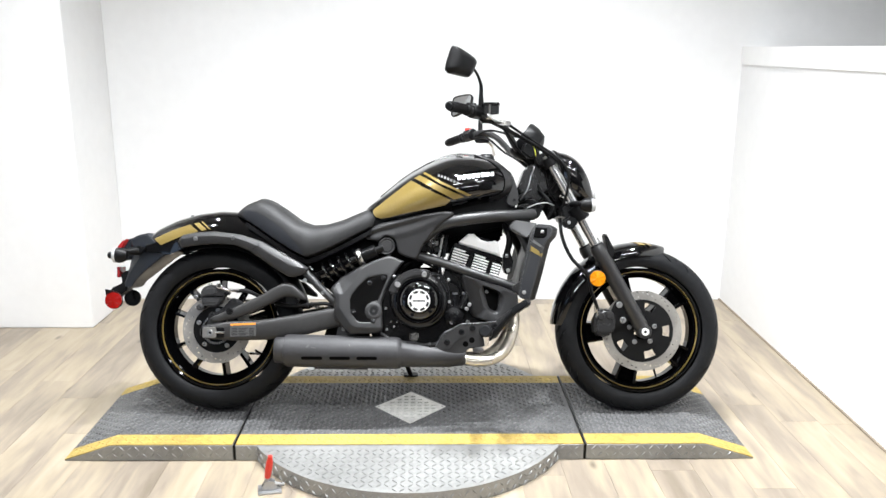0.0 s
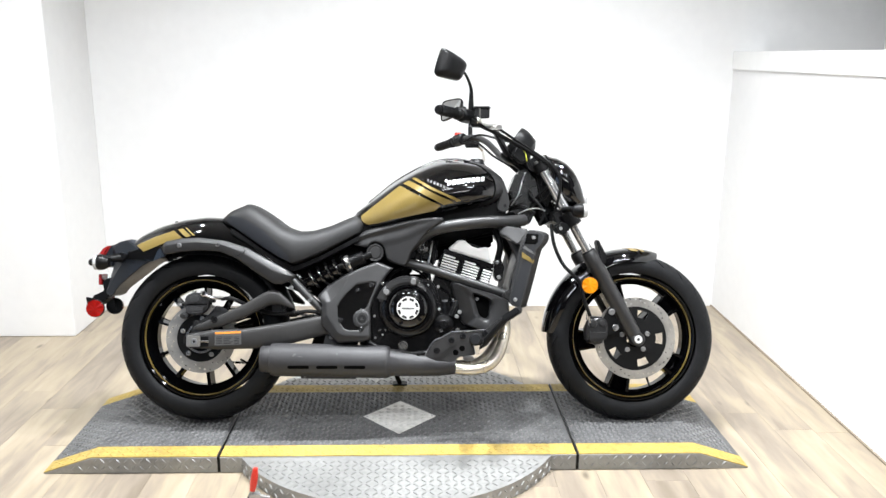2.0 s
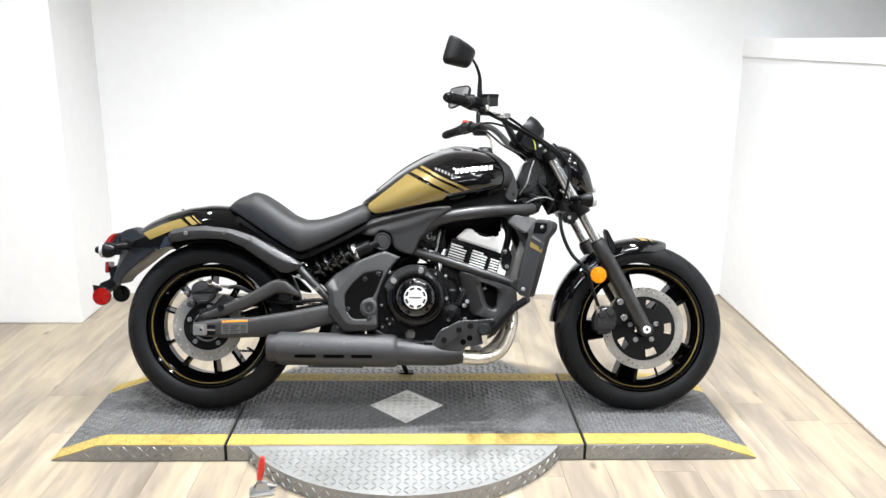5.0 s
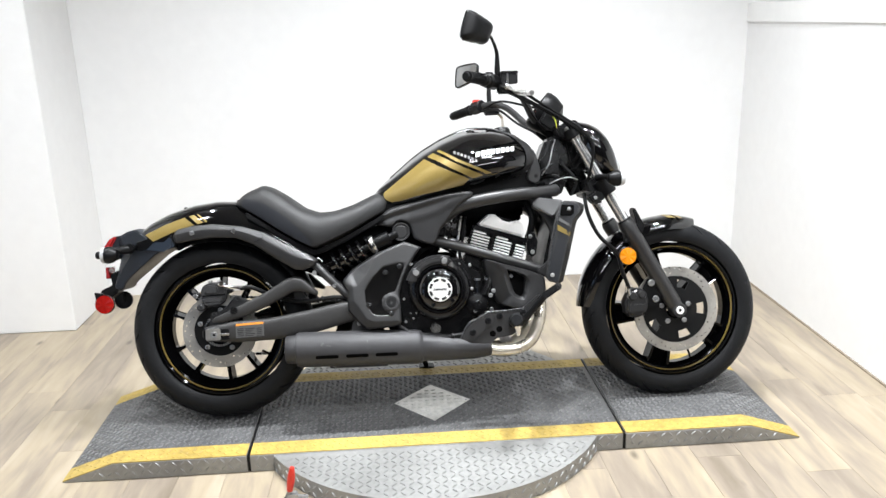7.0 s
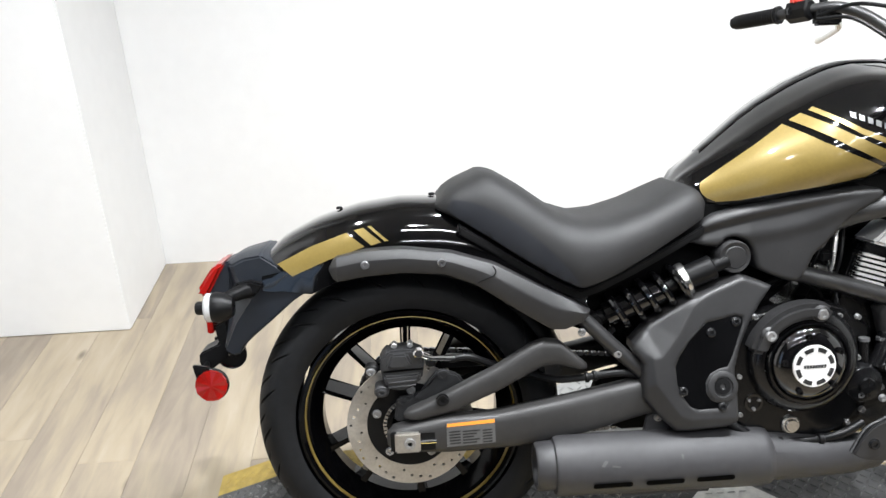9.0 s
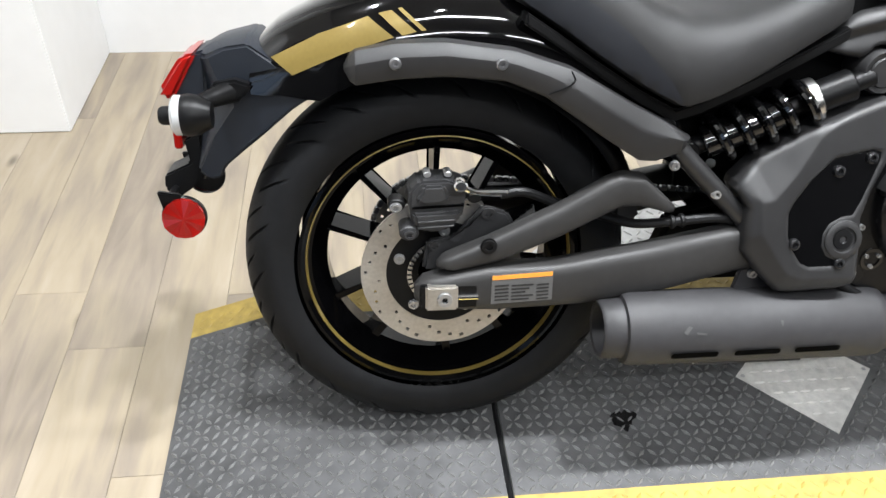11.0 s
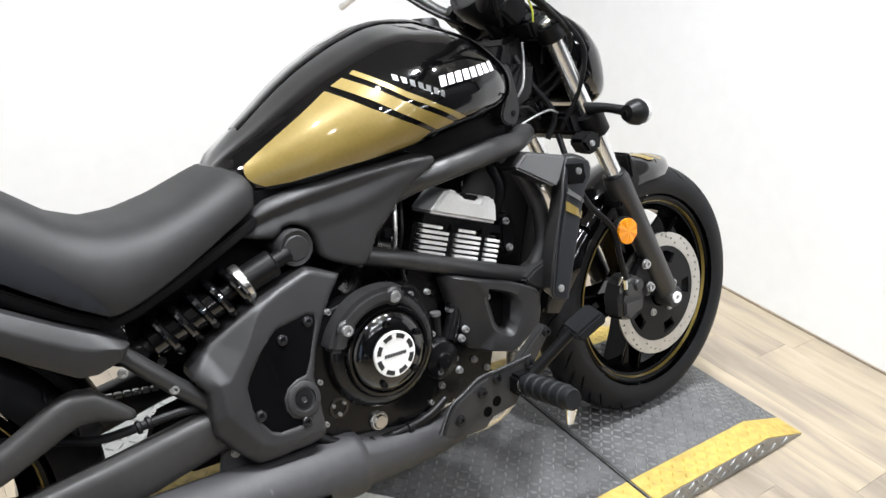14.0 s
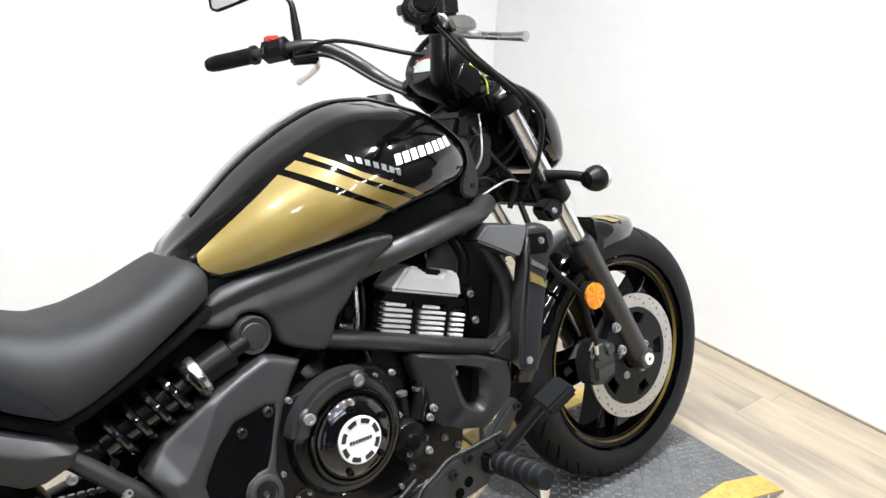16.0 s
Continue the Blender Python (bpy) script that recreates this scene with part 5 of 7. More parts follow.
for k in range(0, 5 * 24 + 1):
    f, a = k / (5 * 24), 2 * math.pi * k / 24
    coil.append(A + d * (L * (0.34 + 0.56 * f)) + 0.034 * (math.cos(a) * up + math.sin(a) * d.cross(up)))
part("spring", tube(coil, 0.0074, 10, curve=False), GLOSS, shock, "gloss black coil spring")
part("shock_body", rod(A + d * 0.03, A + d * 0.10, 0.024, 24, 0.003), BLACK, shock)
part("preload_ring", rod(A + d * 0.083, A + d * 0.098, 0.033, 24, 0.002), ALU, shock, "silver preload adjuster ring")
part("shock_rod_cover", rod(A + d * (L * 0.45), A + d * (L * 0.90), 0.0255, 20, 0.002), GLOSS, shock)
part("shock_eye", rod((B.x, B.y - 0.02, B.z), (B.x, B.y + 0.02, B.z), 0.019, 20, 0.003), BLACK, shock)
shift(part("pivot_cap", join(lathe([(0, -0.190), (0.020, -0.190), (0.0215, -0.188), (0.0215, -0.186), (0.029, -0.188), (0.0315, -0.183), (0.0315, -0.13)], 0.631, 0.623, 40)), MATTE, bike, "round charcoal frame cap"), 0, 0.053, 0)

# Dark plate added to fill a see-through gap under the swingarm.
part("underside_filler", bevelled(plate([(0.38, 0.26), (0.41, 0.345), (0.56, 0.375), (0.56, 0.22), (0.46, 0.22)], 0.02, 0.06), 0.008), INNER_SHADE, bike, "dark filler added under the swingarm")
# Frame.
COVER = smooth2([(0.530, 0.660), (0.555, 0.649), (0.602, 0.640), (0.616, 0.656), (0.634, 0.660), (0.654, 0.651), (0.665, 0.634), (0.671, 0.606), (0.682, 0.594), (0.710, 0.582), (0.738, 0.576), (0.752, 0.596), (0.764, 0.628), (0.781, 0.648), (0.808, 0.684), (0.836, 0.710), (0.872, 0.734), (0.866, 0.750), (0.800, 0.746), (0.730, 0.735), (0.660, 0.720), (0.596, 0.704), (0.572, 0.688)], 2)
RIDGE = [(0.53, 0.664), (0.58, 0.682), (0.629, 0.698), (0.693, 0.714), (0.755, 0.729), (0.825, 0.744), (0.88, 0.752)]
VALLEY = [(0.53, 0.650), (0.602, 0.678), (0.649, 0.690), (0.693, 0.701), (0.756, 0.718), (0.807, 0.733), (0.88, 0.748)]
CREST = [(0.53, 0.640), (0.62, 0.655), (0.665, 0.664), (0.709, 0.673), (0.754, 0.688), (0.797, 0.709), (0.88, 0.738)]


def cover_depth(x, z):
    """How far the frame cover stands out: a ridge along the tank, a groove, and a second ridge."""
    out = interp(x, [(0.53, 0.104), (0.60, 0.123), (0.66, 0.136), (0.72, 0.160), (0.78, 0.184), (0.84, 0.198), (0.88, 0.200)])
    r, v, c = interp(x, RIDGE), interp(x, VALLEY), interp(x, CREST)
    deep = 0.007 * min(1.0, max(0.0, (0.835 - x) / 0.10))
    prof = [(c - 0.10, -0.002), (c - 0.018, -0.003), (c, 0.0), (c + 0.004, 0.0), (v - 0.002, -deep), (v + 0.002, -deep), (r - 0.003, 0.001), (r + 0.002, 0.0), (r + 0.05, -0.036)]
    prof = sorted(prof)
    return out + sum(interp(z + d, prof) * w for d, w in ((-0.005, 0.2), (-0.0025, 0.25), (0, 0.1), (0.0025, 0.25), (0.005, 0.2)))


for s in (-1, 1):
    fr = part("frame_tube", tube([(0.755, s * 0.122, 0.645), (0.80, s * 0.142, 0.682), (0.836, s * 0.166, 0.703), (0.885, s * 0.182, 0.717), (0.963, s * 0.178, 0.729), (1.04, s * 0.158, 0.737), (1.10, s * 0.132, 0.739), (1.175, s * 0.08, 0.748)], 0.0215, 20), FRAMEP, bike, "satin black frame tube")
    part("lower_tube", tube([(0.705, s * 0.112, 0.600), (0.760, s * 0.140, 0.585), (0.847, s * 0.148, 0.560), (0.968, s * 0.146, 0.520), (1.12, s * 0.14, 0.472)], 0.0165, 18), FRAMEP, fr)
    part("down_tube", tube([(1.080, s * 0.100, 0.735), (1.125, s * 0.125, 0.675), (1.157, s * 0.138, 0.598), (1.156, s * 0.142, 0.530), (1.128, s * 0.14, 0.480)], 0.0175, 18), FRAMEP, fr)
    part("rear_tube", tube([(0.335, s * 0.130, 0.525), (0.405, s * 0.140, 0.455), (0.490, s * 0.148, 0.375)], 0.0145, 16), FRAMEP, fr)
    cov = part("frame_cover", relief(COVER, cover_depth, 0.065, 0.008, s, 0.0032), MATTE, fr, "charcoal frame cover", 50)
    if s < 0:
        hexbolt(0.727, -0.152, 0.634, 0.006, 0.006, mat=BLACK, parent=cov, name="cover_screw")
    part("head_gusset", bevelled(plate([(1.05, 0.745), (1.16, 0.80), (1.20, 0.86), (1.23, 0.80), (1.20, 0.735), (1.10, 0.725)], s * 0.06, s * 0.035), 0.004), DEEP, fr)
# Tank, frame and cylinder fillers close see-through gaps, coloured as deep shade.
part("tank_underside", bevelled(plate([(0.70, 0.70), (0.75, 0.745), (0.88, 0.775), (1.06, 0.815), (1.11, 0.80), (1.10, 0.742), (0.9, 0.722)], -0.112, 0.112), 0.006), BLACK, bike)
part("inner_panel", bevelled(plate([(0.27, 0.51), (0.30, 0.565), (0.42, 0.58), (0.50, 0.50), (0.47, 0.455), (0.37, 0.47)], -0.07, 0.07), 0.006), INNER_SHADE, bike, "dark filler added behind the shock")
part("frame_filler", bevelled(plate([(0.50, 0.48), (0.58, 0.585), (0.66, 0.63), (0.76, 0.62), (0.77, 0.56), (0.70, 0.50), (0.56, 0.42)], -0.085, 0.085), 0.006), INNER_SHADE, bike, "dark filler added behind the frame")
part("tank_base", bevelled(plate([(0.555, 0.650), (0.566, 0.722), (0.70, 0.742), (0.88, 0.770), (0.90, 0.725), (0.72, 0.66)], -0.10, 0.10), 0.006), INNER_SHADE, bike)
part("cylinder_filler", bevelled(plate([(0.74, 0.60), (0.75, 0.74), (1.06, 0.76), (1.07, 0.66), (0.98, 0.60)], -0.02, 0.11), 0.01), INNER_SHADE, bike, "dark filler added behind the cylinders")
part("steering_head", rod((1.175, 0, 0.925), (1.275, 0, 0.745), 0.034, 24, 0.003), DEEP, bike, "black steering head")
# Inner frame, its black holding the shade behind the outer parts.
part("spine_frame", bevelled(plate([(0.30, 0.52), (0.36, 0.575), (0.55, 0.65), (0.70, 0.70), (1.15, 0.78), (1.18, 0.72), (0.78, 0.63), (0.62, 0.52), (0.45, 0.47)], -0.075, 0.085), 0.01), INNER_SHADE, bike, "inner frame and filler, blackened for shade")
part("inner_fender", arc_shell(RX, RZ, 0.335, 112, 15, 0.085, 0.03), BLACK, bike, "black inner mudguard", 60)

# ---- engine ----
CASE = [(0.560, 0.330), (0.575, 0.470), (0.637, 0.515), (0.700, 0.520), (0.840, 0.515), (0.905, 0.480), (0.930, 0.360), (0.900, 0.275), (0.831, 0.245), (0.660, 0.245), (0.590, 0.270)]
engine = part("engine", bevelled(plate(CASE, -0.150, 0.150), 0.012, 3), DEEP, bike, "black liquid-cooled parallel twin engine")
GASKET = [(0.625, 0.300), (0.612, 0.400), (0.632, 0.485), (0.668, 0.518), (0.760, 0.530), (0.830, 0.522), (0.858, 0.480), (0.868, 0.400), (0.872, 0.330), (0.840, 0.275), (0.760, 0.255), (0.680, 0.262)]
part("clutch_case", bevelled(plate(smooth2(GASKET, 3), -0.182, -0.148, taper=0.985), 0.006, 3), DEEP, engine, "black clutch case")
CX, CZ = 0.752, 0.425
casing = part("clutch_casing", lathe([(0.106, -0.176), (0.106, -0.186), (0.102, -0.197), (0.092, -0.205), (0.083, -0.207), (0.080, -0.203)], CX, CZ, 72), DEEP, engine, "black clutch casing")
cover = part("clutch_cover", lathe([(0.081, -0.180), (0.081, -0.210), (0.078, -0.2145), (0.0735, -0.2145), (0.0715, -0.211), (0.0695, -0.214), (0.067, -0.219), (0.057, -0.2255), (0.040, -0.228), (0, -0.228)], CX, CZ, 72), GLOSS, engine, "round gloss black clutch cover")
badge = part("badge", disc(CX, -0.228, CZ, 0.0400, 0.005, 0.001, 56), FINEDGE, cover, "round silver badge with black slots")
for k in range(8):
    a0, a1 = radians(45 * k + 8), radians(45 * k + 37)
    bm = bmesh.new()
    ring = [(r, a) for a in np.linspace(a0, a1, 5) for r in (0.0285,)] + [(r, a) for a in np.linspace(a1, a0, 5) for r in (0.0365,)]
    f = [bm.verts.new((CX + r * math.cos(a), -0.2338, CZ + r * math.sin(a))) for r, a in ring]
    g = [bm.verts.new((v.co.x, -0.2325, v.co.z)) for v in f]
    bm.faces.new(f)
    for i in range(len(f)):
        bm.faces.new((f[i], g[i], g[(i + 1) % len(f)], f[(i + 1) % len(f)]))
    part("badge_slot", bm, INK, badge)
for k in range(8):
    x0 = CX - 0.0215 + k * 0.0054
    part("badge_text_bar", plate([(x0, CZ - 0.003), (x0 + 0.0042, CZ - 0.003), (x0 + 0.005, CZ + 0.003), (x0 + 0.0008, CZ + 0.003)], -0.2338, -0.2325), INK, badge)
for k in range(5):
    a = radians(100 + 72 * k)
    hexbolt(CX + 0.056 * math.cos(a), -0.2275, CZ + 0.056 * math.sin(a), 0.0052, 0.006, mat=DEEP, parent=cover, name="cover_bolt")
# The arched guard above the clutch.
outer = [(CX + 0.116 * math.cos(radians(a)), CZ + 0.114 * math.sin(radians(a))) for a in np.linspace(66, 168, 18)]
inner = [(CX + 0.083 * math.cos(radians(a)), CZ + 0.083 * math.sin(radians(a))) for a in np.linspace(168, 66, 18)]
guard = part("clutch_guard", bevelled(plate(outer + inner, -0.218, -0.170, taper=0.975), 0.015, 4), MATTE, engine, "charcoal arched clutch guard")
for a in (79, 143):
    x, z = CX + 0.097 * math.cos(radians(a)), CZ + 0.096 * math.sin(radians(a))
    part("guard_boss", disc(x, -0.200, z, 0.0165, 0.017, 0.004, 28), MATTE, guard)
    hexbolt(x, -0.216, z, 0.0088, 0.006, parent=guard, name="guard_bolt")
for k, (x, z) in enumerate([(0.632, 0.395), (0.620, 0.455), (0.660, 0.510), (0.822, 0.505), (0.636, 0.318), (0.690, 0.268), (0.770, 0.262), (0.848, 0.290), (0.868, 0.350), (0.862, 0.420), (0.858, 0.500)]):
    hexbolt(x, -0.178, z, 0.0044, 0.009, parent=engine, name="case_bolt")
part("drain_plug", lathe([(0.018, -0.178), (0.018, -0.186), (0.0155, -0.189), (0.0135, -0.189), (0.011, -0.193), (0, -0.193)], 0.735, 0.292, 32), ALU, engine, "bright oil filter plug")
part("sight_ring", lathe([(0.018, -0.178), (0.018, -0.184), (0.013, -0.184), (0.012, -0.180), (0, -0.180)], 0.662, 0.340, 28), GLOSS, engine)
for a in (30, 150, 270):
    hexbolt(0.662 + 0.012 * math.cos(radians(a)), -0.182, 0.340 + 0.012 * math.sin(radians(a)), 0.003, 0.005, parent=engine)
pump = part("water_pump", lathe([(0.040, -0.150), (0.040, -0.176), (0.034, -0.186), (0.016, -0.190), (0.014, -0.196), (0, -0.196)], 0.878, 0.365, 36), DEEP, engine, "black water pump housing")
part("pump_pipe", tube([(0.905, -0.17, 0.395), (0.925, -0.165, 0.44), (0.935, -0.150, 0.49), (0.930, -0.13, 0.54)], 0.015, 14), DEEP, pump)
for x, z in ((0.915, 0.335), (0.870, 0.345), (0.925, 0.395), (0.935, 0.41)):
    hexbolt(x, -0.182, z, 0.0058, 0.008, parent=pump)
for x in (0.883, 0.918):
    part("hose_clamp", tube([(x, -0.165, 0.45), (x + 0.002, -0.165, 0.385)], 0.009, 10, curve=False), DEEP, engine)
    part("clamp_band", rod((x, -0.165, 0.452), (x, -0.165, 0.446), 0.0105, 12), DARKBOLT, engine)
part("dipstick_pipe", tube([(0.825, -0.13, 0.60), (0.826, -0.15, 0.55), (0.838, -0.155, 0.47)], 0.006, 10), DEEP, engine)
# Dark block added to fill the see-through gap below the clutch.
part("lower_case", bevelled(plate([(0.80, 0.25), (0.83, 0.40), (0.95, 0.42), (0.985, 0.33), (0.94, 0.25)], -0.148, 0.14), 0.012), DEEP, engine)
for a, b, c, r in (((0.70, -0.06, 0.50), (0.735, -0.09, 0.555), (0.78, -0.08, 0.61), 0.016), ((0.80, -0.05, 0.50), (0.815, -0.07, 0.55), (0.81, -0.06, 0.61), 0.013), ((0.66, -0.10, 0.50), (0.70, -0.12, 0.55), (0.76, -0.11, 0.575), 0.006), ((0.84, -0.10, 0.49), (0.80, -0.13, 0.545), (0.74, -0.11, 0.575), 0.005)):
    part("hose", tube([a, b, c], r, 10), BLACK, engine)
part("starter_motor", rod((0.66, 0.02, 0.515), (0.82, 0.02, 0.515), 0.028, 20, 0.004), DEEP, engine)
# Oil line along the foot of the case.
part("oil_line", tube([(0.610, -0.185, 0.305), (0.650, -0.192, 0.282), (0.700, -0.195, 0.266), (0.760, -0.195, 0.262), (0.830, -0.190, 0.268), (0.880, -0.18, 0.285)], 0.0085, 12), BLACK, engine, "black hose along the case")
for x in (0.71, 0.79):
    part("line_clip", rod((x - 0.006, -0.195, 0.264), (x + 0.006, -0.195, 0.264), 0.0105, 14, 0.002), BLACK, engine)

# Dark block added to fill a see-through gap behind the footrest.
part("engine_filler", bevelled(plate([(0.862, 0.262), (0.868, 0.372), (0.985, 0.385), (1.035, 0.350), (1.02, 0.285), (0.95, 0.255)], -0.150, 0.12), 0.010), DEEP, engine, "dark filler added among the engine parts")
for x, z in ((0.895, 0.300), (0.93, 0.345), (0.975, 0.330), (1.005, 0.305)):
    hexbolt(x, -0.150, z, 0.0055, 0.007, mat=DARKBOLT, parent=engine, name="filler_bolt")

# Cylinder and head lean forward; built level and turned.
CYL = pose(0.863, 0, 0.5444, 0, 17, 0)
cyl = part("cylinder_block", put(bevelled(box(-0.014, 0.182, -0.138, 0.118, -0.07, 0.076), 0.004), CYL), DEEP, engine, "black cylinder block")
for row in range(6):
    z = 0.0205 + row * 0.0097
    for x0, x1 in ((-0.006, 0.054), (0.074, 0.131), (0.146, 0.178)):
        if row == 5 and x0 > 0.1:
            continue
        x1 = x1 - (0.016 if row == 5 else 0)
        part("cooling_fin", put(bevelled(box(x0, x1, -0.157, -0.135, z, z + 0.0056), 0.0012, 1), CYL), FINEDGE, cyl, "polished fin edge")
    part("fin_plate", put(bevelled(box(-0.010, 0.181, -0.150, 0.130, z + 0.0008, z + 0.0045), 0.001, 1), CYL), DEEP, cyl)
for x in (0.064, 0.138):
    part("fin_post", put(rod((x, -0.148, -0.02), (x, -0.148, 0.074), 0.007, 12), CYL), DEEP, cyl)
part("head_gasket", put(bevelled(plate([(-0.008, 0.0765), (-0.008, 0.093), (0.176, 0.093), (0.180, 0.0765)], -0.153, 0.132), 0.002), CYL), DEEP, cyl)
for x in (0.040, 0.066, 0.140):
    part("head_lug", put(bevelled(plate([(x - 0.014, 0.082), (x + 0.014, 0.082), (x + 0.008, 0.066), (x - 0.008, 0.066)], -0.156, -0.145), 0.002), CYL), DEEP, cyl)
HC = [(0.0, 0.094), (0.028, 0.138), (0.036, 0.144), (0.060, 0.143), (0.071, 0.131), (0.114, 0.131), (0.121, 0.143), (0.145, 0.144), (0.155, 0.136), (0.168, 0.094)]
head = part("head_cover", put(bevelled(plate(HC, -0.156, -0.085, taper=0.97), 0.006, 3), CYL), FINEDGE, cyl, "brushed silver cylinder head cover")
part("head_block", put(bevelled(plate([(0.0, 0.092), (0.03, 0.128), (0.15, 0.130), (0.176, 0.092)], -0.10, 0.13), 0.01), CYL), DEEP, cyl)
part("head_notch", put(bevelled(box(0.068, 0.117, -0.146, -0.09, 0.124, 0.141), 0.003), CYL), DEEP, head)
# Throttle bodies, wires and pipes behind the frame.
part("throttle_body", bevelled(plate([(0.770, 0.585), (0.770, 0.665), (0.840, 0.680), (0.862, 0.62), (0.845, 0.575)], -0.105, 0.105), 0.008), DEEP, engine)
for i, (a, b, c) in enumerate([((0.79, -0.12, 0.57), (0.80, -0.135, 0.62), (0.83, -0.12, 0.69)), ((0.835, -0.13, 0.56), (0.845, -0.135, 0.61), (0.855, -0.12, 0.665)), ((0.78, -0.11, 0.66), (0.81, -0.13, 0.645), (0.845, -0.125, 0.66))]):
    part("wire", tube([a, b, c], 0.0032 + 0.0008 * i, 8), BLACK, engine)
# Throttle linkage: quadrant, return spring, cable ends and plugs.
part("throttle_quadrant", lathe([(0.0, -0.128), (0.012, -0.128), (0.0215, -0.126), (0.0215, -0.120), (0.016, -0.118), (0, -0.118)], 0.800, 0.640, 28), DARKBOLT, engine, "steel throttle quadrant")
part("return_spring", tube([(0.800 + 0.009 * math.cos(a), -0.128 - 0.0006 * a, 0.640 + 0.009 * math.sin(a)) for a in np.linspace(0, 22, 70)], 0.0013, 6, curve=False), BOLT, engine)
part("cable_stop", bevelled(plate([(0.770, 0.650), (0.776, 0.676), (0.800, 0.680), (0.806, 0.668), (0.786, 0.662), (0.782, 0.648)], -0.130, -0.122), 0.001, 1), BOLT, engine, "bright cable stop")
for z in (0.668, 0.676):
    part("cable_end", rod((0.770, -0.126, z - 0.012), (0.796, -0.126, z), 0.0032, 8, 0.0006), BOLT, engine)
part("sensor_plug", bevelled(box(0.752, 0.776, -0.135, -0.112, 0.604, 0.628), 0.003), BLACK, engine)
part("sensor_plug", bevelled(box(0.806, 0.828, -0.136, -0.114, 0.600, 0.618), 0.003), BLACK, engine)
part("fuel_rail", rod((0.778, -0.118, 0.596), (0.842, -0.118, 0.574), 0.0065, 12, 0.001), ALU, engine, "bright fuel rail")
hexbolt(0.795, -0.118, 0.648, 0.0065, 0.008, parent=engine)
hexbolt(0.815, -0.112, 0.632, 0.005, 0.008, parent=engine)
part("breather_pipe", tube([(0.838, -0.128, 0.665), (0.828, -0.140, 0.610), (0.822, -0.140, 0.575)], 0.0042, 8), ALU, engine, "thin bright pipe")
part("thermostat", bevelled(plate([(1.060, 0.545), (1.062, 0.60), (1.085, 0.605), (1.098, 0.57), (1.090, 0.52), (1.068, 0.52)], -0.150, -0.09), 0.005), DEEP, engine)
hexbolt(1.078, -0.150, 0.535, 0.006, 0.006, parent=engine)
hexbolt(1.072, -0.150, 0.588, 0.006, 0.006, parent=engine)
part("coolant_hose", tube([(1.075, -0.11, 0.59), (1.085, -0.125, 0.65), (1.070, -0.10, 0.71)], 0.012, 12), BLACK, engine)
part("engine_front", bevelled(plate([(0.90, 0.30), (0.93, 0.50), (1.06, 0.52), (1.07, 0.40), (1.04, 0.30)], -0.12, 0.14), 0.015), DEEP, engine)

shift(engine, 0, 0.018, 0.003)

# Side cover behind the engine with its gloss panel.
SIDE = [(0.639, 0.590), (0.660, 0.583), (0.696, 0.568), (0.671, 0.536), (0.650, 0.503), (0.630, 0.461), (0.617, 0.417), (0.620, 0.379), (0.621, 0.331), (0.619, 0.316), (0.593, 0.308), (0.504, 0.303), (0.470, 0.336), (0.445, 0.367), (0.444, 0.400), (0.446, 0.434), (0.430, 0.459), (0.432, 0.470), (0.463, 0.505), (0.534, 0.549), (0.590, 0.572)]
BEND = [(0.600, 0.580), (0.542, 0.539), (0.508, 0.483), (0.479, 0.449), (0.462, 0.448), (0.466, 0.399), (0.509, 0.339), (0.530, 0.330), (0.591, 0.329), (0.630, 0.331)]
PANEL = [(0.565, 0.510), (0.621, 0.521), (0.637, 0.518), (0.637, 0.505), (0.614, 0.445), (0.603, 0.424), (0.585, 0.421), (0.568, 0.412), (0.560, 0.398), (0.560, 0.380), (0.568, 0.366), (0.585, 0.359), (0.600, 0.358), (0.596, 0.348), (0.541, 0.347), (0.526, 0.354), (0.510, 0.377), (0.503, 0.395), (0.501, 0.431), (0.509, 0.448), (0.532, 0.479)]
ON_FACE = BEND + [(0.80, 0.33), (0.80, 0.62), (0.60, 0.62)]


def side_depth(x, z):
    """The face leans in towards the top, falls away beyond the bend, and is let in for the gloss panel."""
    y = 0.192 - 0.19 * (z - 0.38)
    d = away(x, z, BEND)
    if not inside(x, z, ON_FACE):
        return y - 0.50 * d
    rim = away(x, z, PANEL + PANEL[:1])
    return y - (0.004 * min(1.0, rim / 0.004) if inside(x, z, PANEL) else 0.0)


for s in (-1, 1):
    sc = part("side_cover", relief(SIDE, side_depth, 0.110, 0.009, s, 0.0035), MATTE, bike, "charcoal side cover with a gloss black insert", 40)
    if s < 0:
        part("gloss_panel", lean(bevelled(plate(PANEL, -0.1905, -0.182, taper=0.985), 0.0015, 2), 0.38, 0.19), GLOSS, sc, "gloss black insert panel", 40)
        for x, z in ((0.573, 0.490), (0.621, 0.508), (0.515, 0.385), (0.588, 0.354)):
            part("panel_bolt", lean(lathe([(0.0085, -0.188), (0.0085, -0.1945), (0.0060, -0.196), (0.004, -0.196), (0.0035, -0.193), (0, -0.193)], x, z, 18), 0.38, 0.19), DARKNUT, sc, "blackened button bolt")
        part("pivot_boss", lean(lathe([(0.030, -0.188), (0.0285, -0.194), (0.026, -0.1955), (0.0195, -0.1955), (0.0185, -0.1905)], 0.590, 0.390, 40), 0.38, 0.19), MATTE, sc)
        part("boss_plug", lean(lathe([(0.0185, -0.1900), (0.0160, -0.1900), (0.0145, -0.1935), (0.006, -0.1935), (0.004, -0.1915), (0, -0.1915)], 0.590, 0.390, 32), 0.38, 0.19), BLACK, sc)
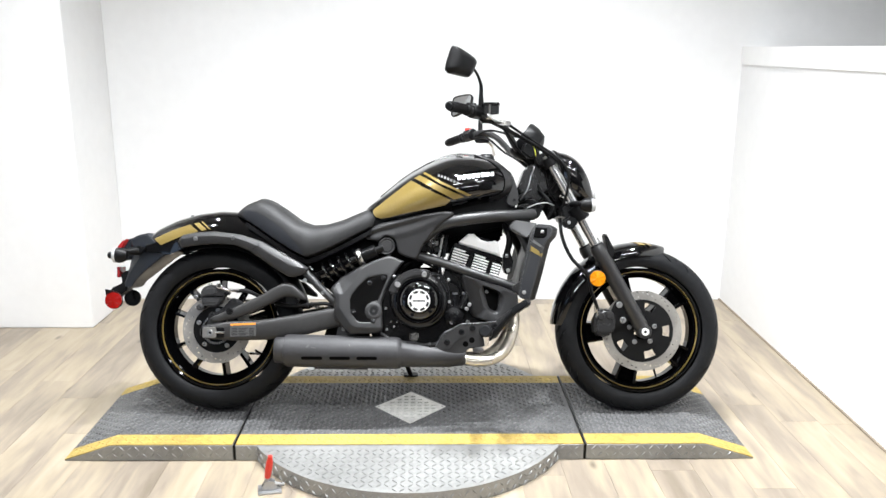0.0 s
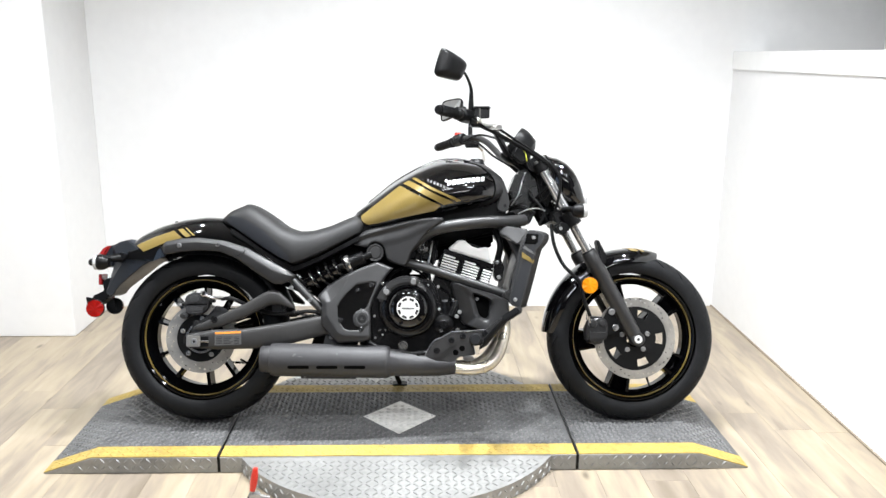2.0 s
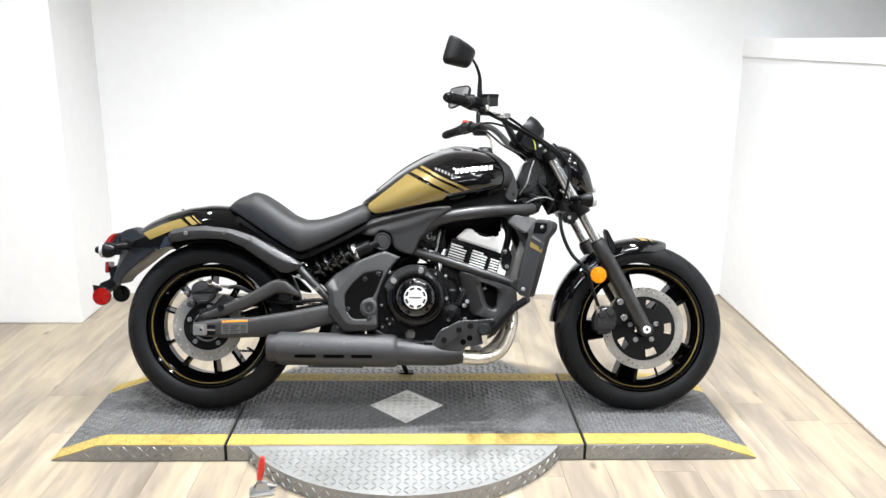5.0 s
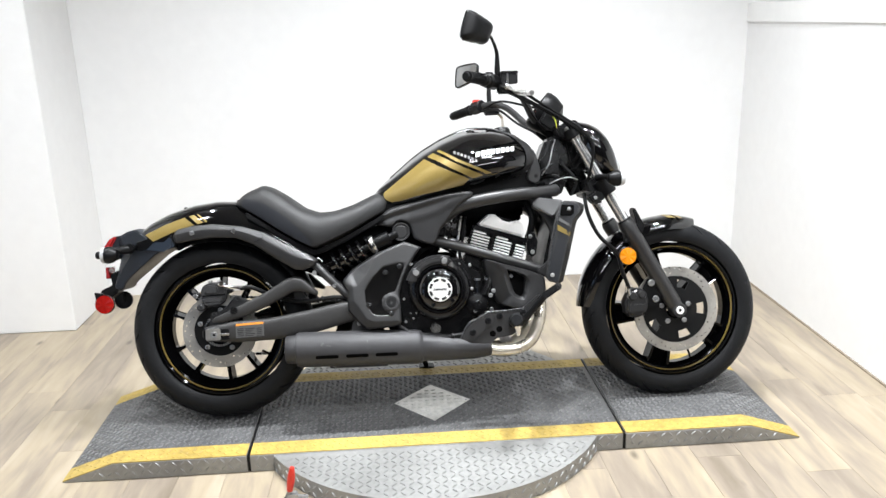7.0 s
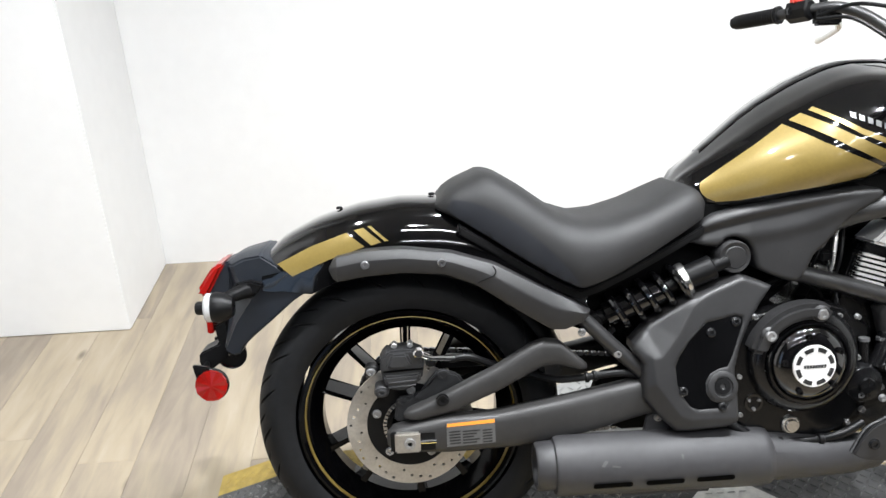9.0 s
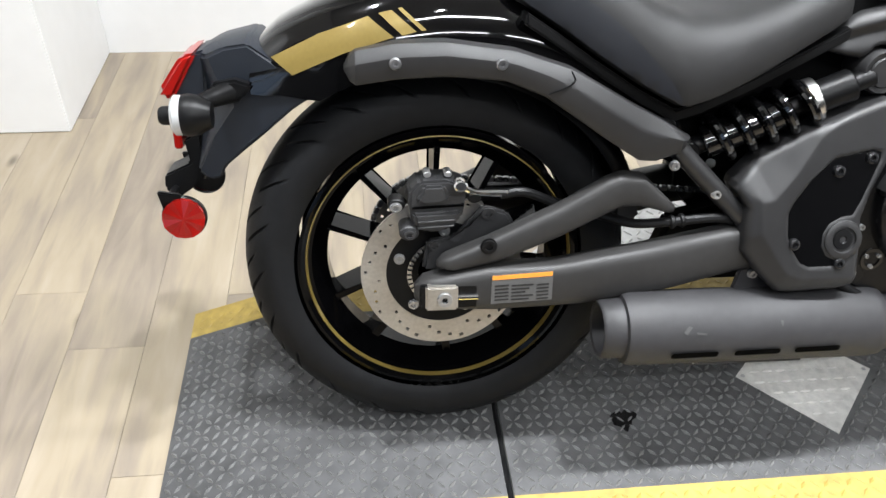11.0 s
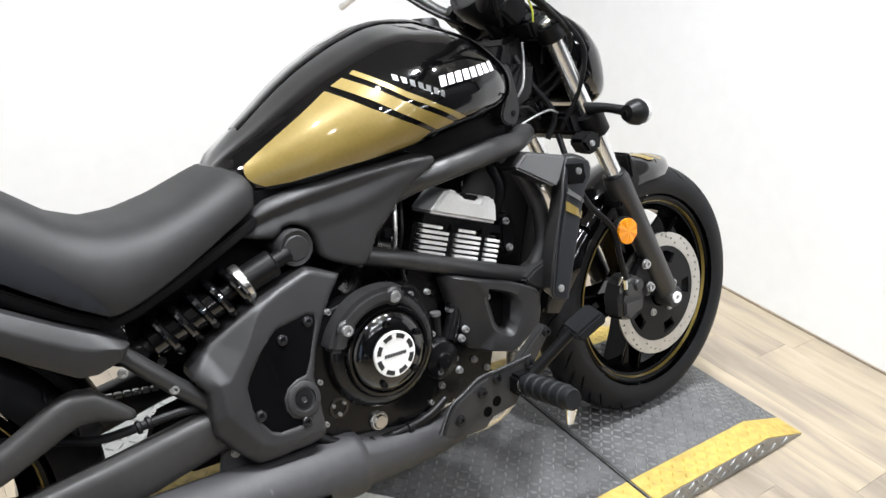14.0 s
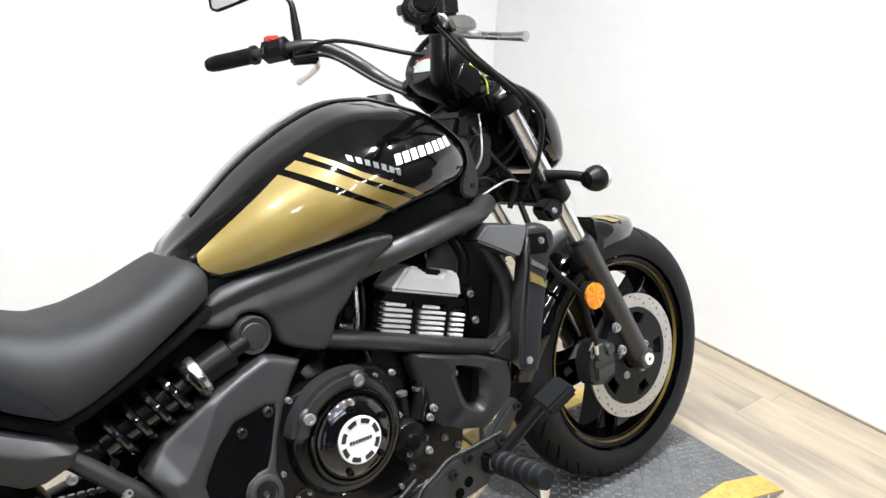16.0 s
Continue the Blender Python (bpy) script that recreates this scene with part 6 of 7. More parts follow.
for x, y, z in ((0.335, -0.145, 0.496), (0.453, -0.138, 0.464), (0.402, -0.150, 0.452), (0.479, -0.153, 0.321)):
    hexbolt(x, y, z, 0.0062, 0.007, parent=bike, name="frame_bolt")

# Radiator and its shrouds.
SHROUD = [(1.172, 0.708), (1.200, 0.706), (1.226, 0.697), (1.232, 0.684), (1.222, 0.662), (1.203, 0.640), (1.195, 0.614), (1.173, 0.524), (1.148, 0.430), (1.108, 0.442), (1.103, 0.463), (1.118, 0.547), (1.141, 0.640), (1.148, 0.664)]
POCKET = [(1.168, 0.694), (1.210, 0.691), (1.207, 0.664), (1.196, 0.655), (1.160, 0.658)]
SHROUD_IN = [(1.158, 0.672), (1.172, 0.699), (1.198, 0.698), (1.222, 0.690), (1.224, 0.684), (1.215, 0.665), (1.196, 0.642), (1.187, 0.614), (1.165, 0.524), (1.142, 0.438), (1.114, 0.447), (1.111, 0.463), (1.126, 0.547), (1.149, 0.640)]


def drawn_in(bm, s, z=0.648, k=0.35):
    """Draws the upper part of a shroud piece inwards."""
    for v in bm.verts:
        if abs(v.co.y) > 0.2:
            v.co.y -= s * k * max(0.0, v.co.z - z)
    return bm


radiator = part("radiator", bevelled(plate([(1.168, 0.70), (1.205, 0.70), (1.145, 0.445), (1.108, 0.452)], -0.112, 0.112), 0.004), BLACK, bike, "black radiator between plastic shrouds")
for s in (-1, 1):
    shroud_bm = plate(SHROUD, s * 0.222, s * 0.160)
    for v in shroud_bm.verts:
        if abs(v.co.y) < 0.2:
            v.co.x += 0.026
    shroud_bm = drawn_in(bevelled(shroud_bm, 0.004, 3), s)
    shroud_tree = BVHTree.FromBMesh(shroud_bm)
    sh = part("radiator_shroud", shroud_bm, MATTE, radiator, "blue-black radiator shroud with a gold stripe", 40)
    part("shroud_face", drawn_in(bevelled(plate(SHROUD_IN, s * 0.2235, s * 0.215), 0.0012, 2), s), SHROUDP, sh, "blue-black smooth face")
    # No hollow here: a dark plate paints the shade of the screw recess.
    part("screw_pocket", drawn_in(bevelled(plate(POCKET, s * 0.2242, s * 0.216), 0.0006, 1), s), HOLE_SHADE, sh, "dark plate painted as recess shade")
    part("shroud_top", hull([(x, s * y, z) for x, y, z in ((1.073, 0.169, 0.696), (1.098, 0.172, 0.722), (1.176, 0.200, 0.710), (1.150, 0.208, 0.667), (1.136, 0.211, 0.655), (1.080, 0.110, 0.690), (1.100, 0.110, 0.724), (1.180, 0.110, 0.710), (1.145, 0.110, 0.655))], 0.005, 3), FRAMEP, sh, "charcoal shroud shoulder", 25)
    part("shroud_wing", bevelled(plate([(1.084, 0.478), (1.110, 0.494), (1.148, 0.508), (1.150, 0.440), (1.112, 0.452), (1.086, 0.468)], s * 0.172, s * 0.120), 0.005, 2), MATTE, sh)
    for z0, z1, h0, h1 in ((0.659, 0.622, 0.011, 0.007), (0.635, 0.600, 0.018, 0.013)):
        x0, x1 = 1.1395 + (z0 - 0.635) * 0.26, 1.1925 + (z1 - 0.600) * 0.27
        part("gold_stripe", decal(shroud_tree, [(x0, z0), (x1, z1), (x1 - h1 * 0.26, z1 - h1), (x0 - h0 * 0.26, z0 - h0)], 0.0014, s), GOLD if h0 > 0.015 else STICKER, sh)
    part("shroud_screw", lathe([(0.007, s * 0.222), (0.007, s * 0.2265), (0.003, s * 0.2275), (0, s * 0.226)], 1.126, 0.461, 16), BOLT, sh)
    part("shroud_screw", lathe([(0.007, s * 0.205), (0.007, s * 0.2155), (0.003, s * 0.2165), (0, s * 0.215)], 1.192, 0.678, 16), DARKBOLT, sh)
for k in range(24):
    f = k / 23
    part("radiator_fin", put(box(-0.002, 0.002, -0.108, 0.108, -0.0012, 0.0012), pose(1.207 - 0.060 * f, 0, 0.69 - 0.235 * f)), DEEP, radiator)

# Plastic cowl below the frame tube, open in the middle.


COWL_OUT = [(0.898, 0.524), (0.925, 0.518), (0.967, 0.503), (1.053, 0.479), (1.100, 0.459), (1.110, 0.448), (1.113, 0.411), (1.106, 0.384), (1.098, 0.376), (1.044, 0.346), (1.034, 0.344), (0.953, 0.367), (0.942, 0.376), (0.936, 0.392), (0.920, 0.450)]
COWL_IN = [(0.984, 0.479), (1.001, 0.475), (1.033, 0.461), (1.041, 0.452), (1.042, 0.440), (1.038, 0.402), (1.033, 0.391), (1.022, 0.391), (1.008, 0.400), (1.001, 0.413), (0.992, 0.446)]
outer = around(COWL_OUT, 1.017, 0.432, 72)
inner = around(COWL_IN, 1.017, 0.432, 72)
bm = bmesh.new()
loops = []
for grow, y in (((1.0, 0.0), -0.130), ((1.0, 0.0), -0.172), ((0.97, 0.03), -0.181), ((0.90, 0.10), -0.186), ((0.26, 0.74), -0.187), ((0.22, 0.78), -0.186), ((0.0, 1.0), -0.172), ((0.0, 1.0), -0.135)):
    ring = []
    for (xo, zo), (xi, zi) in zip(outer, inner):
        x, z = xo * grow[0] + xi * grow[1], zo * grow[0] + zi * grow[1]
        # The edge towards the engine rolls inwards.
        roll = max(0.0, 0.962 - 0.25 * (z - 0.43) - x)
        ring.append(bm.verts.new((x, y + (0.9 * roll if y < -0.15 else 0.0), z)))
    loops.append(ring)
for a, b in zip(loops, loops[1:]):
    for k in range(72):
        bm.faces.new((a[k], b[k], b[(k + 1) % 72], a[(k + 1) % 72]))
bmesh.ops.recalc_face_normals(bm, faces=bm.faces)
cowl = part("lower_cowl", bm, MATTE, bike, "charcoal plastic cowl with an opening", 38)
# Backing sheet that paints the inside of the opening as shade.
part("cowl_back", bevelled(plate([(0.945, 0.49), (1.05, 0.465), (1.06, 0.38), (0.97, 0.385)], -0.150, -0.10), 0.003), INNER_SHADE, cowl)
part("cowl_bolt", disc(0.998, -0.150, 0.460, 0.007, 0.010, 0.001, 14), BOLT, cowl)

# Exhaust.
muf = []
for x, cy, cz, ry, rz in ((0.236, -0.175, 0.246, 0.040, 0.042), (0.240, -0.175, 0.246, 0.044, 0.046), (0.270, -0.174, 0.246, 0.045, 0.047), (0.272, -0.174, 0.245, 0.052, 0.054), (0.282, -0.172, 0.244, 0.056, 0.058),
                          (0.50, -0.168, 0.240, 0.057, 0.058), (0.670, -0.164, 0.236, 0.057, 0.058), (0.685, -0.164, 0.235, 0.054, 0.055), (0.690, -0.163, 0.234, 0.048, 0.048), (0.75, -0.160, 0.230, 0.046, 0.045), (0.86, -0.150, 0.222, 0.043, 0.038), (0.912, -0.145, 0.222, 0.038, 0.032), (0.922, -0.145, 0.222, 0.032, 0.027)):
    muf.append([(x, cy + ry * math.cos(a), cz + rz * math.sin(a)) for a in (2 * math.pi * k / 40 for k in range(40))])
exhaust = part("exhaust", loft(muf, cap=False), EXH, bike, "matt black slash muffler low along the frame", 50)
part("muffler_throat", loft([[(x, -0.175 + r * math.cos(a), 0.246 + r * 1.05 * math.sin(a)) for a in (2 * math.pi * k / 28 for k in range(28))] for x, r in ((0.236, 0.040), (0.2375, 0.0345), (0.26, 0.033), (0.33, 0.033), (0.34, 0.002))], cap=False), EXH, exhaust)
# A dark plug paints the shade deep in the muffler.
part("muffler_bore", loft([[(x, -0.175 + 0.0325 * math.cos(a), 0.246 + 0.034 * math.sin(a)) for a in (2 * math.pi * k / 28 for k in range(28))] for x in (0.262, 0.266)]), HOLE_SHADE, exhaust, "dark plug painted as bore shade")
muf_tree = BVHTree.FromPolygons([Vector(p) for r in muf for p in r], [(i * 40 + k, i * 40 + (k + 1) % 40, (i + 1) * 40 + (k + 1) % 40, (i + 1) * 40 + k) for i in range(len(muf) - 1) for k in range(40)])
for x0, x1 in ((0.337, 0.411), (0.436, 0.509), (0.532, 0.605)):
    ring = [(x0 + 0.004 - 0.004 * math.sin(a), 0.2235 + 0.0055 * math.cos(a)) for a in np.linspace(0, math.pi, 7)] + [(x1 - 0.004 + 0.004 * math.sin(a), 0.2235 - 0.0055 * math.cos(a)) for a in np.linspace(0, math.pi, 7)]
    # Laid-on patch, blackened like the shade in a cut slot.
    part("muffler_slot", decal(muf_tree, ring, 0.0012), HOLE_SHADE, exhaust, "black patch painted as slot shade")
part("heat_flange", bevelled(plate([(0.375, 0.200), (0.575, 0.198), (0.570, 0.178), (0.380, 0.179)], -0.182, -0.186), 0.001), EXH, exhaust)
for x in (0.396, 0.551):
    hexbolt(x, -0.182, 0.185, 0.0055, 0.004, parent=exhaust, name="flange_bolt")
for pts in ([(0.352, 0.262), (0.360, 0.271), (0.366, 0.269), (0.358, 0.259)], [(0.372, 0.262), (0.388, 0.260), (0.388, 0.257), (0.373, 0.259)], [(0.504, 0.272), (0.509, 0.271), (0.508, 0.264), (0.505, 0.264)]):
    part("scuff_mark", decal(muf_tree, pts, 0.0007), SCUFF, exhaust, "pale scuff mark")
part("muffler_tab", bevelled(plate([(0.448, 0.28), (0.458, 0.325), (0.48, 0.338), (0.505, 0.325), (0.525, 0.28)], -0.154, -0.146), 0.002), EXH, exhaust)
part("end_ring", tube([(0.2725, -0.174 + 0.046 * math.cos(a), 0.246 + 0.048 * math.sin(a)) for a in np.linspace(0, 2 * math.pi, 40)], 0.0022, 6, curve=False), EXH, exhaust)
pipe = part("header_pipe", tube([(0.90, -0.145, 0.215), (0.96, -0.143, 0.206), (1.02, -0.138, 0.212), (1.065, -0.13, 0.240), (1.095, -0.115, 0.300), (1.105, -0.09, 0.37), (1.075, -0.055, 0.43), (1.03, -0.05, 0.47)], 0.0205, 18), HEADER, exhaust, "bright heat-tinted header pipe")
part("header_pipe", tube([(0.90, -0.10, 0.215), (1.00, -0.06, 0.215), (1.07, 0.02, 0.26), (1.105, 0.05, 0.34), (1.075, 0.055, 0.43), (1.03, 0.05, 0.47)], 0.0205, 18), HEADER, exhaust, "bright heat-tinted header pipe")

# Footrest bracket, peg and brake pedal.
HEEL = smooth2([(0.817, 0.268), (0.826, 0.287), (0.846, 0.314), (0.872, 0.328), (0.900, 0.340), (0.922, 0.344), (0.926, 0.326), (0.918, 0.303), (0.896, 0.292), (0.879, 0.281), (0.867, 0.263), (0.855, 0.256), (0.828, 0.258), (0.817, 0.268)], 2)[:-1]
rest = part("footrest_bracket", bevelled(plate(HEEL, -0.249, -0.243), 0.002), MATTE, bike, "charcoal footrest bracket with a grey heel plate")
part("back_plate", bevelled(plate([(0.812, 0.266), (0.838, 0.312), (0.905, 0.347), (0.958, 0.350), (1.024, 0.356), (1.036, 0.350), (1.042, 0.330), (1.030, 0.302), (1.008, 0.296), (0.985, 0.270), (0.930, 0.262), (0.915, 0.246), (0.880, 0.246), (0.845, 0.250)], -0.243, -0.232), 0.003), FRAMEP, rest, "satin black footrest back plate")
part("plate_edge", tube([(0.812, -0.2435, 0.268), (0.838, -0.2435, 0.314), (0.870, -0.2435, 0.331), (0.905, -0.2435, 0.349), (0.958, -0.2435, 0.352), (1.024, -0.2435, 0.358)], 0.0016, 6), DARKBOLT, rest)
for x, z in ((0.852, 0.285), (0.903, 0.321), (0.942, 0.335), (1.019, 0.342)):
    hexbolt(x, -0.249 if x < 0.92 else -0.243, z, 0.0085, 0.006, mat=DARKNUT, parent=rest, name="bracket_bolt")
for x, z in ((0.918, 0.278), (0.940, 0.292)):
    # Dark disc laid on the plate as the shade of a hole.
    part("plate_hole", disc(x, -0.2425, z, 0.010, 0.0012, 0.0003, 20), HOLE_SHADE, rest, "dark disc painted as hole shade")
part("bracket_arm", bevelled(plate([(1.00, 0.330), (1.024, 0.356), (1.062, 0.386), (1.078, 0.400), (1.092, 0.392), (1.088, 0.374), (1.060, 0.340), (1.030, 0.310)], -0.226, -0.205), 0.004), FRAMEP, rest)
hexbolt(1.081, -0.226, 0.385, 0.0075, 0.006, mat=DARKNUT, parent=rest, name="bracket_bolt")
PEG0, PEG1 = Vector((0.992, -0.262, 0.318)), Vector((0.974, -0.408, 0.338))
peg = part("footpeg", tube([PEG0, PEG0.lerp(PEG1, 0.08), PEG0.lerp(PEG1, 0.95), PEG1], [0.015, 0.0185, 0.0195, 0.016], 20, curve=False), TYRE, rest, "ribbed black rubber footpeg")
d2 = (PEG1 - PEG0).normalized()
for k in range(5):
    c = PEG0.lerp(PEG1, 0.16 + 0.165 * k)
    part("peg_rib", rod(c - d2 * 0.0085, c + d2 * 0.0090, 0.0218, 20, 0.003), TYRE, peg)
part("peg_feeler", tube([PEG1 + Vector((0.004, 0.012, -0.018)), PEG1 + Vector((0.006, 0.018, -0.050))], [0.012, 0.007], 12, curve=False), CHROME, peg, "bright peg feeler")
part("peg_hinge", bevelled(box(0.972, 1.010, -0.268, -0.235, 0.296, 0.336), 0.006), DEEP, rest)
part("peg_spring", tube([(0.990 + 0.015 * math.cos(a), -0.246 - 0.0008 * a, 0.316 + 0.015 * math.sin(a)) for a in np.linspace(0, 25, 60)], 0.002, 6, curve=False), DARKBOLT, rest)
pedal = part("brake_pedal", tube([(1.000, -0.228, 0.300), (1.022, -0.244, 0.318), (1.055, -0.268, 0.360), (1.090, -0.292, 0.402)], [0.014, 0.0125, 0.011, 0.010], 12), BLACK, rest, "black brake pedal")
part("pedal_pad", put(bevelled(box(-0.032, 0.032, -0.034, 0.034, -0.012, 0.010), 0.005, 2), pose(1.106, -0.304, 0.416, 0, -34, -20)), TYRE, pedal, "rubber pedal pad")
part("pedal_link", rod((0.905, -0.20, 0.268), (0.975, -0.20, 0.262), 0.006, 10, 0.001), BOLT, rest)
part("brake_switch", bevelled(box(0.945, 0.985, -0.215, -0.19, 0.245, 0.262), 0.004), BOLT, rest)
part("yellow_tag", bevelled(plate([(1.040, 0.318), (1.062, 0.330), (1.060, 0.345), (1.038, 0.338)], -0.19, -0.187), 0.001), YELLOW, rest)
# Chain side and side stand, mostly hidden.
stand = part("side_stand", tube([(0.66, 0.15, 0.24), (0.69, 0.235, 0.165), (0.715, 0.312, 0.094)], 0.010, 12), BLACK, bike, "black side stand folded out")
part("stand_foot", put(bevelled(box(-0.03, 0.03, -0.02, 0.02, -0.004, 0.004), 0.003), pose(0.716, 0.318, 0.0895, 15, 0, 0)), BLACK, stand)
run = [(0.60, 0.062, 0.232), (0.45, 0.062, 0.212), (0.30, 0.062, 0.206), (0.14, 0.062, 0.205), (RX + 0.02, 0.062, RZ - 0.104)]
run += [(RX + 0.106 * math.cos(radians(a)), 0.062, RZ + 0.106 * math.sin(radians(a))) for a in range(-105, -290, -15)]
run += [(0.14, 0.062, 0.405), (0.30, 0.062, 0.392), (0.50, 0.062, 0.375)]
track = smooth_line(run, 40)
gone, last = 0.0, track[0]
for a, b in zip(track, track[1:]):
    gone += (b - a).length
    if gone >= 0.0128:
        gone = 0.0
        d = (b - last).normalized()
        turn = Matrix(((d.x, 0, -d.z, b.x), (0, 1, 0, b.y), (d.z, 0, d.x, b.z), (0, 0, 0, 1)))
        part("chain_link", put(bevelled(box(-0.0066, 0.0066, -0.006, 0.006, -0.0046, 0.0046), 0.002, 1), turn), DARKBOLT, bike)
        last = b
part("sprocket", rotor(RX, RZ, 0.06, 0.101, 0.064, 18, 0.006), DISC, bike, "rear chain sprocket")
part("chain_guard", bevelled(plate([(0.06, 0.40), (0.20, 0.395), (0.33, 0.40), (0.33, 0.38), (0.06, 0.37)], 0.05, 0.075), 0.004), BLACK, bike)

# ---- headlamp, bars, mirrors ----
H = [(1.225, 0.985, 0.900, 0.050), (1.235, 0.992, 0.865, 0.078), (1.26, 0.997, 0.825, 0.100), (1.30, 0.990, 0.797, 0.114), (1.328, 0.978, 0.785, 0.114), (1.352, 0.958, 0.780, 0.108), (1.370, 0.928, 0.784, 0.096), (1.380, 0.890, 0.796, 0.078), (1.386, 0.862, 0.815, 0.050)]
rings = []
for x, top, low, w in H:
    w *= 1.10
    mid, hh = (top + low) / 2, (top - low) / 2
    rings.append([(x - 0.018 * math.sin(a), w * math.copysign(abs(math.cos(a)) ** 0.8, math.cos(a)), mid + hh * math.copysign(abs(math.sin(a)) ** 0.8, math.sin(a))) for a in (2 * math.pi * k / 40 for k in range(40))])
lampcowl = part("headlamp", loft(rings), GLOSS, bike, "gloss black headlamp cowl", 60)
bm = loft([[(x + 0.004 - 0.018 * math.sin(a), w * 0.8 * math.cos(a), 0.846 + 0.045 * k2 * math.sin(a)) for a in (2 * math.pi * k / 32 for k in range(32))] for x, w, k2 in ((1.376, 0.095, 1.2), (1.386, 0.085, 1.05), (1.390, 0.05, 0.6), (1.391, 0.01, 0.1))])
part("headlamp_lens", bm, CLEAR, lampcowl, "clear headlamp lens", 60)
part("cowl_edge", tube([(1.262 - 0.018 * math.sin(a), 0.112 * math.copysign(abs(math.cos(a)) ** 0.8, math.cos(a)), 0.911 + 0.088 * math.copysign(abs(math.sin(a)) ** 0.8, math.sin(a))) for a in np.linspace(0, 2 * math.pi, 48)], 0.0028, 6, curve=False), BLACK, lampcowl)
part("headlamp_bracket", bevelled(plate([(1.20, 0.93), (1.25, 0.95), (1.29, 0.86), (1.25, 0.80), (1.22, 0.84)], -0.06, 0.06), 0.006), BLACK, lampcowl)
for s in (-1, 1):
    sg = part("front_signal", tube([(1.300, s * 0.125, 0.786), (1.315, s * 0.165, 0.786), (1.332, s * 0.205, 0.778)], [0.013, 0.0095, 0.011], 14), BLACK, bike, "black front turn signal on a stalk")
    part("signal_body", put(lathe([(0.004, -0.030), (0.016, -0.028), (0.0245, -0.012), (0.027, 0.002), (0.025, 0.010)], 0, 0, 28), pose(1.340, s * 0.220, 0.776, 0, 0, -90)), BLACK, sg)
    part("signal_lens", put(lathe([(0.025, 0.009), (0.025, 0.016), (0.021, 0.024), (0, 0.028)], 0, 0, 28), pose(1.340, s * 0.220, 0.776, 0, 0, -90)), CLEAR, sg, "clear signal lens")
    shift(sg, 0.016, 0.006, -0.001)
# The whole front end stands a little ahead.
for ob in (front, fd, fc, fork, ff, lampcowl):
    shift(ob, 0.016, 0.006, -0.001)
# Instrument pod.
POD = pose(1.166, 0, 1.024) @ pose(0, 0, 0, 0, 0, -90) @ pose(0, 0, 0, -38, 0, 0) @ Matrix.Diagonal((1.12, 1.1, 1.12, 1))
meter = part("instrument_pod", put(lathe([(0, -0.030), (0.050, -0.030), (0.053, -0.038), (0.059, -0.038), (0.064, -0.028), (0.064, -0.004), (0.056, 0.028), (0.034, 0.044), (0, 0.048)], 0, 0, 48), POD), BLACK, bike, "black round instrument pod with its dial towards the rider")
part("meter_face", put(disc(0, -0.030, 0, 0.0495, 0.0012, 0.0003, 40), POD), INK, meter, "dark dial face")
part("display_window", put(bevelled(plate(smooth2([(-0.032, -0.030), (0.032, -0.030), (0.037, -0.006), (0.0, -0.002), (-0.037, -0.006), (-0.032, -0.030)], 2)[:-1], -0.0330, -0.0308), 0.0006, 1), POD), LCD, meter, "pale grey display window")
for k in range(13):
    c = radians(200 - 220 * k / 12)
    r0 = 0.037 if k % 2 == 0 else 0.041
    part("dial_tick", put(rod((r0 * math.cos(c), -0.0314, r0 * math.sin(c)), (0.046 * math.cos(c), -0.0314, 0.046 * math.sin(c)), 0.0009, 5), POD), WHITE, meter)
part("needle", put(rod((0, -0.0330, 0.0), (-0.036, -0.0330, -0.004), 0.0011, 6), POD), REDP, meter, "red needle")
part("indicator_box", bevelled(plate([(1.125, 0.985), (1.150, 1.030), (1.190, 1.022), (1.200, 0.975), (1.165, 0.955)], -0.085, -0.052), 0.007, 3), BLACK, meter)
part("meter_stay", bevelled(plate([(1.15, 0.96), (1.16, 1.00), (1.20, 1.01), (1.215, 0.95)], -0.035, 0.035), 0.006), BLACK, meter)
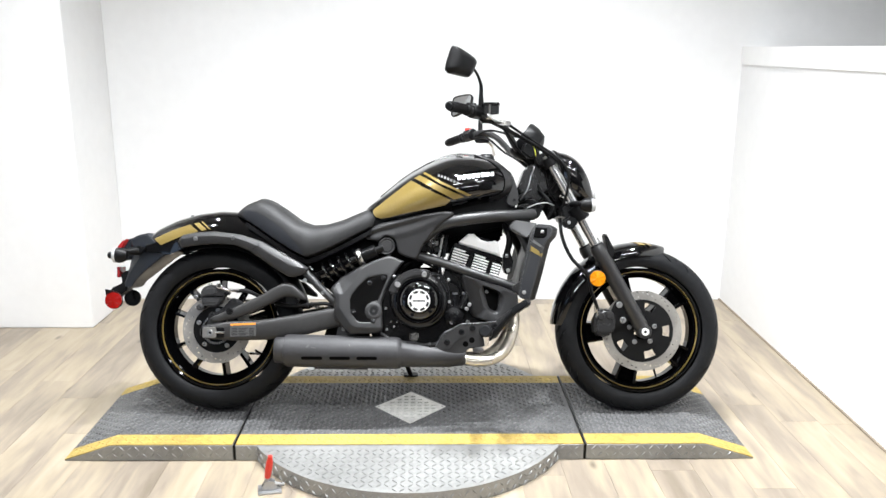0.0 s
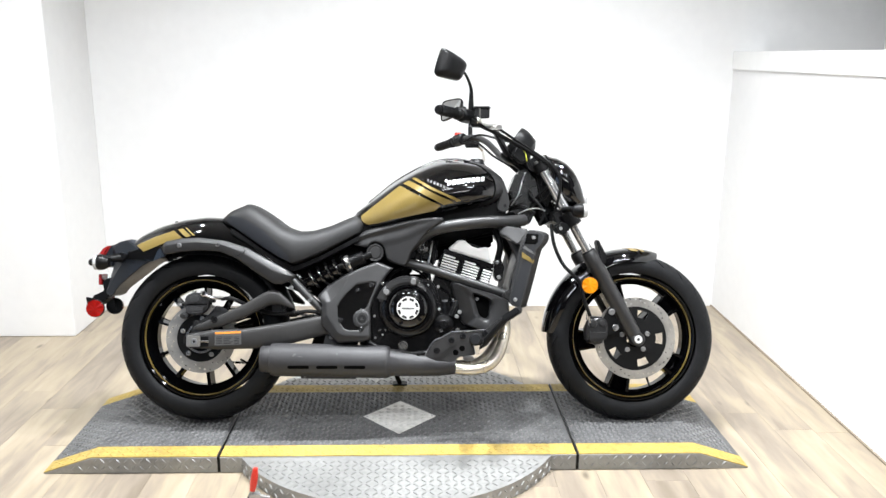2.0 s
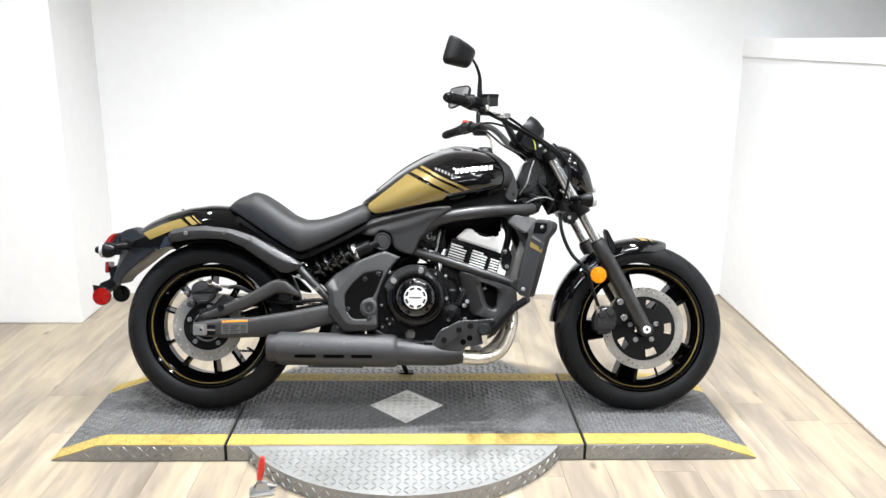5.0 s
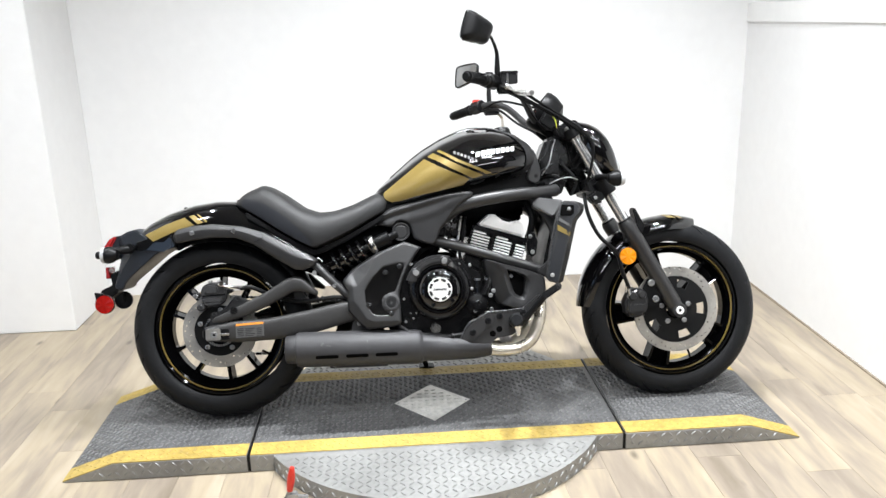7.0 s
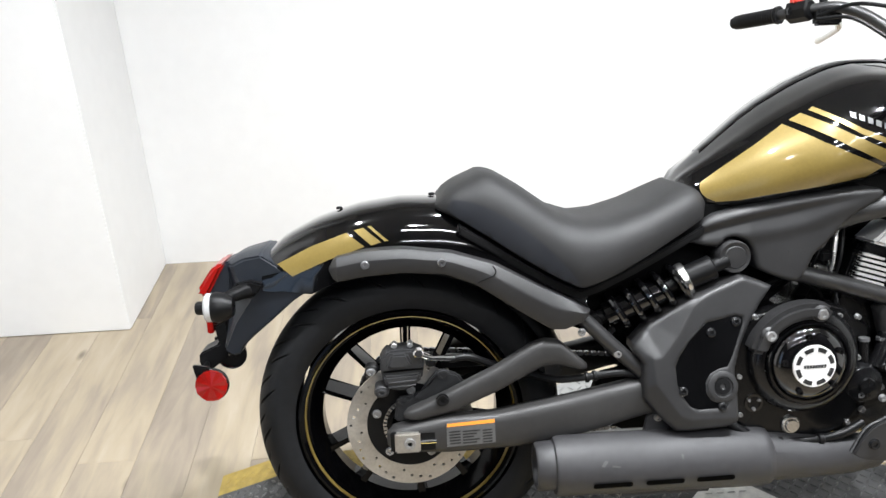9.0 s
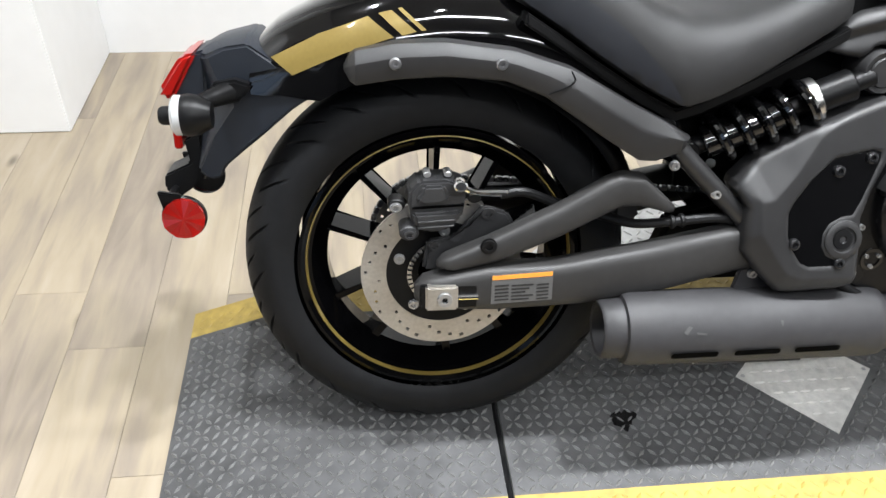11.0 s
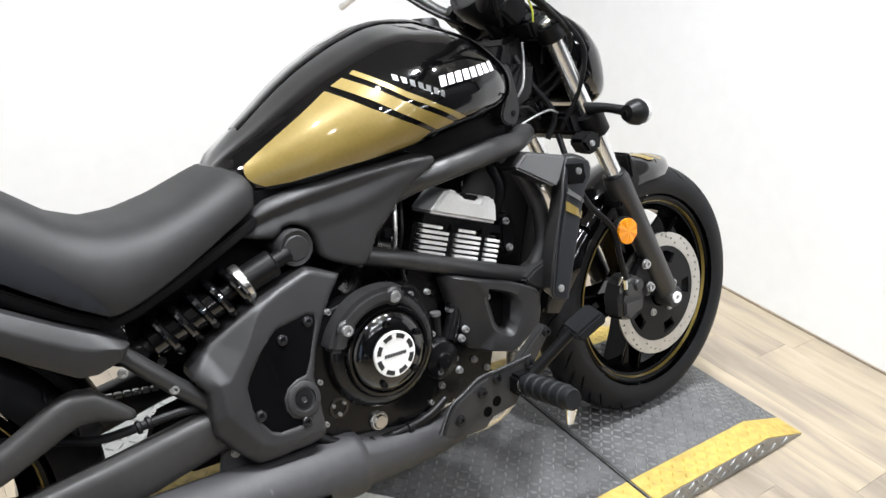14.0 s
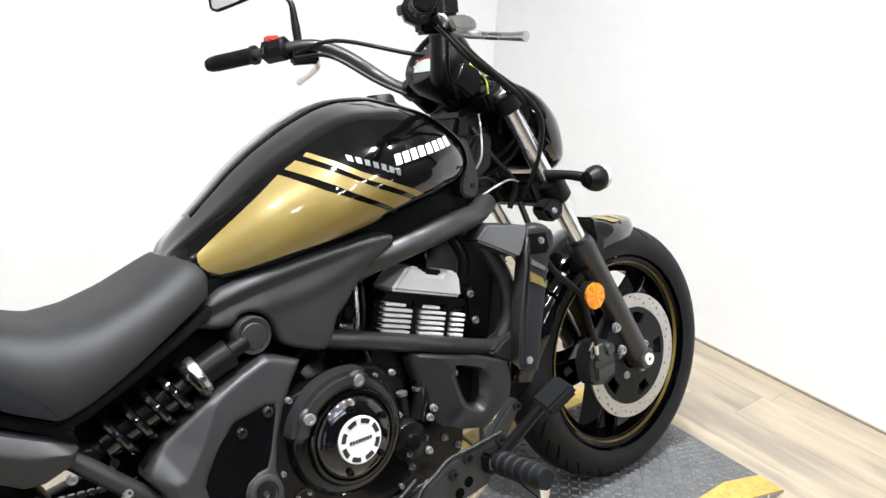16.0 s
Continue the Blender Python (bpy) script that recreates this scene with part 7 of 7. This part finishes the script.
# Handlebar.
half = [(1.135, 0.0, 0.985), (1.130, 0.045, 0.988), (1.105, 0.085, 1.008), (1.062, 0.155, 1.068), (1.030, 0.195, 1.096), (0.995, 0.222, 1.107), (0.950, 0.266, 1.104), (0.900, 0.345, 1.099), (0.852, 0.424, 1.094)]
barline = [(x, -y, z) for x, y, z in reversed(half)] + half[1:]
bar = part("handlebar", tube(barline, 0.0125, 14, 5), FRAMEP, bike, "satin black swept handlebar")
for s in (-1, 1):
    part("riser", rod((1.180, s * 0.045, 0.945), (1.128, s * 0.045, 0.990), 0.017, 16, 0.003), BLACK, bar)
    part("bar_clamp", put(bevelled(box(-0.02, 0.02, -0.018, 0.018, -0.018, 0.018), 0.006), pose(1.132, s * 0.045, 0.988, 0, 40, 0)), BLACK, bar)
    p0, p1 = Vector((0.918, s * 0.316, 1.101)), Vector((0.854, s * 0.420, 1.0942))
    grip = part("grip", tube([p0, p0.lerp(p1, 0.06), p0.lerp(p1, 0.1), p0.lerp(p1, 0.95), p1], [0.021, 0.021, 0.0165, 0.0172, 0.0165], 20, curve=False), BLACK, bar, "black rubber grip")
    for k in range(14):
        c = p0.lerp(p1, 0.15 + 0.055 * k)
        dd = (p1 - p0).normalized()
        part("grip_rib", rod(c - dd * 0.0012, c + dd * 0.0012, 0.0181, 20), BLACK, grip)
    part("bar_end", rod(p1, p1 + (p1 - p0).normalized() * 0.010, 0.0135, 18, 0.002), BLACK, grip)
    c = Vector((0.945, s * 0.268, 1.104))
    dd = (p1 - p0).normalized()
    box_ob = part("switch_box", tube([c - dd * 0.028, c - dd * 0.024, c + dd * 0.024, c + dd * 0.028], [0.020, 0.026, 0.026, 0.020], 8, curve=False), BLACK, bar, "black switch housing")
    part("switch_cap", bevelled(box(c.x - 0.022, c.x + 0.006, c.y - 0.012, c.y + 0.012, c.z + 0.018, c.z + 0.030), 0.003), REDP if s > 0 else BLACK, box_ob, "red switch" if s > 0 else "")
    part("switch_button", bevelled(box(c.x - 0.032, c.x - 0.020, c.y - 0.008, c.y + 0.010, c.z - 0.008, c.z + 0.008), 0.002), DEEP, box_ob)
    lev = part("lever", tube([(1.010, s * 0.235, 1.085), (1.035, s * 0.262, 1.066), (1.045, s * 0.31, 1.055), (1.052, s * 0.365, 1.046), (1.056, s * 0.402, 1.041)], [0.009, 0.0075, 0.0068, 0.0066, 0.0085], 12), ALU, bar, "silver hand lever")
    part("lever_perch", bevelled(box(0.965, 1.025, s * 0.240 - 0.014, s * 0.240 + 0.014, 1.068, 1.108), 0.005), BLACK, bar)
    near = -0.020 if s < 0 else 0.0
    st = part("mirror_stem", tube([(0.988 + near, s * 0.246, 1.108), (0.988 + near, s * 0.250, 1.165), (0.986 + near, s * 0.258, 1.205), (0.965 + near, s * 0.292, 1.240 - 0.2 * near), (0.935 + near, s * 0.330, 1.252 - 0.2 * near)], [0.0075, 0.0085, 0.006, 0.0048, 0.005], 12), BLACK, bar, "black mirror stem")
    part("stem_boot", tube([(0.988 + near, s * 0.246, 1.100), (0.988 + near, s * 0.249, 1.150), (0.988 + near, s * 0.252, 1.180)], [0.009, 0.0095, 0.006], 14), BLACK, st)
    M = pose(0.892 if s < 0 else 0.912, s * 0.372, 1.248 if s < 0 else 1.254, 0, 0, 0) @ pose(0, 0, 0, 0, 0, (-48 if s < 0 else 44)) @ pose(0, 0, 0, -15 if s < 0 else 0, 0, 0) @ Matrix.Diagonal((1, 0.90, 1.06 if s < 0 else 1.0, 1)) @ pose(0, 0, 0, 0, 8, 0)
    outline = smooth2([(-0.062, -0.044), (-0.066, -0.036), (-0.068, 0.0), (-0.066, 0.032), (-0.060, 0.040), (-0.030, 0.044), (0.040, 0.042), (0.060, 0.036), (0.066, 0.026), (0.062, -0.004), (0.056, -0.020), (0.046, -0.028), (0.0, -0.039), (-0.050, -0.049)], 3)
    # The outline lies across the bike: outer end first, the narrow end by the stem.
    shell = []
    for dx, k in ((0.0, 0.97), (0.004, 1.0), (0.014, 0.93), (0.026, 0.72), (0.034, 0.4)):
        shell.append([(dx, -s * u * k, v * k) for u, v in outline])
    mir = part("mirror_shell", put(loft(shell), M), BLACK, st, "black mirror shell", 40)
    part("mirror_glass", put(loft([[(-0.0008, -s * u * 0.93, v * 0.92) for u, v in outline], [(0.001, -s * u * 0.93, v * 0.92) for u, v in outline]]), M), MIRROR, mir, "mirror glass")
    part("mirror_rim", put(tube([(-0.0005, -s * u * 0.96, v * 0.96) for u, v in outline] + [(-0.0005, -s * outline[0][0] * 0.96, outline[0][1] * 0.96)], 0.0034, 8, curve=False), M), GLOSS, mir, "gloss black mirror rim")
bar.matrix_basis = pose(1.136, 0.034, 0.000, 0, 0, -1.3) @ pose(-1.13, 0, 0)
# Brake master cylinder on the near bar.
res = part("brake_reservoir", bevelled(box(0.968, 1.022, -0.250, -0.200, 1.098, 1.135), 0.005), BLACK, bar, "black brake fluid reservoir")
part("reservoir_lid", bevelled(box(0.965, 1.025, -0.253, -0.197, 1.133, 1.141), 0.003), BLACK, res)
part("reservoir_band", bevelled(box(0.985, 0.991, -0.2515, -0.2, 1.098, 1.134), 0.001), CHROME, res)
part("master_cylinder", rod((0.975, -0.255, 1.090), (1.045, -0.19, 1.082), 0.0115, 14, 0.003), ALU, res, "silver master cylinder")
part("master_body", bevelled(plate([(0.985, 1.095), (1.03, 1.098), (1.05, 1.085), (1.045, 1.070), (1.0, 1.072)], -0.262, -0.225), 0.005), ALU, res, "silver master cylinder body")
part("hose_union", rod((1.045, -0.19, 1.082), (1.065, -0.17, 1.075), 0.007, 10, 0.001), CHROME, res)
shift(res, 0.010, -0.022, -0.004)
CABLES = [("brake_line", [(1.055, -0.180, 1.078), (1.12, -0.14, 1.045), (1.19, -0.12, 1.005), (1.26, -0.125, 0.955), (1.30, -0.13, 0.90), (1.295, -0.115, 0.82), (1.275, -0.085, 0.745)], 0.0055),
          ("throttle_cable", [(0.965, -0.255, 1.085), (1.03, -0.205, 1.065), (1.12, -0.15, 1.030), (1.20, -0.135, 0.985), (1.275, -0.118, 0.925), (1.26, -0.085, 0.84), (1.20, -0.06, 0.80)], 0.0048),
          ("throttle_cable", [(0.965, -0.250, 1.078), (1.04, -0.195, 1.055), (1.13, -0.14, 1.020), (1.22, -0.125, 0.965), (1.26, -0.10, 0.88), (1.21, -0.06, 0.82)], 0.0045),
          ("switch_wire", [(0.965, -0.245, 1.088), (1.03, -0.195, 1.082), (1.10, -0.10, 1.01), (1.15, -0.06, 0.96)], 0.004),
          ("clutch_cable", [(0.97, 0.250, 1.088), (1.03, 0.18, 1.105), (1.12, 0.07, 1.065), (1.19, -0.02, 1.03), (1.25, -0.06, 0.96), (1.24, -0.07, 0.88)], 0.0045),
          ("switch_wire", [(0.965, 0.245, 1.080), (1.02, 0.19, 1.075), (1.08, 0.11, 1.010), (1.14, 0.05, 0.965)], 0.0045),
          ("loom", [(1.18, -0.055, 0.90), (1.20, -0.085, 0.84), (1.245, -0.095, 0.78), (1.23, -0.09, 0.73)], 0.006),
          ("loom", [(1.10, -0.09, 0.80), (1.15, -0.10, 0.83), (1.19, -0.08, 0.86)], 0.005),
          ("loom", [(1.12, -0.07, 0.79), (1.17, -0.095, 0.80), (1.21, -0.09, 0.775)], 0.0035)]
for name, pts, r in CABLES:
    part(name, tube(pts, r, 8), BLACK, bike)
part("key_tag", tube([(1.158, -0.095, 1.022), (1.166, -0.115, 1.006), (1.176, -0.118, 0.985), (1.180, -0.115, 0.962)], 0.0019, 6), TAGY, bike, "thin yellow tie")
part("ignition_box", bevelled(plate([(1.120, 0.85), (1.150, 0.885), (1.195, 0.885), (1.185, 0.82), (1.14, 0.80)], -0.10, -0.06), 0.006), DEEP, bike, "black connector box")
part("stem_cover", bevelled(plate([(1.10, 0.80), (1.15, 0.93), (1.20, 0.95), (1.24, 0.86), (1.20, 0.76)], -0.055, 0.055), 0.01), DEEP, bike)
for pts, r in (([(1.125, -0.095, 0.800), (1.150, -0.110, 0.840), (1.165, -0.100, 0.890), (1.180, -0.08, 0.925)], 0.0022), ([(1.150, -0.105, 0.770), (1.185, -0.115, 0.785), (1.220, -0.110, 0.790), (1.250, -0.10, 0.782)], 0.0021)):
    part("braided_line", tube(pts, r, 8), BOLT, bike, "bright braided line")
part("hose_guide", bevelled(plate([(1.270, 0.722), (1.300, 0.742), (1.335, 0.730), (1.330, 0.700), (1.295, 0.690)], -0.145, -0.10), 0.008), BLACK, bike, "black hose guide")
hexbolt(1.300, -0.145, 0.716, 0.005, 0.005, parent=bike, name="guide_bolt")

# ---- floor boards ----
BOARD, LONG = 0.152, 1.22
board_mesh = {}


def board_bm(w, l):
    bm = box(-w / 2 + 0.0003, w / 2 - 0.0003, 0.0003, l - 0.0003, -0.004, 0.0, 0.0005, 1)
    return bm


rng = random.Random(7)
x = LEFT
while x < 2.62:
    y, first = FRONT, 0.2 + rng.random() * (LONG - 0.2)
    while y < BACK:
        l = min(first, BACK - y)
        if l > 0.02:
            key = round(l, 3)
            if key not in board_mesh:
                me = bpy.data.meshes.new("floor_board")
                bm = board_bm(BOARD, l)
                bm.to_mesh(me)
                bm.free()
                me.materials.append(PLANK)
                board_mesh[key] = me
            ob = new("floor_board", board_mesh[key])
            ob.parent = floor
            ob.location = (x + BOARD / 2, y, 0)
        y += first
        first = LONG
    x += BOARD
